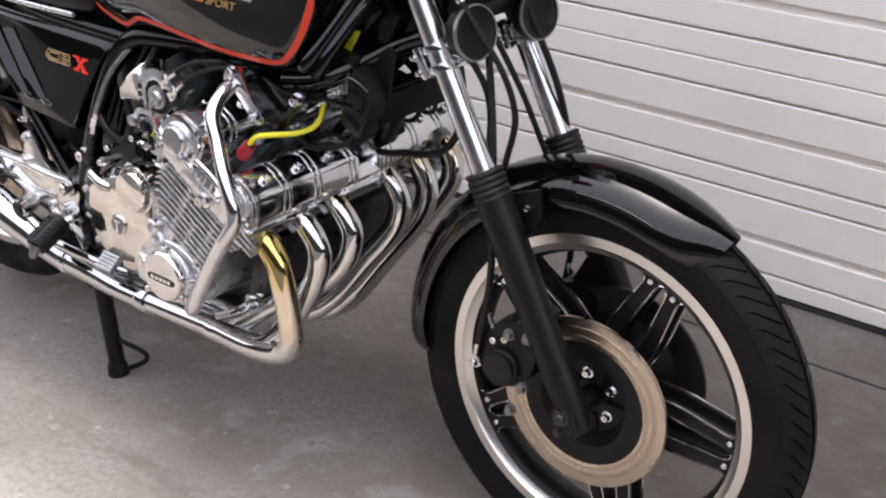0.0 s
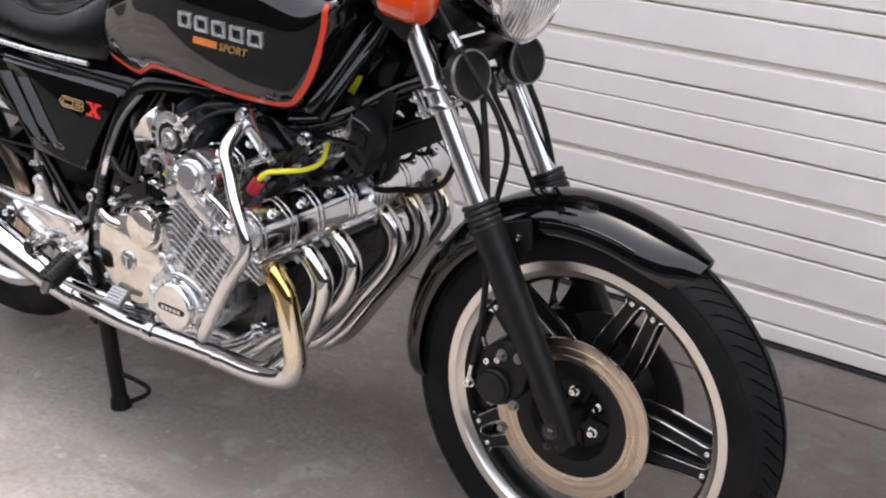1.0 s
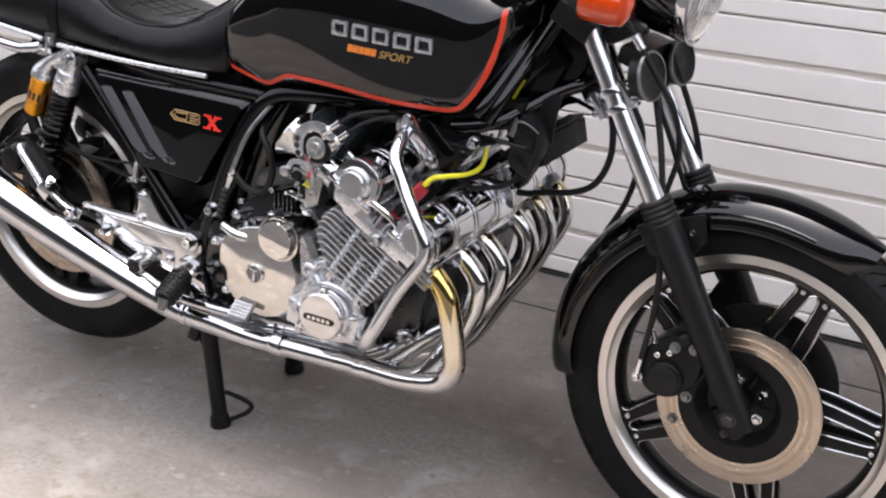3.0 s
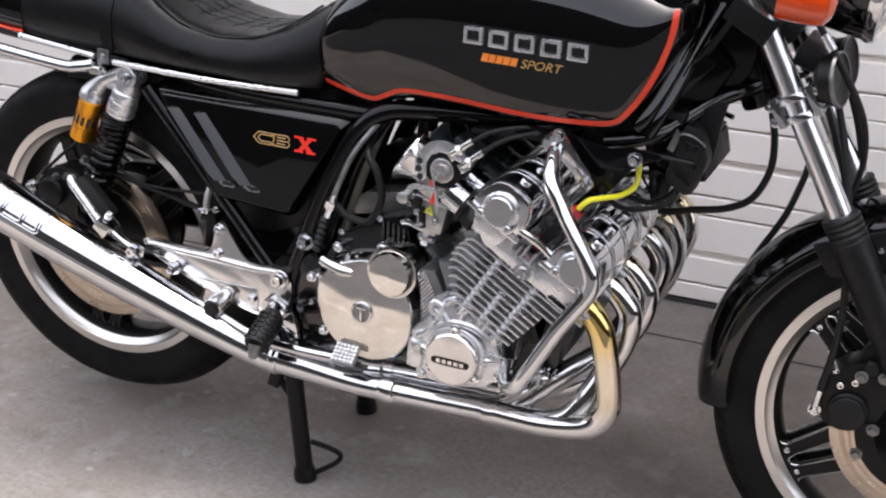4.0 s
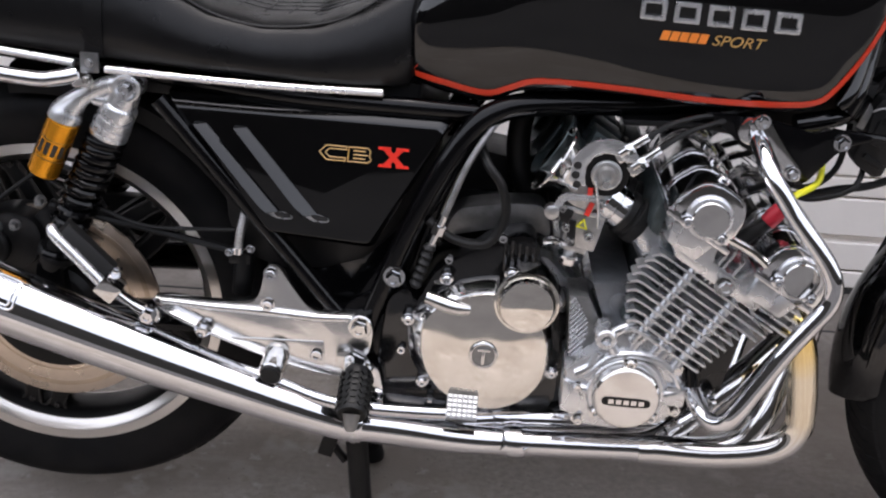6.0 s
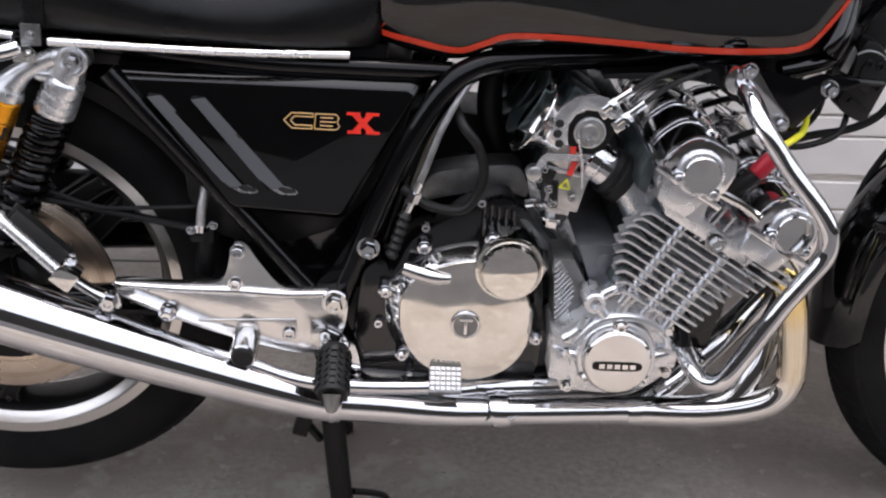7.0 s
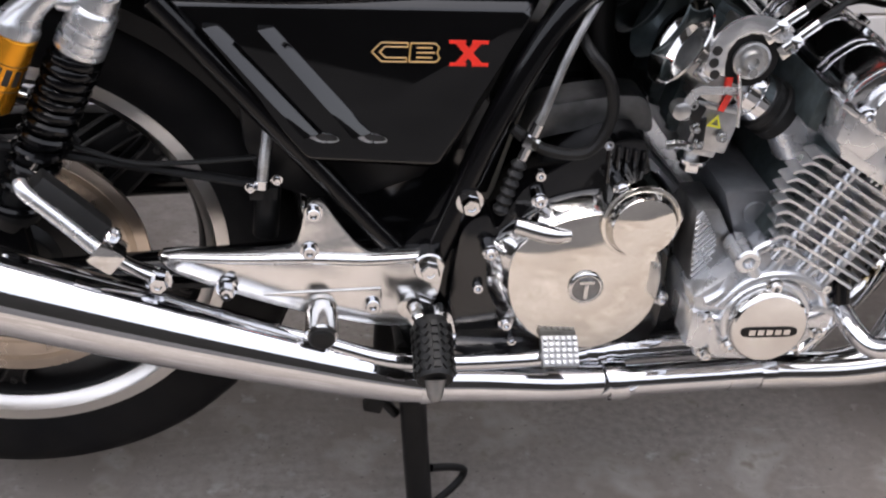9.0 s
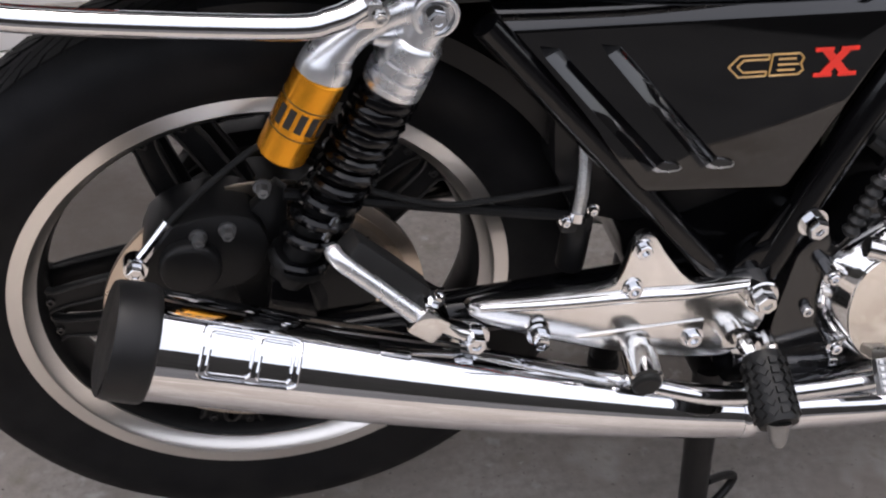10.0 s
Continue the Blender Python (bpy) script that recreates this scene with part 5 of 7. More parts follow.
# ---- frame ----
for side in (-1, 1):
    f = (lambda g: g) if side < 0 else mirrored
    rail = bike_part("frame_rail", f(join(tube([(0.32, -0.06, 0.84), (0.22, -0.075, 0.76), (0.10, -0.10, 0.725), (-0.06, -0.116, 0.712), (-0.13, -0.126, 0.700), (-0.175, -0.132, 0.66), (-0.225, -0.136, 0.56), (-0.268, -0.137, 0.44), (-0.292, -0.137, 0.36), (-0.29, -0.135, 0.27)], 0.0165, 16),
                                        tube([(-0.295, -0.137, 0.365), (-0.335, -0.137, 0.40), (-0.45, -0.137, 0.53), (-0.58, -0.136, 0.675)], 0.0125, 14),
                                        tube([(-0.16, -0.115, 0.69), (-0.40, -0.115, 0.69), (-0.56, -0.095, 0.695), (-0.70, -0.085, 0.705), (-0.95, -0.085, 0.725)], 0.013, 12),
                                        tube([(-0.13, -0.09, 0.70), (-0.19, -0.095, 0.60), (-0.235, -0.10, 0.45)], 0.010, 12))), BLACK_FRAME, None, "black painted steel frame tubes")
    bike_part("pivot_plate", f(prism(smooth2([(-0.318, 0.41), (-0.275, 0.43), (-0.258, 0.36), (-0.258, 0.27), (-0.30, 0.255), (-0.33, 0.33)], 3), -0.146, -0.12)), BLACK_FRAME, rail, "black pivot plate", bevel=0.003)
    bike_part("frame_bolt", f(hexbolt((-0.255, -0.150, 0.462), 0.0110, 0.015)), CHROME, rail, "chrome hexagon bolt")
    bike_part("gusset", f(prism([(-0.30, 0.385), (-0.262, 0.47), (-0.275, 0.475), (-0.315, 0.40)], -0.140, -0.132)), BLACK_FRAME, rail, bevel=0.002)
    bike_part("engine_hanger", f(prism([(0.12, 0.735), (0.20, 0.732), (0.262, 0.7185), (0.284, 0.7275), (0.332, 0.7215), (0.334, 0.716), (0.306, 0.706), (0.290, 0.692), (0.262, 0.655), (0.243, 0.645), (0.225, 0.66), (0.165, 0.70)], -0.178, -0.171)), BLACK_FRAME, rail, "black engine hanger plate", bevel=0.0025)
    bike_part("hanger_bolt", f(hexbolt((0.295, -0.178, 0.711), 0.0082, 0.013)), CHROME, rail, "chrome hexagon bolt")
    bike_part("hanger_stay", f(tube([(0.300, -0.174, 0.722), (0.335, -0.165, 0.718), (0.372, -0.150, 0.712)], 0.0045, 8)), BLACK_FRAME, rail, "thin black stay")
    bike_part("down_tube", f(tube([(0.432, -0.030, 0.812), (0.410, -0.045, 0.802), (0.378, -0.062, 0.786), (0.337, -0.100, 0.756), (0.300, -0.140, 0.736), (0.24, -0.150, 0.722)], 0.0125, 14)), BLACK_GLOSS, rail)
# Filler plate, added to darken the view under the tank.
bike_part("frame_filler", prism([(-0.03, 0.700), (0.06, 0.674), (0.17, 0.676), (0.30, 0.705), (0.34, 0.745), (0.20, 0.76), (-0.03, 0.745)], -0.055, 0.05), BLACK_FRAME, None, "black filler plate added under the frame backbone", bevel=0.006)
bike_part("frame_backbone", join(prism([(-0.12, 0.715), (0.10, 0.735), (0.28, 0.745), (0.36, 0.76), (0.40, 0.84), (0.36, 0.88), (0.20, 0.80), (-0.12, 0.78)], -0.075, 0.075)), BLACK_FRAME, None, "black frame backbone under the tank", bevel=0.01)
bike_part("wiring_tray", prism([(0.19, 0.695), (0.262, 0.700), (0.295, 0.722), (0.345, 0.752), (0.350, 0.775), (0.20, 0.755)], -0.115, 0.115), BLACK_PLASTIC, None, "black wiring tray between tank and engine", bevel=0.008)
bike_part("head_stock", join(prism(smooth2([(0.20, 0.745), (0.33, 0.765), (0.42, 0.83), (0.405, 0.95), (0.33, 0.95), (0.28, 0.82)], 4), -0.05, 0.05), tube([(0.445, 0, 0.78), (0.36, 0, 0.95)], 0.038, 16)), BLACK_FRAME, None, "black steering head", bevel=0.008)
COIL = [(0.3285, 0.680), (0.334, 0.668), (0.360, 0.653), (0.371, 0.655), (0.388, 0.705), (0.3885, 0.716), (0.380, 0.744), (0.366, 0.758), (0.352, 0.760), (0.343, 0.745), (0.341, 0.716)]
y0 = -0.128
coil = bike_part("ignition_coil", prism(COIL, y0, y0 + 0.040), BLACK_PLASTIC, None, "black moulded ignition coil with a steel clip", bevel=0.005)
bike_part("coil_face", join(prism([(0.346, 0.700), (0.362, 0.692), (0.374, 0.694), (0.378, 0.722), (0.362, 0.735), (0.350, 0.728)], y0 - 0.005, y0 + 0.002), block((0.354, y0 - 0.002, 0.676), (0.030, 0.006, 0.008), (0, 30, 0))), BLACK_PLASTIC, coil, "raised moulded face", bevel=0.002)
for q in ((0.357, 0.732), (0.372, 0.702), (0.371, 0.729)):
    bike_part("coil_screw", capbolt((q[0], y0 - 0.004, q[1]), 0.0052, 0.004), BLACK_SATIN, coil)
bike_part("coil_clip", tube([(0.340, y0 - 0.003, 0.742), (0.352, y0 - 0.006, 0.748), (0.368, y0 - 0.006, 0.745), (0.384, y0 - 0.002, 0.733)], 0.0016, 6, 4), ALLOY_DULL, coil, "bright steel clip")
bike_part("coil_lead", tube([(0.352, y0 + 0.02, 0.665), (0.335, y0, 0.635), (0.275, y0 - 0.01, 0.620), (0.235, y0 + 0.01, 0.635)], 0.0042, 8), RUBBER_SOFT, coil, "black lead")
bike_part("coil_shield", prism([(0.352, 0.748), (0.372, 0.735), (0.390, 0.704), (0.396, 0.762), (0.401, 0.790), (0.385, 0.792), (0.360, 0.772)], -0.088, -0.084), BLACK_PLASTIC, None, "black plate behind the coil", bevel=0.001)
bike_part("coil_tag", prism([(0.338, 0.751), (0.345, 0.742), (0.336, 0.714), (0.326, 0.718)], -0.122, -0.119), ALLOY_DULL, None, "pale bent bracket tag", bevel=0.001)

# ---- seat, side panels, tail ----
def ring_seat(x, zb, zt, w, wt):
    h = zt - zb
    half = [(0, 0), (w * 0.9, 0), (w, 0.006), (w * 1.03, h * 0.28), (w * 1.02, h * 0.5), (w * 0.45 + wt * 0.55, h * 0.80), (wt * 0.98, h * 0.93), (wt * 0.8, h * 0.985), (wt * 0.4, h), (0, h)]
    return [(x, -a, zb + b) for a, b in half] + [(x, a, zb + b) for a, b in half[-2:0:-1]]


SEAT = [(-0.246, 0.722, 0.862, 0.104, 0.08), (-0.258, 0.714, 0.856, 0.118, 0.092), (-0.285, 0.712, 0.836, 0.126, 0.105), (-0.32, 0.711, 0.813, 0.132, 0.115), (-0.38, 0.711, 0.790, 0.138, 0.12), (-0.45, 0.713, 0.785, 0.14, 0.12), (-0.52, 0.715, 0.797, 0.14, 0.12),
        (-0.57, 0.717, 0.820, 0.138, 0.115), (-0.615, 0.718, 0.850, 0.135, 0.11), (-0.66, 0.719, 0.866, 0.13, 0.105), (-0.78, 0.723, 0.870, 0.125, 0.10), (-0.86, 0.727, 0.868, 0.12, 0.095)]
seat = bike_part("seat", loft([ring_seat(*q) for q in SEAT]), VINYL, None, "stepped black vinyl seat with bright trim", angle=60)
bike_part("seat_trim", tube([(-0.288, -0.130, 0.7085), (-0.45, -0.1445, 0.7085), (-0.648, -0.138, 0.709)], 0.0048, 10), ALLOY_CAST, seat, "bright trim strip")
bike_part("seat_trim", tube([(-0.69, -0.135, 0.713), (-0.86, -0.126, 0.7255)], 0.0048, 10), ALLOY_CAST, seat, "bright trim strip")
bike_part("trim_bracket", block((-0.668, -0.138, 0.7165), (0.024, 0.006, 0.026)), ALLOY_DULL, seat, "small steel trim bracket", bevel=0.001)
bike_part("bracket_screw", hexbolt((-0.668, -0.141, 0.7165), 0.0045, 0.004), CHROME, seat)
bike_part("seat_strap", loft([[(x, -a * 1.012, zz + (0.002 if zz > 0.8 else 0)) for x, a, zz in [(xx, -p[1], p[2]) for p in ring_seat(xx, 0.7185, 0.862, 0.1315, 0.106)]] for xx in (-0.652, -0.676)]), VINYL, seat, "black seat strap")
# quilted ridges across the seat top
def seat_top(x, y):
    """Height of the seat's padded top at x, y."""
    q = [r for r in SEAT if r[0] <= x][0]
    p = [r for r in SEAT if r[0] > x][-1]
    t = (x - p[0]) / (q[0] - p[0])
    zt, wt = p[2] + (q[2] - p[2]) * t, p[4] + (q[4] - p[4]) * t
    f = abs(y) / wt
    return zt - 0.012 * max(0.0, (f - 0.35) / 0.5) ** 2 * (zt - 0.712) / 0.08


for k in range(9):
    x = -0.315 - 0.034 * k
    bike_part("quilt_welt", tube([(x - 0.012 * abs(y / 0.09) ** 1.5, y, seat_top(x - 0.012 * abs(y / 0.09) ** 1.5, y)) for y in (-0.088, -0.06, -0.03, 0.0, 0.03, 0.06, 0.088)], 0.0014, 6, 3), VINYL, seat, "raised quilting welt")
for y in (-0.066, -0.040, -0.013, 0.013, 0.040, 0.066):
    bike_part("quilt_welt", tube([(-0.30 - 0.03 * k, y, seat_top(-0.30 - 0.03 * k, y)) for k in range(11)], 0.0014, 6, 2), VINYL, seat, "raised quilting welt")
bike_part("seat_piping", tube([(-0.275, -0.075, 0.846), (-0.30, -0.098, 0.825), (-0.36, -0.115, 0.792), (-0.45, -0.12, 0.779), (-0.53, -0.118, 0.796), (-0.60, -0.106, 0.84), (-0.64, -0.095, 0.859)], 0.0024, 6), VINYL, seat, "black seat piping")
tail = bike_part("tail_cowl", loft([ring_seat(x, zb, zt, w, wt) for x, zb, zt, w, wt in ((-0.855, 0.72, 0.862, 0.121, 0.095), (-0.95, 0.73, 0.858, 0.117, 0.09), (-1.05, 0.75, 0.845, 0.10, 0.07), (-1.10, 0.77, 0.83, 0.075, 0.05))]), BLACK_GLOSS, None, "glossy black tail cowl", angle=60)
bike_part("tail_stripe", tube([(-0.856, -0.1235, 0.733), (-0.90, -0.1215, 0.735), (-1.0, -0.112, 0.748)], 0.0028, 8), STRIPE_RED, tail, "red pinstripe")
bike_part("grab_rail", tube([(-0.682, -0.150, 0.703), (-0.705, -0.160, 0.698), (-0.75, -0.163, 0.696), (-0.95, -0.160, 0.714), (-1.06, -0.13, 0.73), (-1.10, 0, 0.735), (-1.06, 0.13, 0.73), (-0.95, 0.160, 0.714), (-0.75, 0.163, 0.696), (-0.682, 0.15, 0.703)], 0.0105, 14), CHROME, None, "chrome grab rail")
bike_part("rail_mount", join(block((-0.676, -0.146, 0.697), (0.02, 0.02, 0.02)), hexbolt((-0.668, -0.152, 0.697), 0.006, 0.008)), ALLOY_POLISHED, None, bevel=0.002)
rings = []
for k in range(19):
    a = radians(22 + (98 - 22) * k / 18)
    w = 0.075
    sec = [(-w, -0.03), (-w, -0.008), (-w * 0.7, 0.006), (0, 0.01), (w * 0.7, 0.006), (w, -0.008), (w, -0.03), (w * 0.96, -0.03), (w * 0.95, -0.01), (0, 0.006), (-w * 0.95, -0.01), (-w * 0.96, -0.03)]
    rings.append([(REAR.x + (0.349 + d) * math.cos(a), yy, REAR.z + (0.349 + d) * math.sin(a)) for yy, d in sec])
bike_part("rear_mudguard", loft(rings), BLACK_SATIN, None, "black rear mudguard", angle=50)
bike_part("battery_box", prism(smooth2([(-0.47, 0.45), (-0.50, 0.62), (-0.46, 0.69), (-0.24, 0.69), (-0.21, 0.62), (-0.30, 0.46)], 3), -0.095, 0.095), BLACK_PLASTIC, None, "black battery and electrics box", bevel=0.006)
def panel_y(w):
    """The side panel's face leans a little outwards towards its foot."""
    return -0.135 - 0.13 * (0.648 - w)


def on_panel(geo):
    """Shears shapes drawn on the plane y = -0.135 on to the slanting face."""
    return [(x, y + panel_y(w) + 0.135, w) for x, y, w in geo[0]], geo[1]


for side in (-1, 1):
    f = (lambda g: g) if side < 0 else mirrored
    out = [(-0.570, 0.652), (-0.205, 0.646), (-0.292, 0.508), (-0.432, 0.514)]
    top = [(-0.578, 0.662), (-0.205, 0.655), (-0.200, 0.650)]
    rim_o = [(-0.572, 0.6830), (-0.206, 0.6850), (-0.194, 0.676), (-0.286, 0.500), (-0.296, 0.496), (-0.428, 0.503), (-0.438, 0.508)]
    rim_i = [(-0.560, 0.6660), (-0.214, 0.6680), (-0.206, 0.661), (-0.291, 0.509), (-0.297, 0.506), (-0.426, 0.512), (-0.432, 0.516)]
    panel = bike_part("side_panel", f(loft([[(x, panel_y(w) + 0.046, w) for x, w in rim_o], [(x, panel_y(w) + 0.030, w) for x, w in rim_o], [(x, panel_y(w) + 0.0160, w - 0.001) for x, w in rim_o], [(x, panel_y(w), w) for x, w in rim_i]])), BLACK_GLOSS, None, "glossy black side panel with two louvres", bevel=0.0025, angle=25)
    # two slanted louvre strips, hollow at the foot
    for (xa, za), (xb, zb) in (((-0.524, 0.650), (-0.4205, 0.538)), ((-0.471, 0.649), (-0.371, 0.538))):
        s = [(xa - 0.008, -0.134, za), (xa + 0.008, -0.134, za), (xa + 0.008, -0.1354, za - 0.001), (xa - 0.008, -0.1475, za - 0.001)]
        e = [(xb - 0.012, -0.134, zb), (xb + 0.008, -0.134, zb + 0.001), (xb + 0.008, -0.1357, zb + 0.002), (xb - 0.012, -0.1490, zb + 0.001)]
        lou = bike_part("louvre", f(on_panel(loft([s, e]))), BLACK_GLOSS, panel, "raised louvre strip", bevel=0.0012)
        bike_part("louvre_mouth", f(on_panel(prism(smooth2([(xb - 0.012, zb + 0.002), (xb + 0.002, zb - 0.0075), (xb + 0.022, zb - 0.0075), (xb + 0.022, zb - 0.002), (xb + 0.004, zb + 0.003)], 2), -0.1362, -0.1352))), ALLOY_CAST, panel, "pale edge of the louvre mouth")
        bike_part("louvre_hole", f(on_panel(prism(smooth2([(xb - 0.001, zb + 0.001), (xb + 0.005, zb - 0.005), (xb + 0.021, zb - 0.0058), (xb + 0.021, zb - 0.0012), (xb + 0.006, zb + 0.002)], 2), -0.1372, -0.1360))), INK, panel)
# model mark on the right panel as plain shapes: two gold outlines and a red cross
panels = [o for o in bike.children if o.name.startswith("side_panel")]
Y0 = -0.1357
bike_part("mark", on_panel(join(*[tube([(a[0], Y0, a[1]), (b[0], Y0, b[1])], 0.0009, 6) for a, b in (((-0.330, 0.634), (-0.357, 0.634)), ((-0.357, 0.634), (-0.366, 0.6245)), ((-0.366, 0.6245), (-0.356, 0.615)), ((-0.356, 0.615), (-0.331, 0.615)), ((-0.331, 0.615), (-0.331, 0.619)), ((-0.331, 0.619), (-0.352, 0.619)), ((-0.352, 0.619), (-0.358, 0.6245)), ((-0.358, 0.6245), (-0.353, 0.630)), ((-0.353, 0.630), (-0.330, 0.630)), ((-0.330, 0.630), (-0.330, 0.634)))])), STRIPE_GOLD, panels[0], "gold outlined hook shape")
bike_part("mark", on_panel(join(*[tube([(a[0], Y0, a[1]), (b[0], Y0, b[1])], 0.0009, 6) for a, b in (((-0.327, 0.634), (-0.302, 0.634)), ((-0.302, 0.634), (-0.298, 0.630)), ((-0.298, 0.630), (-0.300, 0.6245)), ((-0.300, 0.6245), (-0.297, 0.619)), ((-0.297, 0.619), (-0.301, 0.615)), ((-0.301, 0.615), (-0.328, 0.615)), ((-0.328, 0.615), (-0.327, 0.634)), ((-0.321, 0.6295), (-0.305, 0.6295)), ((-0.321, 0.6195), (-0.305, 0.6195)), ((-0.321, 0.6245), (-0.302, 0.6245)))])), STRIPE_GOLD, panels[0], "gold outlined block shape")
cross = join(prism([(-0.2845, 0.637), (-0.2745, 0.637), (-0.2505, 0.612), (-0.2605, 0.612)], Y0 - 0.0005, Y0 + 0.0005), prism([(-0.2625, 0.637), (-0.2535, 0.637), (-0.2745, 0.612), (-0.2835, 0.612)], Y0 - 0.0009, Y0 + 0.0001),
             *[prism([(x - 0.0085, zz - 0.0018), (x + 0.0085, zz - 0.0018), (x + 0.0085, zz + 0.0018), (x - 0.0085, zz + 0.0018)], Y0 - 0.0013, Y0 - 0.0003) for x, zz in ((-0.280, 0.6365), (-0.2565, 0.6365), (-0.2785, 0.6135), (-0.2555, 0.6135))])
bike_part("mark", on_panel(cross), DECAL_RED, panels[0], "red slanted cross shape")

# ---- rear suspension ----
def shock(side):
    top, low = Vector((-0.621, side * 0.124, 0.686)), Vector((-0.737, side * 0.106, 0.415))
    d = (low - top).normalized()
    body = bike_part("shock_absorber", tube([top + d * 0.03, top + d * 0.275], 0.0172, 18), BLACK_SATIN, None, "rear shock with black spring and gold reservoir")
    bike_part("shock_rod", tube([top + d * 0.12, top + d * 0.295], 0.012, 14), BLACK_SATIN, body)
    bike_part("shock_top", join(lathe([(-0.018, 0.0195), (0.016, 0.0195), (0.018, 0.018), (0.018, 0.0145), (0.013, 0.014)], top, (0, side, 0), 28), tube([top + d * 0.002, top + d * 0.018, top + d * 0.034], [0.0175, 0.0200, 0.0212], 24, 3)), ALLOY_CAST, body, "silver shock eye", bevel=0.001)
    bike_part("preload_collar", lathe([(0.028, 0.0205), (0.031, 0.0238), (0.033, 0.0245), (0.0455, 0.0245), (0.0468, 0.0225), (0.0495, 0.0225), (0.0508, 0.0252), (0.0575, 0.0256), (0.0588, 0.0232), (0.0612, 0.0232), (0.0624, 0.0260), (0.0680, 0.0260), (0.0692, 0.0240), (0.0712, 0.0240), (0.0722, 0.0262), (0.0770, 0.0260), (0.0790, 0.0230), (0.082, 0.021)], top, d, 40), ALLOY_CAST, body, "ribbed silver preload collar")
    u, w = Vector((0, 1, 0)), d.cross(Vector((0, 1, 0)))
    pts, n = [], 168
    for k in range(n + 1):
        q = k / n
        # close coils at the top, open below
        turn = 2 * math.pi * (5.4 * q + 6.2 * (1 - (1 - q) ** 2.0))
        pts.append(top + d * (0.082 + 0.194 * q) + 0.0222 * (math.cos(turn) * u + math.sin(turn) * w))
    bike_part("coil_spring", tube(pts, 0.0064, 10, 1), BLACK_FRAME, body, "black coil spring")
    bike_part("lower_seat", lathe([(0.270, 0.026), (0.273, 0.0275), (0.281, 0.0275), (0.283, 0.022), (0.292, 0.02), (0.30, 0.018)], top, d, 28), BLACK_SATIN, body, "black lower spring seat")
    rt, rd = Vector((-0.7075, side * 0.123, 0.634)), Vector((-0.036, side * -0.009, -0.083)).normalized()
    R = 0.0222
    res = bike_part("reservoir", lathe([(0, R - 0.002), (0.002, R), (0.086, R), (0.0888, R - 0.002), (0.089, 0)], rt, rd, 36), GOLD_ANODISED, body, "gold anodised reservoir")
    for h in (0.028, 0.058):
        bike_part("reservoir_ring", lathe([(h, R + 0.0004), (h + 0.0008, R + 0.0004)], rt, rd, 36, False), INK, res)
    v, hh = Vector((0, side, 0)), rd.cross(Vector((0, side, 0)))
    for k in range(6):
        an = radians(-70 + 26 * k)
        ring = []
        for s0 in (0.0345, 0.0535):
            ring.append([rt + rd * s0 + (math.cos(an + q) * v + math.sin(an + q) * hh) * (R + 0.0005) for q in (-0.14, -0.04, 0.04, 0.14)])
        vs = ring[0] + ring[1]
        inner = [rt + rd * 0.044 + (p - rt - rd * 0.044) * 0.96 for p in vs]
        fs = [(i, i + 1, 5 + i, 4 + i) for i in range(3)] + [(8 + i, 12 + i, 13 + i, 9 + i) for i in range(3)]
        bike_part("print_bar", (vs + inner, fs), INK, res, "black printed bar")
    y = side * 0.124
    bike_part("reservoir_arm", join(tube([(-0.612, y, 0.698), (-0.632, y, 0.690), (-0.656, y, 0.681), (-0.682, y, 0.667), (-0.6985, y, 0.652), (-0.7045, y, 0.643), (-0.7080, y, 0.6335)], [0.012, 0.0140, 0.0125, 0.0135, 0.0185, 0.0222, 0.0230], 18),
                                    tube([(-0.628, y, 0.672), (-0.650, y, 0.664), (-0.668, y, 0.665)], [0.014, 0.011, 0.009], 14)), ALLOY_CAST, body, "cast silver reservoir arm", angle=60)
    bike_part("shock_bolt", hexbolt((top.x, top.y + side * 0.014, top.z), 0.0080, 0.010, (0, side, 0)), CHROME, body, "chrome hexagon bolt")
    for h in (0.205, 0.222):
        bike_part("adjuster", tube([top + d * h + Vector((0.004, side * 0.026, 0)), top + d * (h + 0.008) + Vector((0.002, side * 0.028, 0))], 0.0036, 8), CHROME, body)


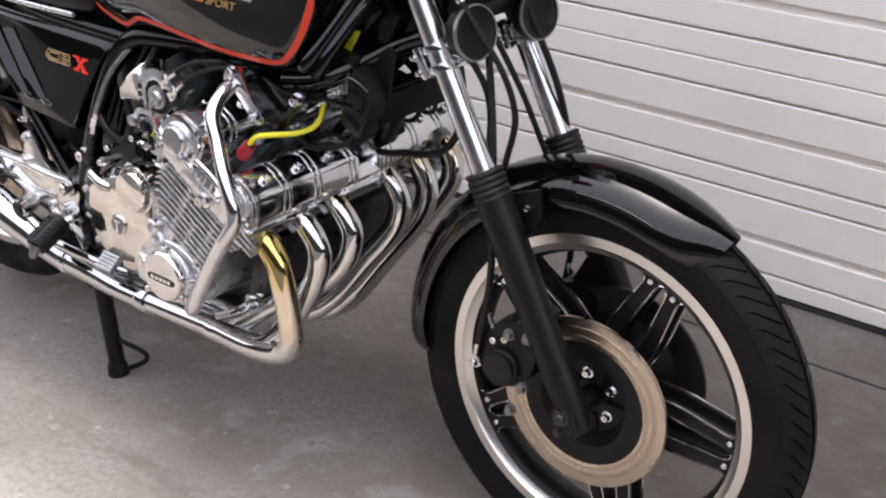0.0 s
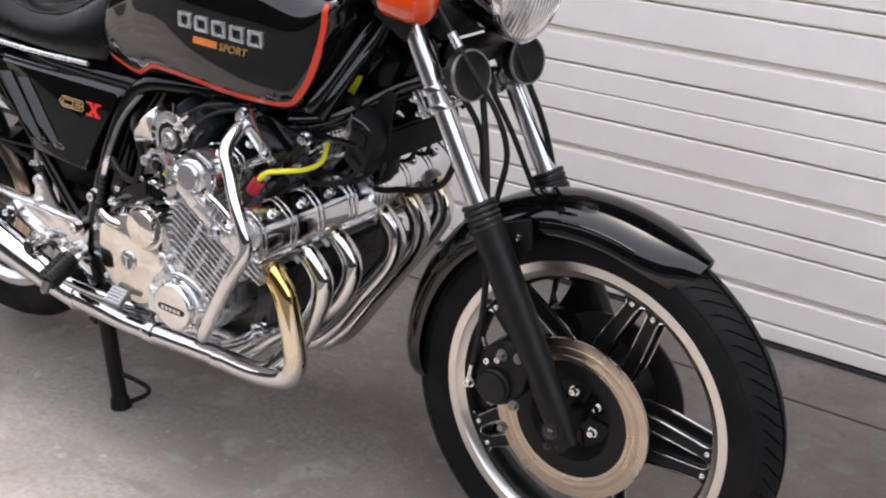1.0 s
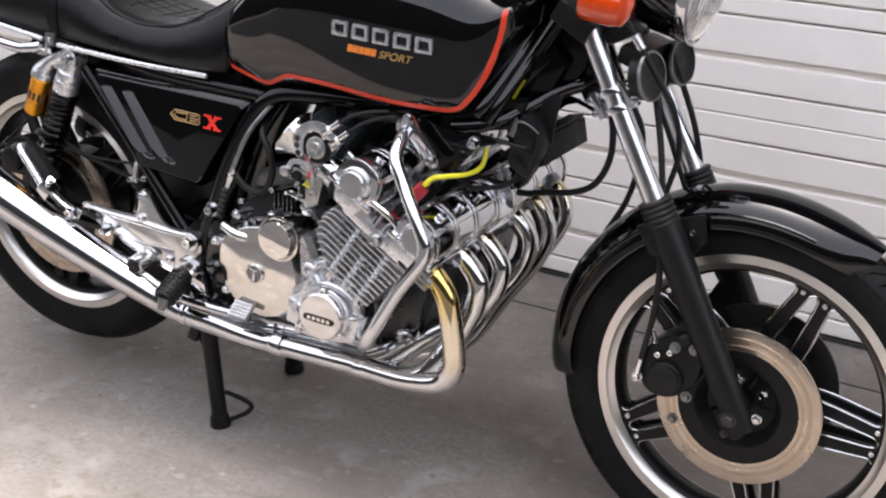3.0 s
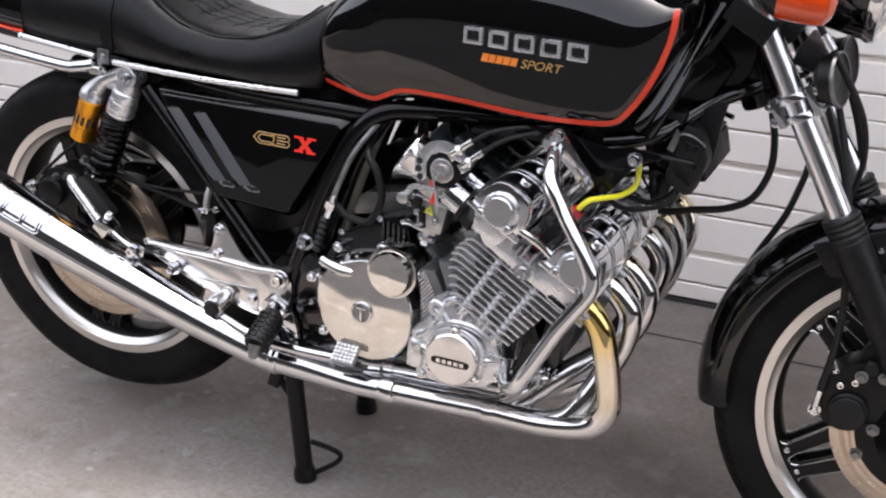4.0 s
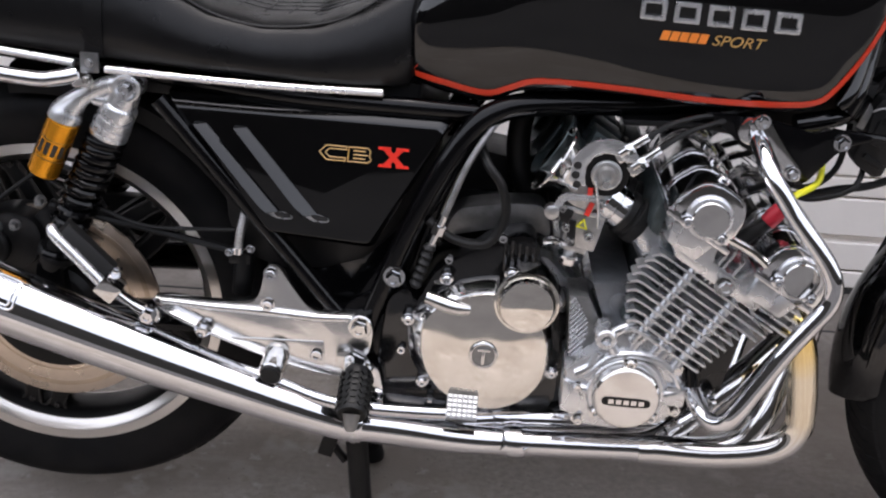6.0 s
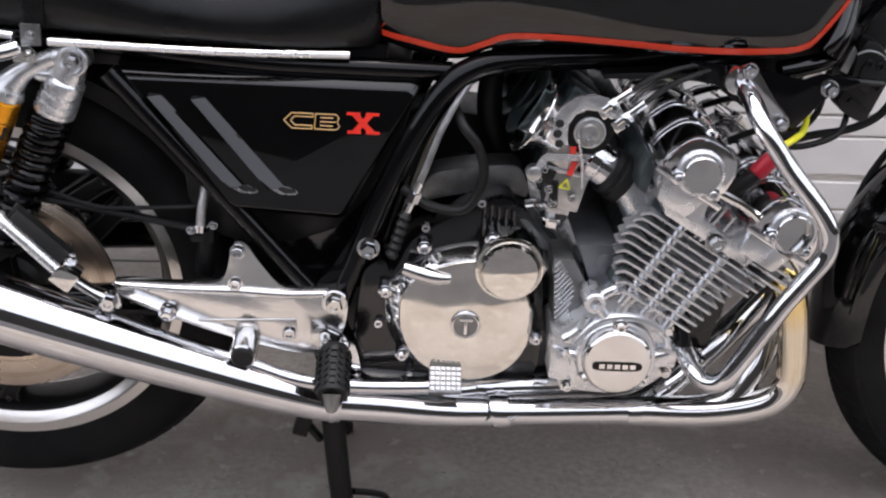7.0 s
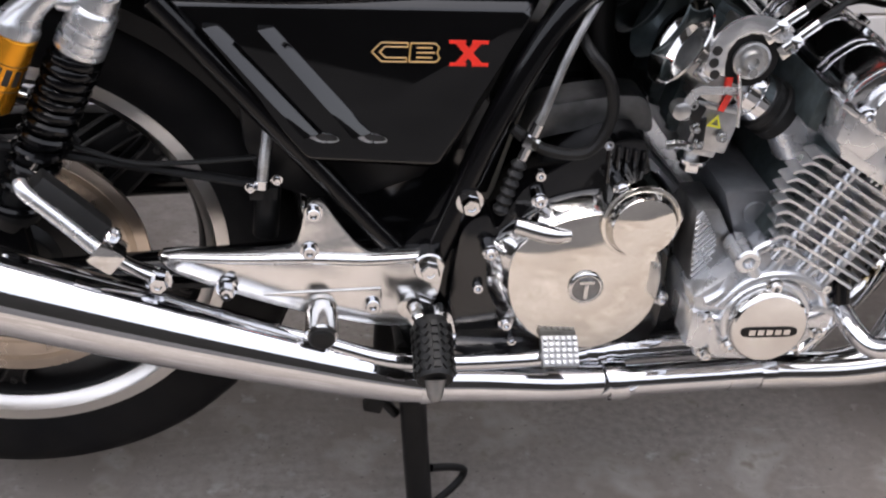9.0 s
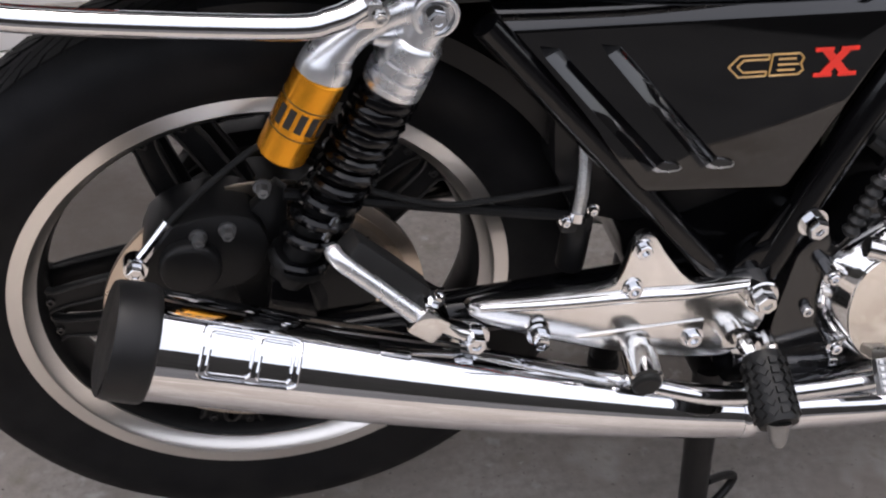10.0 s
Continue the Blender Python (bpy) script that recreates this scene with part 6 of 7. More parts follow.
shock(-1), shock(1)
for side in (-1, 1):
    f = (lambda g: g) if side < 0 else mirrored
    arm = bike_part("swinging_arm", f(tube([(-0.29, -0.105, 0.37), (-0.45, -0.11, 0.362), (-0.70, -0.112, 0.345), (-0.80, -0.112, 0.335)], [0.026, 0.024, 0.022, 0.022], 16)), BLACK_FRAME, None, "black swinging arm")
    bike_part("axle_adjuster", f(join(block((-0.77, -0.118, 0.333), (0.10, 0.02, 0.05)), hexbolt((-0.758, -0.128, 0.325), 0.014, 0.016))), ALLOY_DULL, arm, "axle end with adjuster", bevel=0.003)
    bike_part("shock_mount", f(prism([(-0.71, 0.35), (-0.765, 0.35), (-0.755, 0.42), (-0.722, 0.42)], -0.122, -0.095)), BLACK_FRAME, arm, bevel=0.004)
    HANG = [(-0.578, 0.404), (-0.50, 0.404), (-0.455, 0.407), (-0.438, 0.418), (-0.430, 0.455), (-0.421, 0.466), (-0.410, 0.462), (-0.395, 0.440), (-0.368, 0.408), (-0.340, 0.401), (-0.300, 0.404), (-0.285, 0.400), (-0.278, 0.375), (-0.285, 0.335), (-0.300, 0.312), (-0.335, 0.306), (-0.40, 0.318), (-0.48, 0.342), (-0.565, 0.378)]
    hang = bike_part("footrest_hanger", f(prism(smooth2(HANG, 3), -0.158, -0.146)), ALLOY_BRUSHED, None, "polished alloy footrest hanger", bevel=0.0025)
    bike_part("hanger_edge", f(tube([(-0.570, -0.159, 0.398), (-0.50, -0.160, 0.396), (-0.42, -0.160, 0.396), (-0.36, -0.160, 0.394), (-0.305, -0.160, 0.397)], [0.004, 0.0055, 0.0065, 0.0065, 0.005], 12)), ALLOY_BRUSHED, hang, "rounded raised edge")
    bike_part("hanger_plate", f(prism([(-0.475, 0.352), (-0.345, 0.358), (-0.342, 0.318), (-0.40, 0.324), (-0.47, 0.345)], -0.1605, -0.157)), ALLOY_BRUSHED, hang, "raised flat pad", bevel=0.0015)
    for x, w, r in ((-0.4215, 0.452, 0.0075), (-0.4245, 0.406, 0.0075), (-0.354, 0.337, 0.0085)):
        bike_part("hanger_screw", f(join(lathe([(0, r * 1.35), (0.003, r * 1.35)], (x, -0.158, w), n=20), capbolt((x, -0.161, w), r, 0.006))), CHROME, hang, "socket screw")
    bike_part("pivot_bolt", f(join(lathe([(-0.02, 0.017), (0.01, 0.017), (0.012, 0.015)], (-0.296, -0.158, 0.389), n=28), hexbolt((-0.296, -0.168, 0.389), 0.0115, 0.012))), ALLOY_POLISHED, hang, "swinging arm pivot bolt")
    bike_part("link_bolt", f(hexbolt((-0.512, -0.160, 0.362), 0.0085, 0.014)), CHROME, hang)
    peg = bike_part("footpeg", f(tube([(-0.293, -0.190, 0.3315), (-0.293, -0.195, 0.329), (-0.2935, -0.247, 0.3015), (-0.2935, -0.250, 0.300)], [0.0165, 0.0200, 0.0208, 0.0175], 20, 2)), RUBBER_SOFT, hang, "black rubber footpeg")
    pads = []
    for q in range(6):
        for an in range(0, 360, 30):
            c_ = Vector((-0.293, -0.200, 0.3265)) + Vector((-0.0005, -0.0435, -0.023)) * (q / 5)
            n_ = Vector((math.cos(radians(an)), 0, 0)) + Vector((0, -0.467, 0.884)) * math.sin(radians(an))
            pads.append(moved(block((0, 0, 0), (0.0072, 0.0064, 0.005)), Matrix.Translation(c_ + n_ * 0.0203) @ n_.to_track_quat("Z", "Y").to_matrix().to_4x4()))
    bike_part("peg_rib", f(join(*pads)), RUBBER_SOFT, peg, "blocked rubber grip")
    bike_part("peg_bracket", f(prism(smooth2([(-0.326, 0.340), (-0.316, 0.349), (-0.298, 0.346), (-0.272, 0.332), (-0.265, 0.322), (-0.258, 0.290), (-0.262, 0.272), (-0.270, 0.280), (-0.284, 0.300), (-0.305, 0.308), (-0.315, 0.322)], 3), -0.170, -0.159)), CHROME, hang, "bright stepped peg bracket", bevel=0.002)
    bike_part("peg_tip", f(tube([(-0.2935, -0.249, 0.2995), (-0.2935, -0.253, 0.292), (-0.2935, -0.257, 0.283), (-0.2935, -0.258, 0.279)], [0.0125, 0.0100, 0.0085, 0.006], 12, 2)), ALLOY_DULL, peg, "bare metal peg end")
    bike_part("peg_clevis", f(join(tube([(-0.308, -0.165, 0.340), (-0.306, -0.180, 0.336), (-0.302, -0.196, 0.330)], [0.007, 0.008, 0.006], 10), tube([(-0.280, -0.165, 0.335), (-0.281, -0.180, 0.334), (-0.284, -0.196, 0.328)], [0.007, 0.008, 0.006], 10), lathe([(0, 0.014), (0.012, 0.014), (0.013, 0.009)], (-0.313, -0.158, 0.338), n=20))), ALLOY_POLISHED, peg, "polished peg clevis")
    stub = bike_part("pivot_stub", f(join(lathe([(0, 0.015), (0.015, 0.015), (0.017, 0.018), (0.046, 0.018), (0.048, 0.016)], (-0.409, -0.152, 0.331), (-0.05, -0.93, -0.2), 24))), ALLOY_POLISHED, hang, "polished pivot stub")
    bike_part("stub_plug", f(lathe([(0.047, 0.0145), (0.052, 0.0145), (0.054, 0.012)], (-0.409, -0.152, 0.331), (-0.05, -0.93, -0.2), 24)), RUBBER_SOFT, hang, "black rubber plug")
    # folded passenger peg on its stay
    stay = bike_part("passenger_stay", f(tube([(-0.575, -0.172, 0.380), (-0.585, -0.182, 0.391), (-0.605, -0.188, 0.405), (-0.628, -0.194, 0.425)], [0.012, 0.012, 0.010, 0.011], 12, flat=0.7)), ALLOY_POLISHED, None, "polished passenger peg stay")
    bike_part("stay_bolt", f(hexbolt((-0.581, -0.184, 0.388), 0.0105, 0.012)), CHROME, stay)
    bike_part("peg_socket", f(block((-0.629, -0.199, 0.430), (0.030, 0.032, 0.028), (0, 38, 0))), ALLOY_POLISHED, stay, "square peg socket", bevel=0.004)
    bike_part("socket_bolt", f(join(hexbolt((-0.622, -0.199, 0.448), 0.006, 0.008, (0.3, -0.4, 0.85)))), CHROME, stay)
    bike_part("peg_bar", f(tube([(-0.632, -0.206, 0.431), (-0.665, -0.202, 0.462), (-0.702, -0.196, 0.495), (-0.709, -0.186, 0.502)], [0.008, 0.0075, 0.0075, 0.007], 12)), ALLOY_CAST, stay, "bare alloy peg bar")
    bike_part("peg_rubber", f(loft([[(x + ox, y, w + oz) for ox, y, oz in ((0.0, -0.199, -0.006), (0.016, -0.188, 0.012), (0.012, -0.165, 0.012), (-0.008, -0.172, -0.006))] for x, w in ((-0.638, 0.437), (-0.668, 0.466), (-0.702, 0.497))])), RUBBER_SOFT, stay, "black peg rubber", bevel=0.003)
# rear caliper, hoses and rods
cal = bike_part("rear_caliper", join(prism(smooth2([(-0.862, 0.40), (-0.858, 0.455), (-0.815, 0.478), (-0.77, 0.475), (-0.755, 0.44), (-0.78, 0.40)], 3), -0.098, -0.035), lathe([(0, 0.028), (0.012, 0.028), (0.016, 0.024)], (-0.825, -0.096, 0.43), n=28), prism([(-0.80, 0.44), (-0.745, 0.50), (-0.735, 0.49), (-0.74, 0.36), (-0.78, 0.36)], -0.085, -0.07)), BLACK_SATIN, None, "black rear brake caliper", bevel=0.004)
for p in ((-0.8165, 0.459), (-0.7907, 0.465), (-0.7577, 0.500)):
    bike_part("caliper_bolt", hexbolt((p[0], -0.098 if p[0] < -0.76 else -0.086, p[1]), 0.0060, 0.010), ALLOY_DULL, cal, "dull hexagon bolt")
bike_part("hose_union", join(lathe([(0, 0.011), (0.014, 0.011)], (-0.873, -0.09, 0.432), n=18), hexbolt((-0.873, -0.104, 0.432), 0.008, 0.007), tube([(-0.868, -0.098, 0.438), (-0.853, -0.095, 0.456), (-0.84, -0.092, 0.472)], 0.006, 10)), CHROME, cal, "chrome hose union")
bike_part("brake_hose", tube([(-0.84, -0.092, 0.472), (-0.80, -0.088, 0.51), (-0.75, -0.085, 0.545), (-0.70, -0.085, 0.535), (-0.66, -0.105, 0.505)], 0.0032, 8), RUBBER_SOFT, cal, "black brake hose")
bike_part("brake_line", tube([(-0.665, -0.112, 0.505), (-0.61, -0.118, 0.490), (-0.56, -0.118, 0.489), (-0.48, -0.112, 0.493)], 0.003, 8), RUBBER_SOFT, cal, "black brake line")
bike_part("torque_rod", tube([(-0.74, -0.10, 0.50), (-0.60, -0.112, 0.482), (-0.475, -0.115, 0.462)], 0.0055, 8), BLACK_SATIN, cal, "thin black rod")
master = bike_part("master_cylinder", join(tube([(-0.470, -0.105, 0.395), (-0.467, -0.105, 0.455)], 0.014, 16), block((-0.472, -0.108, 0.452), (0.03, 0.02, 0.016))), BLACK_SATIN, None, "black rear master cylinder", bevel=0.002)
bike_part("braided_hose", tube([(-0.474, -0.118, 0.460), (-0.472, -0.118, 0.49), (-0.468, -0.10, 0.525), (-0.47, -0.08, 0.57)], 0.0062, 10), FILTER_BRAID, master, "braided steel hose")
bike_part("hose_clip", join(lathe([(-0.005, 0.009), (0.005, 0.009)], (-0.474, -0.118, 0.466), (0.05, 0, 1), 14), hexbolt((-0.486, -0.12, 0.462), 0.0045, 0.006), hexbolt((-0.458, -0.112, 0.467), 0.0045, 0.006)), CHROME, master, "chrome hose clip")

# centre stand: near leg with a curved tang, far leg splayed
stand = bike_part("centre_stand", tube([(-0.305, -0.12, 0.245), (-0.305, 0.14, 0.245)], 0.014, 14), BLACK_SATIN, None, "black centre stand")
bike_part("stand_leg", tube([(-0.302, -0.115, 0.25), (-0.288, -0.110, 0.12), (-0.272, -0.104, -0.012)], 0.0165, 16, 3), BLACK_SATIN, stand, "black stand leg")
bike_part("stand_leg", tube([(-0.302, 0.135, 0.25), (-0.296, 0.16, 0.10), (-0.290, 0.185, -0.012)], 0.0165, 16, 3), BLACK_SATIN, stand, "black stand leg")
for p in ((-0.270, -0.104), (-0.288, 0.187)):
    bike_part("stand_foot", tube([(p[0] - 0.004, p[1], -0.006), (p[0] - 0.001, p[1], -0.0235), (p[0], p[1], -0.031)], [0.019, 0.022, 0.021], 18, 2), BLACK_SATIN, stand, "rounded stand foot")
bike_part("stand_tang", tube([(-0.262, -0.103, 0.050), (-0.232, -0.086, 0.036), (-0.213, -0.077, 0.022), (-0.222, -0.082, 0.004), (-0.258, -0.1, -0.018)], 0.0052, 10, 4), BLACK_SATIN, stand, "bent tang")
bike_part("stand_spring", join(block((-0.335, -0.10, 0.17), (0.022, 0.02, 0.05), (0, 15, 0)), tube([(-0.33, -0.1, 0.16), (-0.31, -0.1, 0.135)], 0.007, 8)), BLACK_SATIN, stand, "spring lug", bevel=0.003)

# brake pedal
pedal = bike_part("brake_pedal", tube([(-0.565, -0.178, 0.352), (-0.50, -0.182, 0.330), (-0.41, -0.186, 0.305), (-0.34, -0.190, 0.284), (-0.27, -0.190, 0.2775), (-0.175, -0.190, 0.280), (-0.150, -0.191, 0.286)], [0.006, 0.007, 0.009, 0.0095, 0.0095, 0.0095, 0.009], 14), CHROME, None, "chrome brake pedal")
pad = bike_part("pedal_pad", block((-0.1475, -0.203, 0.2985), (0.042, 0.036, 0.010), (42, 0, 0)), ALLOY_DULL, pedal, "ribbed pedal pad", bevel=0.002)
for i in range(6):
    for k in range(5):
        bike_part("pad_stud", moved(block((-0.0172 + 0.0069 * i, -0.0136 + 0.0068 * k, 0.0062), (0.0046, 0.0046, 0.0040)), pose(-0.1475, -0.203, 0.2985, 42, 0, 0)), CARB_ALLOY, pad, "raised worn stud", bevel=0.0008)

# ---- carburettors along the inlet side ----
def carb_pt(a, b, y):
    return Vector((-0.012, 0, 0.621)) + A * a + B * b + Vector((0, y, 0))


def carb_box(a0, a1, b0, b1, y0, y1):
    return prism([(carb_pt(a, b, 0).x, carb_pt(a, b, 0).z) for a, b in ((a0, b0), (a0, b1), (a1, b1), (a1, b0))], y0, y1)


for k in range(6):
    y = -0.172 + 0.069 * k
    # Carburettors behind the nearest take the alloy with shade in its colour.
    tone = CARB_ALLOY if k == 0 else CARB_SHADED
    bright = CHROME if k < 2 else CARB_SHADED
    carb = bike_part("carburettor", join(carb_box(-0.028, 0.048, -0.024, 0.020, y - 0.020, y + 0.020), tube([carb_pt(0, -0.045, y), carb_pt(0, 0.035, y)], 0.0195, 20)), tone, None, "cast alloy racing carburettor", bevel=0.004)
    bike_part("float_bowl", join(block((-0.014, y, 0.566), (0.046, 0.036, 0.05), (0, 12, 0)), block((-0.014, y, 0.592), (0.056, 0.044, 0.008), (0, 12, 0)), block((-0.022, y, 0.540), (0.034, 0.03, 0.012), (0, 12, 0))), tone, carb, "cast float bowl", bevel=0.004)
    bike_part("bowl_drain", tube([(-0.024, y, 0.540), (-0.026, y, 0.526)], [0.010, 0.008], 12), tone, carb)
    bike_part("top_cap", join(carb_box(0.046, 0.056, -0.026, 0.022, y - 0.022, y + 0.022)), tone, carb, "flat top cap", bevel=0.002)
    bike_part("bell_mouth", lathe([(0.016, 0.024), (0.034, 0.026), (0.048, 0.033), (0.058, 0.044), (0.0595, 0.0475), (0.0575, 0.048), (0.046, 0.036), (0.032, 0.0285), (0.016, 0.027)], carb_pt(0.004, 0, y), -B, 32, True), ALLOY_POLISHED if k == 0 else CARB_SHADED, carb, "flared bell mouth")
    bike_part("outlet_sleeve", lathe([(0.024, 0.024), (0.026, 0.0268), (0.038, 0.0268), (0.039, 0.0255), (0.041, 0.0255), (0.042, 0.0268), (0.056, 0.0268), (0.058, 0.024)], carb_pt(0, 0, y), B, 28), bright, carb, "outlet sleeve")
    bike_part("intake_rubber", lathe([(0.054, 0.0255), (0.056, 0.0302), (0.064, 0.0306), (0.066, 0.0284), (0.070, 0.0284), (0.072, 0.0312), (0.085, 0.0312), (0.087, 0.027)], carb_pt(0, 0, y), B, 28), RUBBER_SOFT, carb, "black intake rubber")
    bike_part("inlet_stub", tube([carb_pt(0, 0.082, y), carb_pt(-0.004, 0.10, y), carb_pt(-0.012, 0.125, y)], [0.0235, 0.0255, 0.030], 18), ALLOY_CAST if k < 2 else CARB_SHADED, head, "cast inlet stub")
bike_part("throttle_shaft", tube([carb_pt(0.024, 0.005, -0.215), carb_pt(0.024, 0.005, 0.2)], 0.005, 10), ALLOY_POLISHED, None, "steel throttle shaft")
# throttle quadrant on the right-hand carburettor
PC = (0.005, 0.648)
quad = bike_part("throttle_quadrant", prism([(PC[0] + r * math.cos(radians(a)), PC[1] + r * math.sin(radians(a))) for a, r in [(q, 0.047) for q in range(195, 24, -10)] + [(24, 0.047), (40, 0.030), (70, 0.029), (100, 0.029), (130, 0.029), (160, 0.028), (190, 0.027), (215, 0.030)]], -0.2035, -0.199), ALLOY_CAST, None, "drilled throttle quadrant with cable stops", bevel=0.0008)
for a in (165, 184, 203):
    bike_part("quadrant_hole", lathe([(0, 0.0052), (0.0008, 0.0052)], (PC[0] + 0.039 * math.cos(radians(a)), -0.2034, PC[1] + 0.039 * math.sin(radians(a))), n=16), INK, quad, "drilled hole")
bike_part("quadrant_well", lathe([(0, 0.029), (0.0006, 0.029)], (PC[0], -0.1985, PC[1]), n=32), BLACK_SATIN, quad, "dark well behind the pulley")
bike_part("pulley", lathe([(0, 0.0195), (0.004, 0.0195), (0.005, 0.017), (0.003, 0.015), (0.003, 0.0125), (0.006, 0.011), (0.009, 0.010), (0.0095, 0.006), (0.006, 0.005)], (PC[0], -0.200, PC[1]), n=32), CARB_ALLOY, quad, "grooved cable pulley")
for (xa, za), (xb, zb) in (((0.018, 0.676), (0.051, 0.702)), ((0.036, 0.660), (0.068, 0.688))):
    bike_part("cable_stop", join(tube([(xa, -0.2, za), (xb, -0.2, zb)], 0.0058, 10), tube([(xa + 0.008, -0.2, za + 0.006), (xa + 0.016, -0.2, za + 0.012)], 0.0085, 6), block((xa + 0.004, -0.198, za), (0.018, 0.01, 0.016), (0, -38, 0))), ALLOY_POLISHED, quad, "threaded cable stop", bevel=0.001)
bike_part("throttle_cable", tube([(0.050, -0.2, 0.701), (0.075, -0.195, 0.718), (0.108, -0.185, 0.728), (0.18, -0.15, 0.738), (0.30, -0.09, 0.79), (0.40, -0.1, 0.93)], 0.0036, 8), RUBBER_SOFT, quad, "black throttle cable")
bike_part("throttle_cable", tube([(0.067, -0.2, 0.687), (0.095, -0.195, 0.708), (0.13, -0.185, 0.722), (0.20, -0.14, 0.735), (0.31, -0.08, 0.79), (0.40, -0.09, 0.93)], 0.0036, 8), RUBBER_SOFT, quad, "black throttle cable")
bike_part("choke_lever", prism([(-0.060, 0.596), (-0.050, 0.614), (-0.042, 0.619), (-0.002, 0.619), (-0.002, 0.611), (-0.040, 0.610), (-0.052, 0.594)], -0.2015, -0.199), ALLOY_CAST, quad, "bent lever")
bike_part("lever_roller", lathe([(-0.006, 0.0095), (0.008, 0.0095), (0.010, 0.006)], (-0.058, -0.198, 0.593), n=18), CARB_ALLOY, quad, "lever roller")
bike_part("link_bar", tube([(-0.008, -0.207, 0.640), (-0.001, -0.207, 0.61), (0.003, -0.207, 0.578)], 0.003, 8, flat=0.6), ALLOY_CAST, quad, "thin link bar")
bike_part("red_tag", block((-0.012, -0.197, 0.623), (0.007, 0.006, 0.011)), DECAL_RED, quad, "red plastic tag", bevel=0.001)
bike_part("bowl_label", moved(prism([(-0.006, -0.012), (0.006, -0.012), (0.006, 0.012), (-0.006, 0.012)], -0.0005, 0.0005), pose(-0.010, -0.1945, 0.598, 0, 18, 0) @ Matrix.Diagonal((0.6, 1, 0.8, 1))), DECAL_RED, quad, "small red label")
bike_part("warning_triangle", moved(frame_prism([(-0.008, -0.006), (0.008, -0.006), (0, 0.008)], [(-0.0045, -0.004), (0.0045, -0.004), (0, 0.004)], -0.0005, 0.0005), pose(-0.016, -0.1945, 0.577, 0, 12, 0)), CABLE_YELLOW, quad, "yellow warning triangle")
for p in ((-0.044, 0.596), (-0.050, 0.584), (-0.036, 0.570), (-0.006, 0.560), (-0.030, 0.552), (0.004, 0.606)):
    bike_part("carb_screw", join(capbolt((p[0], -0.193, p[1]), 0.0042, 0.007), lathe([(0, 0.0062), (0.002, 0.0062)], (p[0], -0.193, p[1]), n=14)), ALLOY_POLISHED, quad, "small bright screw")
bike_part("bowl_nut", join(hexbolt((-0.024, -0.172, 0.527), 0.013, 0.012, (0, 0, -1)), tube([(-0.036, -0.19, 0.545), (-0.048, -0.195, 0.552), (-0.062, -0.19, 0.548)], 0.005, 8)), COVER_ALLOY, quad, "hexagon bowl nut and pipe stub")
bike_part("pivot_block", join(block((-0.042, -0.190, 0.588), (0.022, 0.014, 0.018), (0, 20, 0)), tube([(-0.03, -0.19, 0.58), (-0.028, -0.19, 0.545)], 0.006, 10)), BLACK_PLASTIC, quad, "black pivot block", bevel=0.002)

# ---- cables and hoses ----
bike_part("breather_hose", tube([(-0.160, -0.10, 0.66), (-0.145, -0.15, 0.634), (-0.123, -0.16, 0.607), (-0.115, -0.16, 0.565), (-0.135, -0.16, 0.525), (-0.18, -0.155, 0.525), (-0.215, -0.145, 0.545)], 0.0065, 10), RUBBER_SOFT, None, "black breather hose")
cable = bike_part("clutch_cable", tube([(-0.12, -0.12, 0.71), (-0.165, -0.155, 0.64), (-0.189, -0.17, 0.577), (-0.200, -0.17, 0.544), (-0.209, -0.17, 0.520)], 0.0045, 10), ALLOY_DULL, None, "grey sheathed clutch cable")
bike_part("cable_adjuster", join(tube([(-0.194, -0.17, 0.562), (-0.208, -0.17, 0.522)], 0.0058, 10), tube([(-0.199, -0.17, 0.548), (-0.203, -0.17, 0.536)], 0.009, 6)), CHROME, cable, "threaded cable adjuster")
bike_part("cable_bellows", join(*[tube([(-0.209 - 0.0028 * k, -0.17, 0.520 - 0.0105 * k), (-0.2104 - 0.0028 * k, -0.17, 0.515 - 0.0105 * k), (-0.2118 - 0.0028 * k, -0.17, 0.5095 - 0.0105 * k)], [0.005, 0.009, 0.005], 12, 2) for k in range(6)]), RUBBER_SOFT, cable, "black rubber bellows")
bike_part("drain_tube", tube([(-0.148, -0.075, 0.685), (-0.172, -0.078, 0.63), (-0.196, -0.080, 0.56), (-0.212, -0.080, 0.50), (-0.228, -0.08, 0.43)], 0.0118, 14), TUBE_BEIGE, None, "beige plastic overflow tube")
bike_part("loom_cable", tube([(0.300, 0.0, 0.580), (0.324, 0.0, 0.583), (0.354, 0.0, 0.592), (0.404, 0.0, 0.6036), (0.442, 0.0, 0.627), (0.4625, 0.0, 0.673), (0.463, 0.0, 0.7215), (0.451, 0.0, 0.775)], 0.0058, 10), RUBBER_SOFT, None, "black cable looping to the fork")
bike_part("loom_cable", tube([(0.47, -0.06, 0.84), (0.52, -0.02, 0.74), (0.50, 0.02, 0.62), (0.46, 0.03, 0.53), (0.44, 0.02, 0.48)], 0.0052, 10), RUBBER_SOFT, None, "black cable hanging behind the fork")
bike_part("speedometer_cable", tube([(0.50, -0.02, 0.86), (0.545, 0.03, 0.74), (0.58, 0.06, 0.64), (0.63, 0.09, 0.52), (0.74, 0.10, 0.36)], 0.0048, 10), RUBBER_SOFT, None, "black speedometer cable")
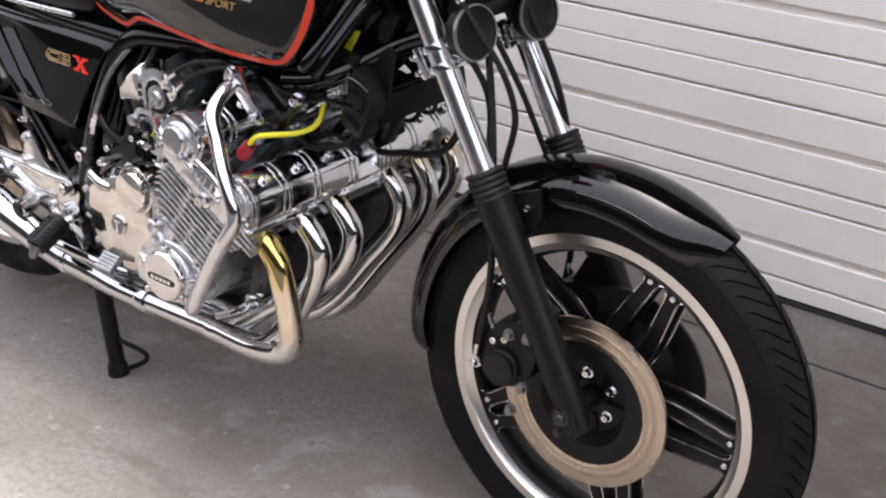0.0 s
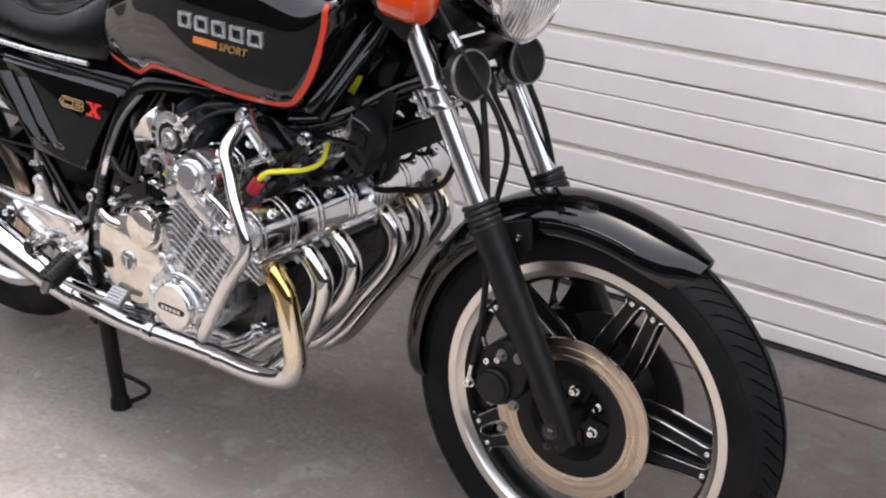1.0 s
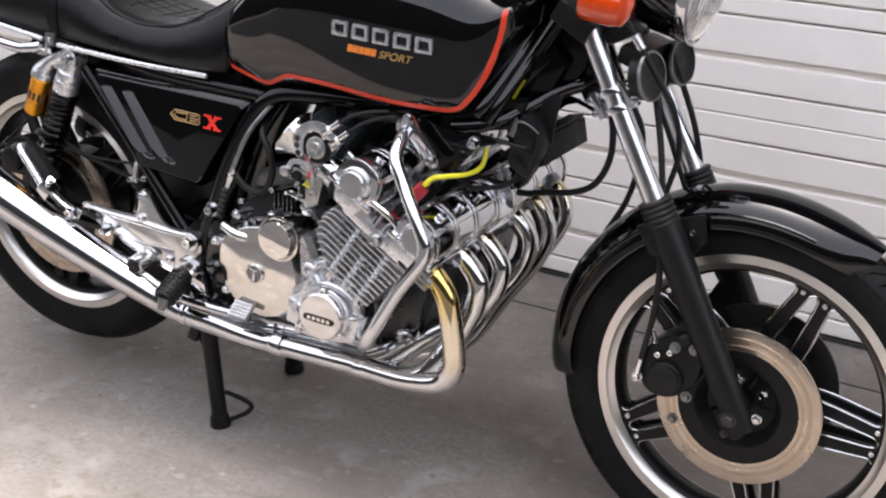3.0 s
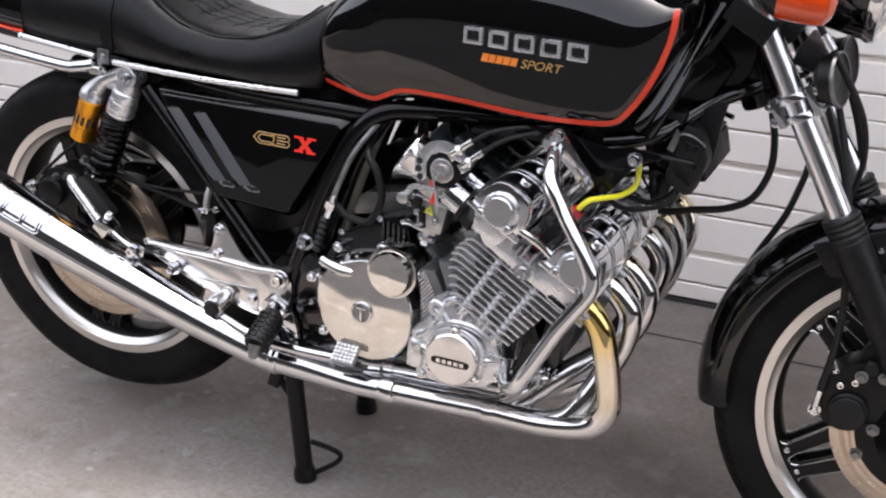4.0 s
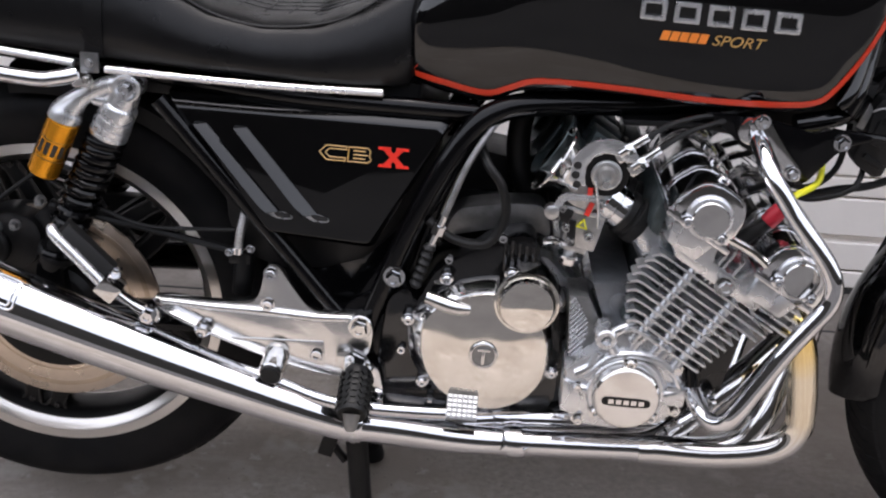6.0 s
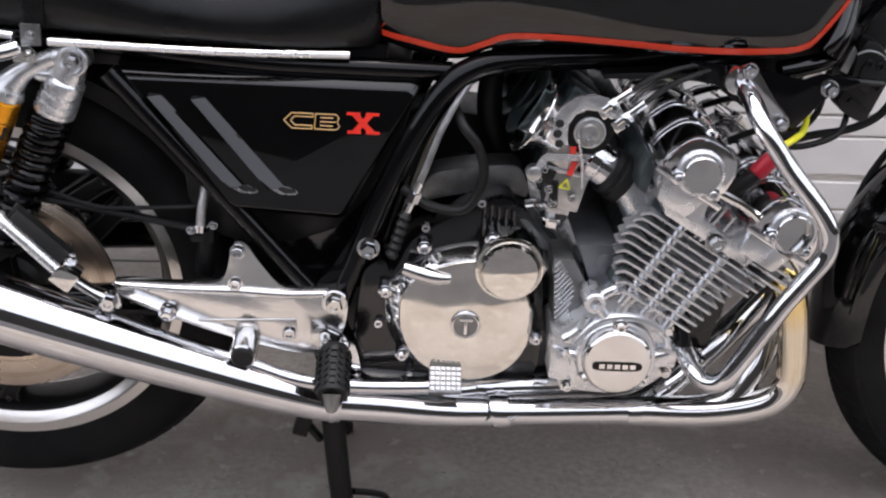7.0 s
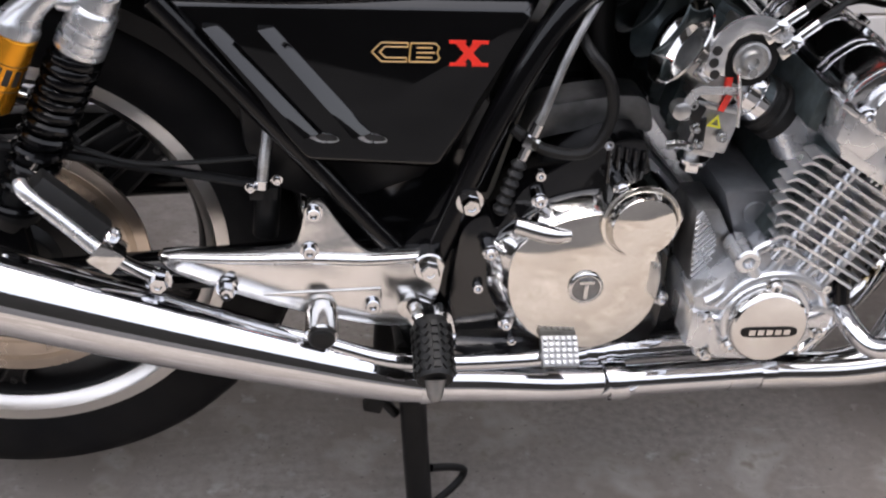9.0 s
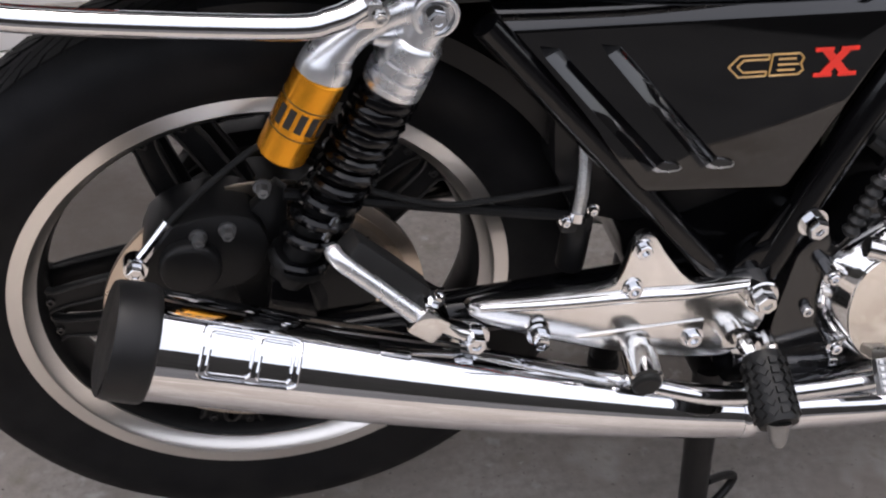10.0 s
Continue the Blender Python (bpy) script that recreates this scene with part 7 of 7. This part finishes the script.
bike_part("frame_sticker", moved(prism([(-0.02, -0.02), (0.0, -0.024), (0.022, 0.022), (0.004, 0.02)], -0.0004, 0.0004), pose(0.319, -0.0915, 0.789, 0, 0, 0) @ Matrix.Diagonal((0.75, 1, 0.75, 1))), CABLE_YELLOW, None, "torn yellow sticker")

# crash bar
bar = bike_part("crash_bar", tube([(0.178, -0.150, 0.716), (0.182, -0.190, 0.716), (0.186, -0.225, 0.708), (0.198, -0.262, 0.682), (0.225, -0.278, 0.646), (0.256, -0.296, 0.611), (0.276, -0.304, 0.583), (0.283, -0.306, 0.562), (0.280, -0.307, 0.541), (0.262, -0.308, 0.511), (0.238, -0.308, 0.471), (0.198, -0.308, 0.392), (0.184, -0.303, 0.368), (0.168, -0.290, 0.360), (0.156, -0.268, 0.366), (0.150, -0.235, 0.378)], 0.0118, 20, 8), CHROME, None, "chrome engine crash bar")
bike_part("bar_clamp", join(tube([(0.176, -0.168, 0.720), (0.176, -0.202, 0.720)], 0.0165, 20), prism(smooth2([(0.172, 0.733), (0.190, 0.741), (0.222, 0.702), (0.242, 0.680), (0.243, 0.666), (0.230, 0.664), (0.205, 0.688), (0.180, 0.715)], 3), -0.208, -0.199)), COVER_ALLOY, bar, "polished bar clamp and arm", bevel=0.002)
for p in ((0.233, -0.21, 0.674), (0.186, -0.207, 0.736)):
    bike_part("clamp_bolt", hexbolt(p, 0.007, 0.008), CHROME, bar)
bike_part("lower_stay", tube([(0.151, -0.240, 0.377), (0.147, -0.236, 0.40), (0.144, -0.232, 0.425)], 0.010, 14), BLACK_FRAME, bar, "black lower bracket")

# Filler sheet, added to keep the far cam covers dark.
bike_part("under_tank_filler", prism([(0.025, 0.697), (0.12, 0.702), (0.235, 0.690), (0.235, 0.698), (0.12, 0.711), (0.025, 0.705)], -0.142, 0.2), BLACK_PLASTIC, None, "black filler sheet added under the tank in place of dark hoses", bevel=0.003)
# finer pieces of the front calipers
for side in (-1, 1):
    y = side * 0.118
    cal = [o for o in bike.children if o.name.startswith("front_caliper")][0 if side < 0 else 1]
    bike_part("caliper_cap", lathe([(0, 0.026), (0.006, 0.026), (0.008, 0.023), (0.0085, 0)], (0.645, y + side * 0.004, 0.365), (0, side, 0), 28), BLACK_PLASTIC, cal, "round black piston cap")
    bike_part("bleed_nipple", join(tube([(0.618, y - side * 0.008, 0.425), (0.612, y - side * 0.006, 0.442)], [0.0048, 0.0036], 8), lathe([(0, 0.0065), (0.005, 0.0065)], (0.619, y - side * 0.008, 0.421), (-0.3, 0, 0.9), 6)), CHROME, cal, "chrome bleed nipple")
    bike_part("slide_boot", join(*[lathe([(0.004 * k, 0.009), (0.004 * k + 0.002, 0.0115), (0.004 * k + 0.004, 0.009)], (0.668, y - side * 0.012, 0.438), (0, side, 0), 16) for k in range(3)]), RUBBER_SOFT, cal, "ribbed rubber slide boot")
    bike_part("pad_pin", join(capbolt((0.628, y - side * 0.002, 0.405), 0.0055, 0.006, (0, side, 0)), capbolt((0.648, y - side * 0.002, 0.414), 0.0055, 0.006, (0, side, 0))), ALLOY_POLISHED, cal, "small steel pad pins")
    bike_part("hose_clip", tube([(0.610, y - side * 0.004, 0.50), (0.622, y - side * 0.008, 0.505)], 0.0045, 8), BLACK_SATIN, cal)

bike_part("seat_base", prism([(-0.63, 0.668), (-0.24, 0.668), (-0.24, 0.714), (-0.63, 0.716)], -0.088, 0.088), BLACK_PLASTIC, None, "black seat base", bevel=0.006)
for side in (-1, 1):
    bike_part("neck_tube", tube([(0.375, side * 0.030, 0.945), (0.349, side * 0.057, 0.882), (0.332, side * 0.100, 0.830), (0.313, side * 0.140, 0.772), (0.300, side * 0.150, 0.742)], 0.0130, 16), BLACK_GLOSS, None, "glossy black neck brace tube")

    bike_part("front_lip", tube([(0.338, side * 0.075, 0.893), (0.331, side * 0.090, 0.871), (0.316, side * 0.123, 0.822), (0.297, side * 0.158, 0.769), (0.286, side * 0.164, 0.752)], [0.010, 0.013, 0.0135, 0.012, 0.008], 16), BLACK_GLOSS, tank, "rolled glossy lip of the tank")
bike_part("coil_rail", join(block((0.374, 0.0, 0.690), (0.012, 0.19, 0.044), (0, -14, 0)), block((0.358, 0.0, 0.713), (0.030, 0.19, 0.006), (0, -14, 0))), RUBBER, None, "black cross rail that carries the coils", bevel=0.003)

# bracket and leads hanging over the far half of the exhaust cam box
bike_part("coil_bracket", join(prism(smooth2([(0.262, 0.70), (0.325, 0.70), (0.318, 0.64), (0.300, 0.585), (0.282, 0.585), (0.272, 0.64)], 3), 0.015, 0.05), block((0.30, 0.10, 0.665), (0.05, 0.16, 0.03), (0, 10, 0))), BLACK_FRAME, None, "black coil bracket above the cam box", bevel=0.004)
for k, y in enumerate((-0.06, 0.075, 0.13)):
    bike_part("ignition_lead", tube([(0.345, y * 0.6, 0.70), (0.335, y * 0.8, 0.64), (0.300, y, 0.612), (0.255, y * 1.05, 0.615), (0.215, y * 1.1, 0.60)], 0.0045, 8), RUBBER_SOFT, None, "black ignition lead")

bike_part("chain_guard", prism(smooth2([(-0.83, 0.39), (-0.80, 0.44), (-0.70, 0.452), (-0.40, 0.445), (-0.36, 0.42), (-0.40, 0.40), (-0.70, 0.40)], 3), 0.085, 0.11), BLACK_SATIN, None, "black chain guard", bevel=0.003)

# gusset plate at the neck that carries the sticker
for side in (-1, 1):
    bike_part("neck_gusset", prism([(0.245, 0.757), (0.315, 0.770), (0.375, 0.845), (0.350, 0.858), (0.30, 0.815)], side * 0.0905, side * 0.082), BLACK_GLOSS, None, "black neck gusset plate", bevel=0.002)
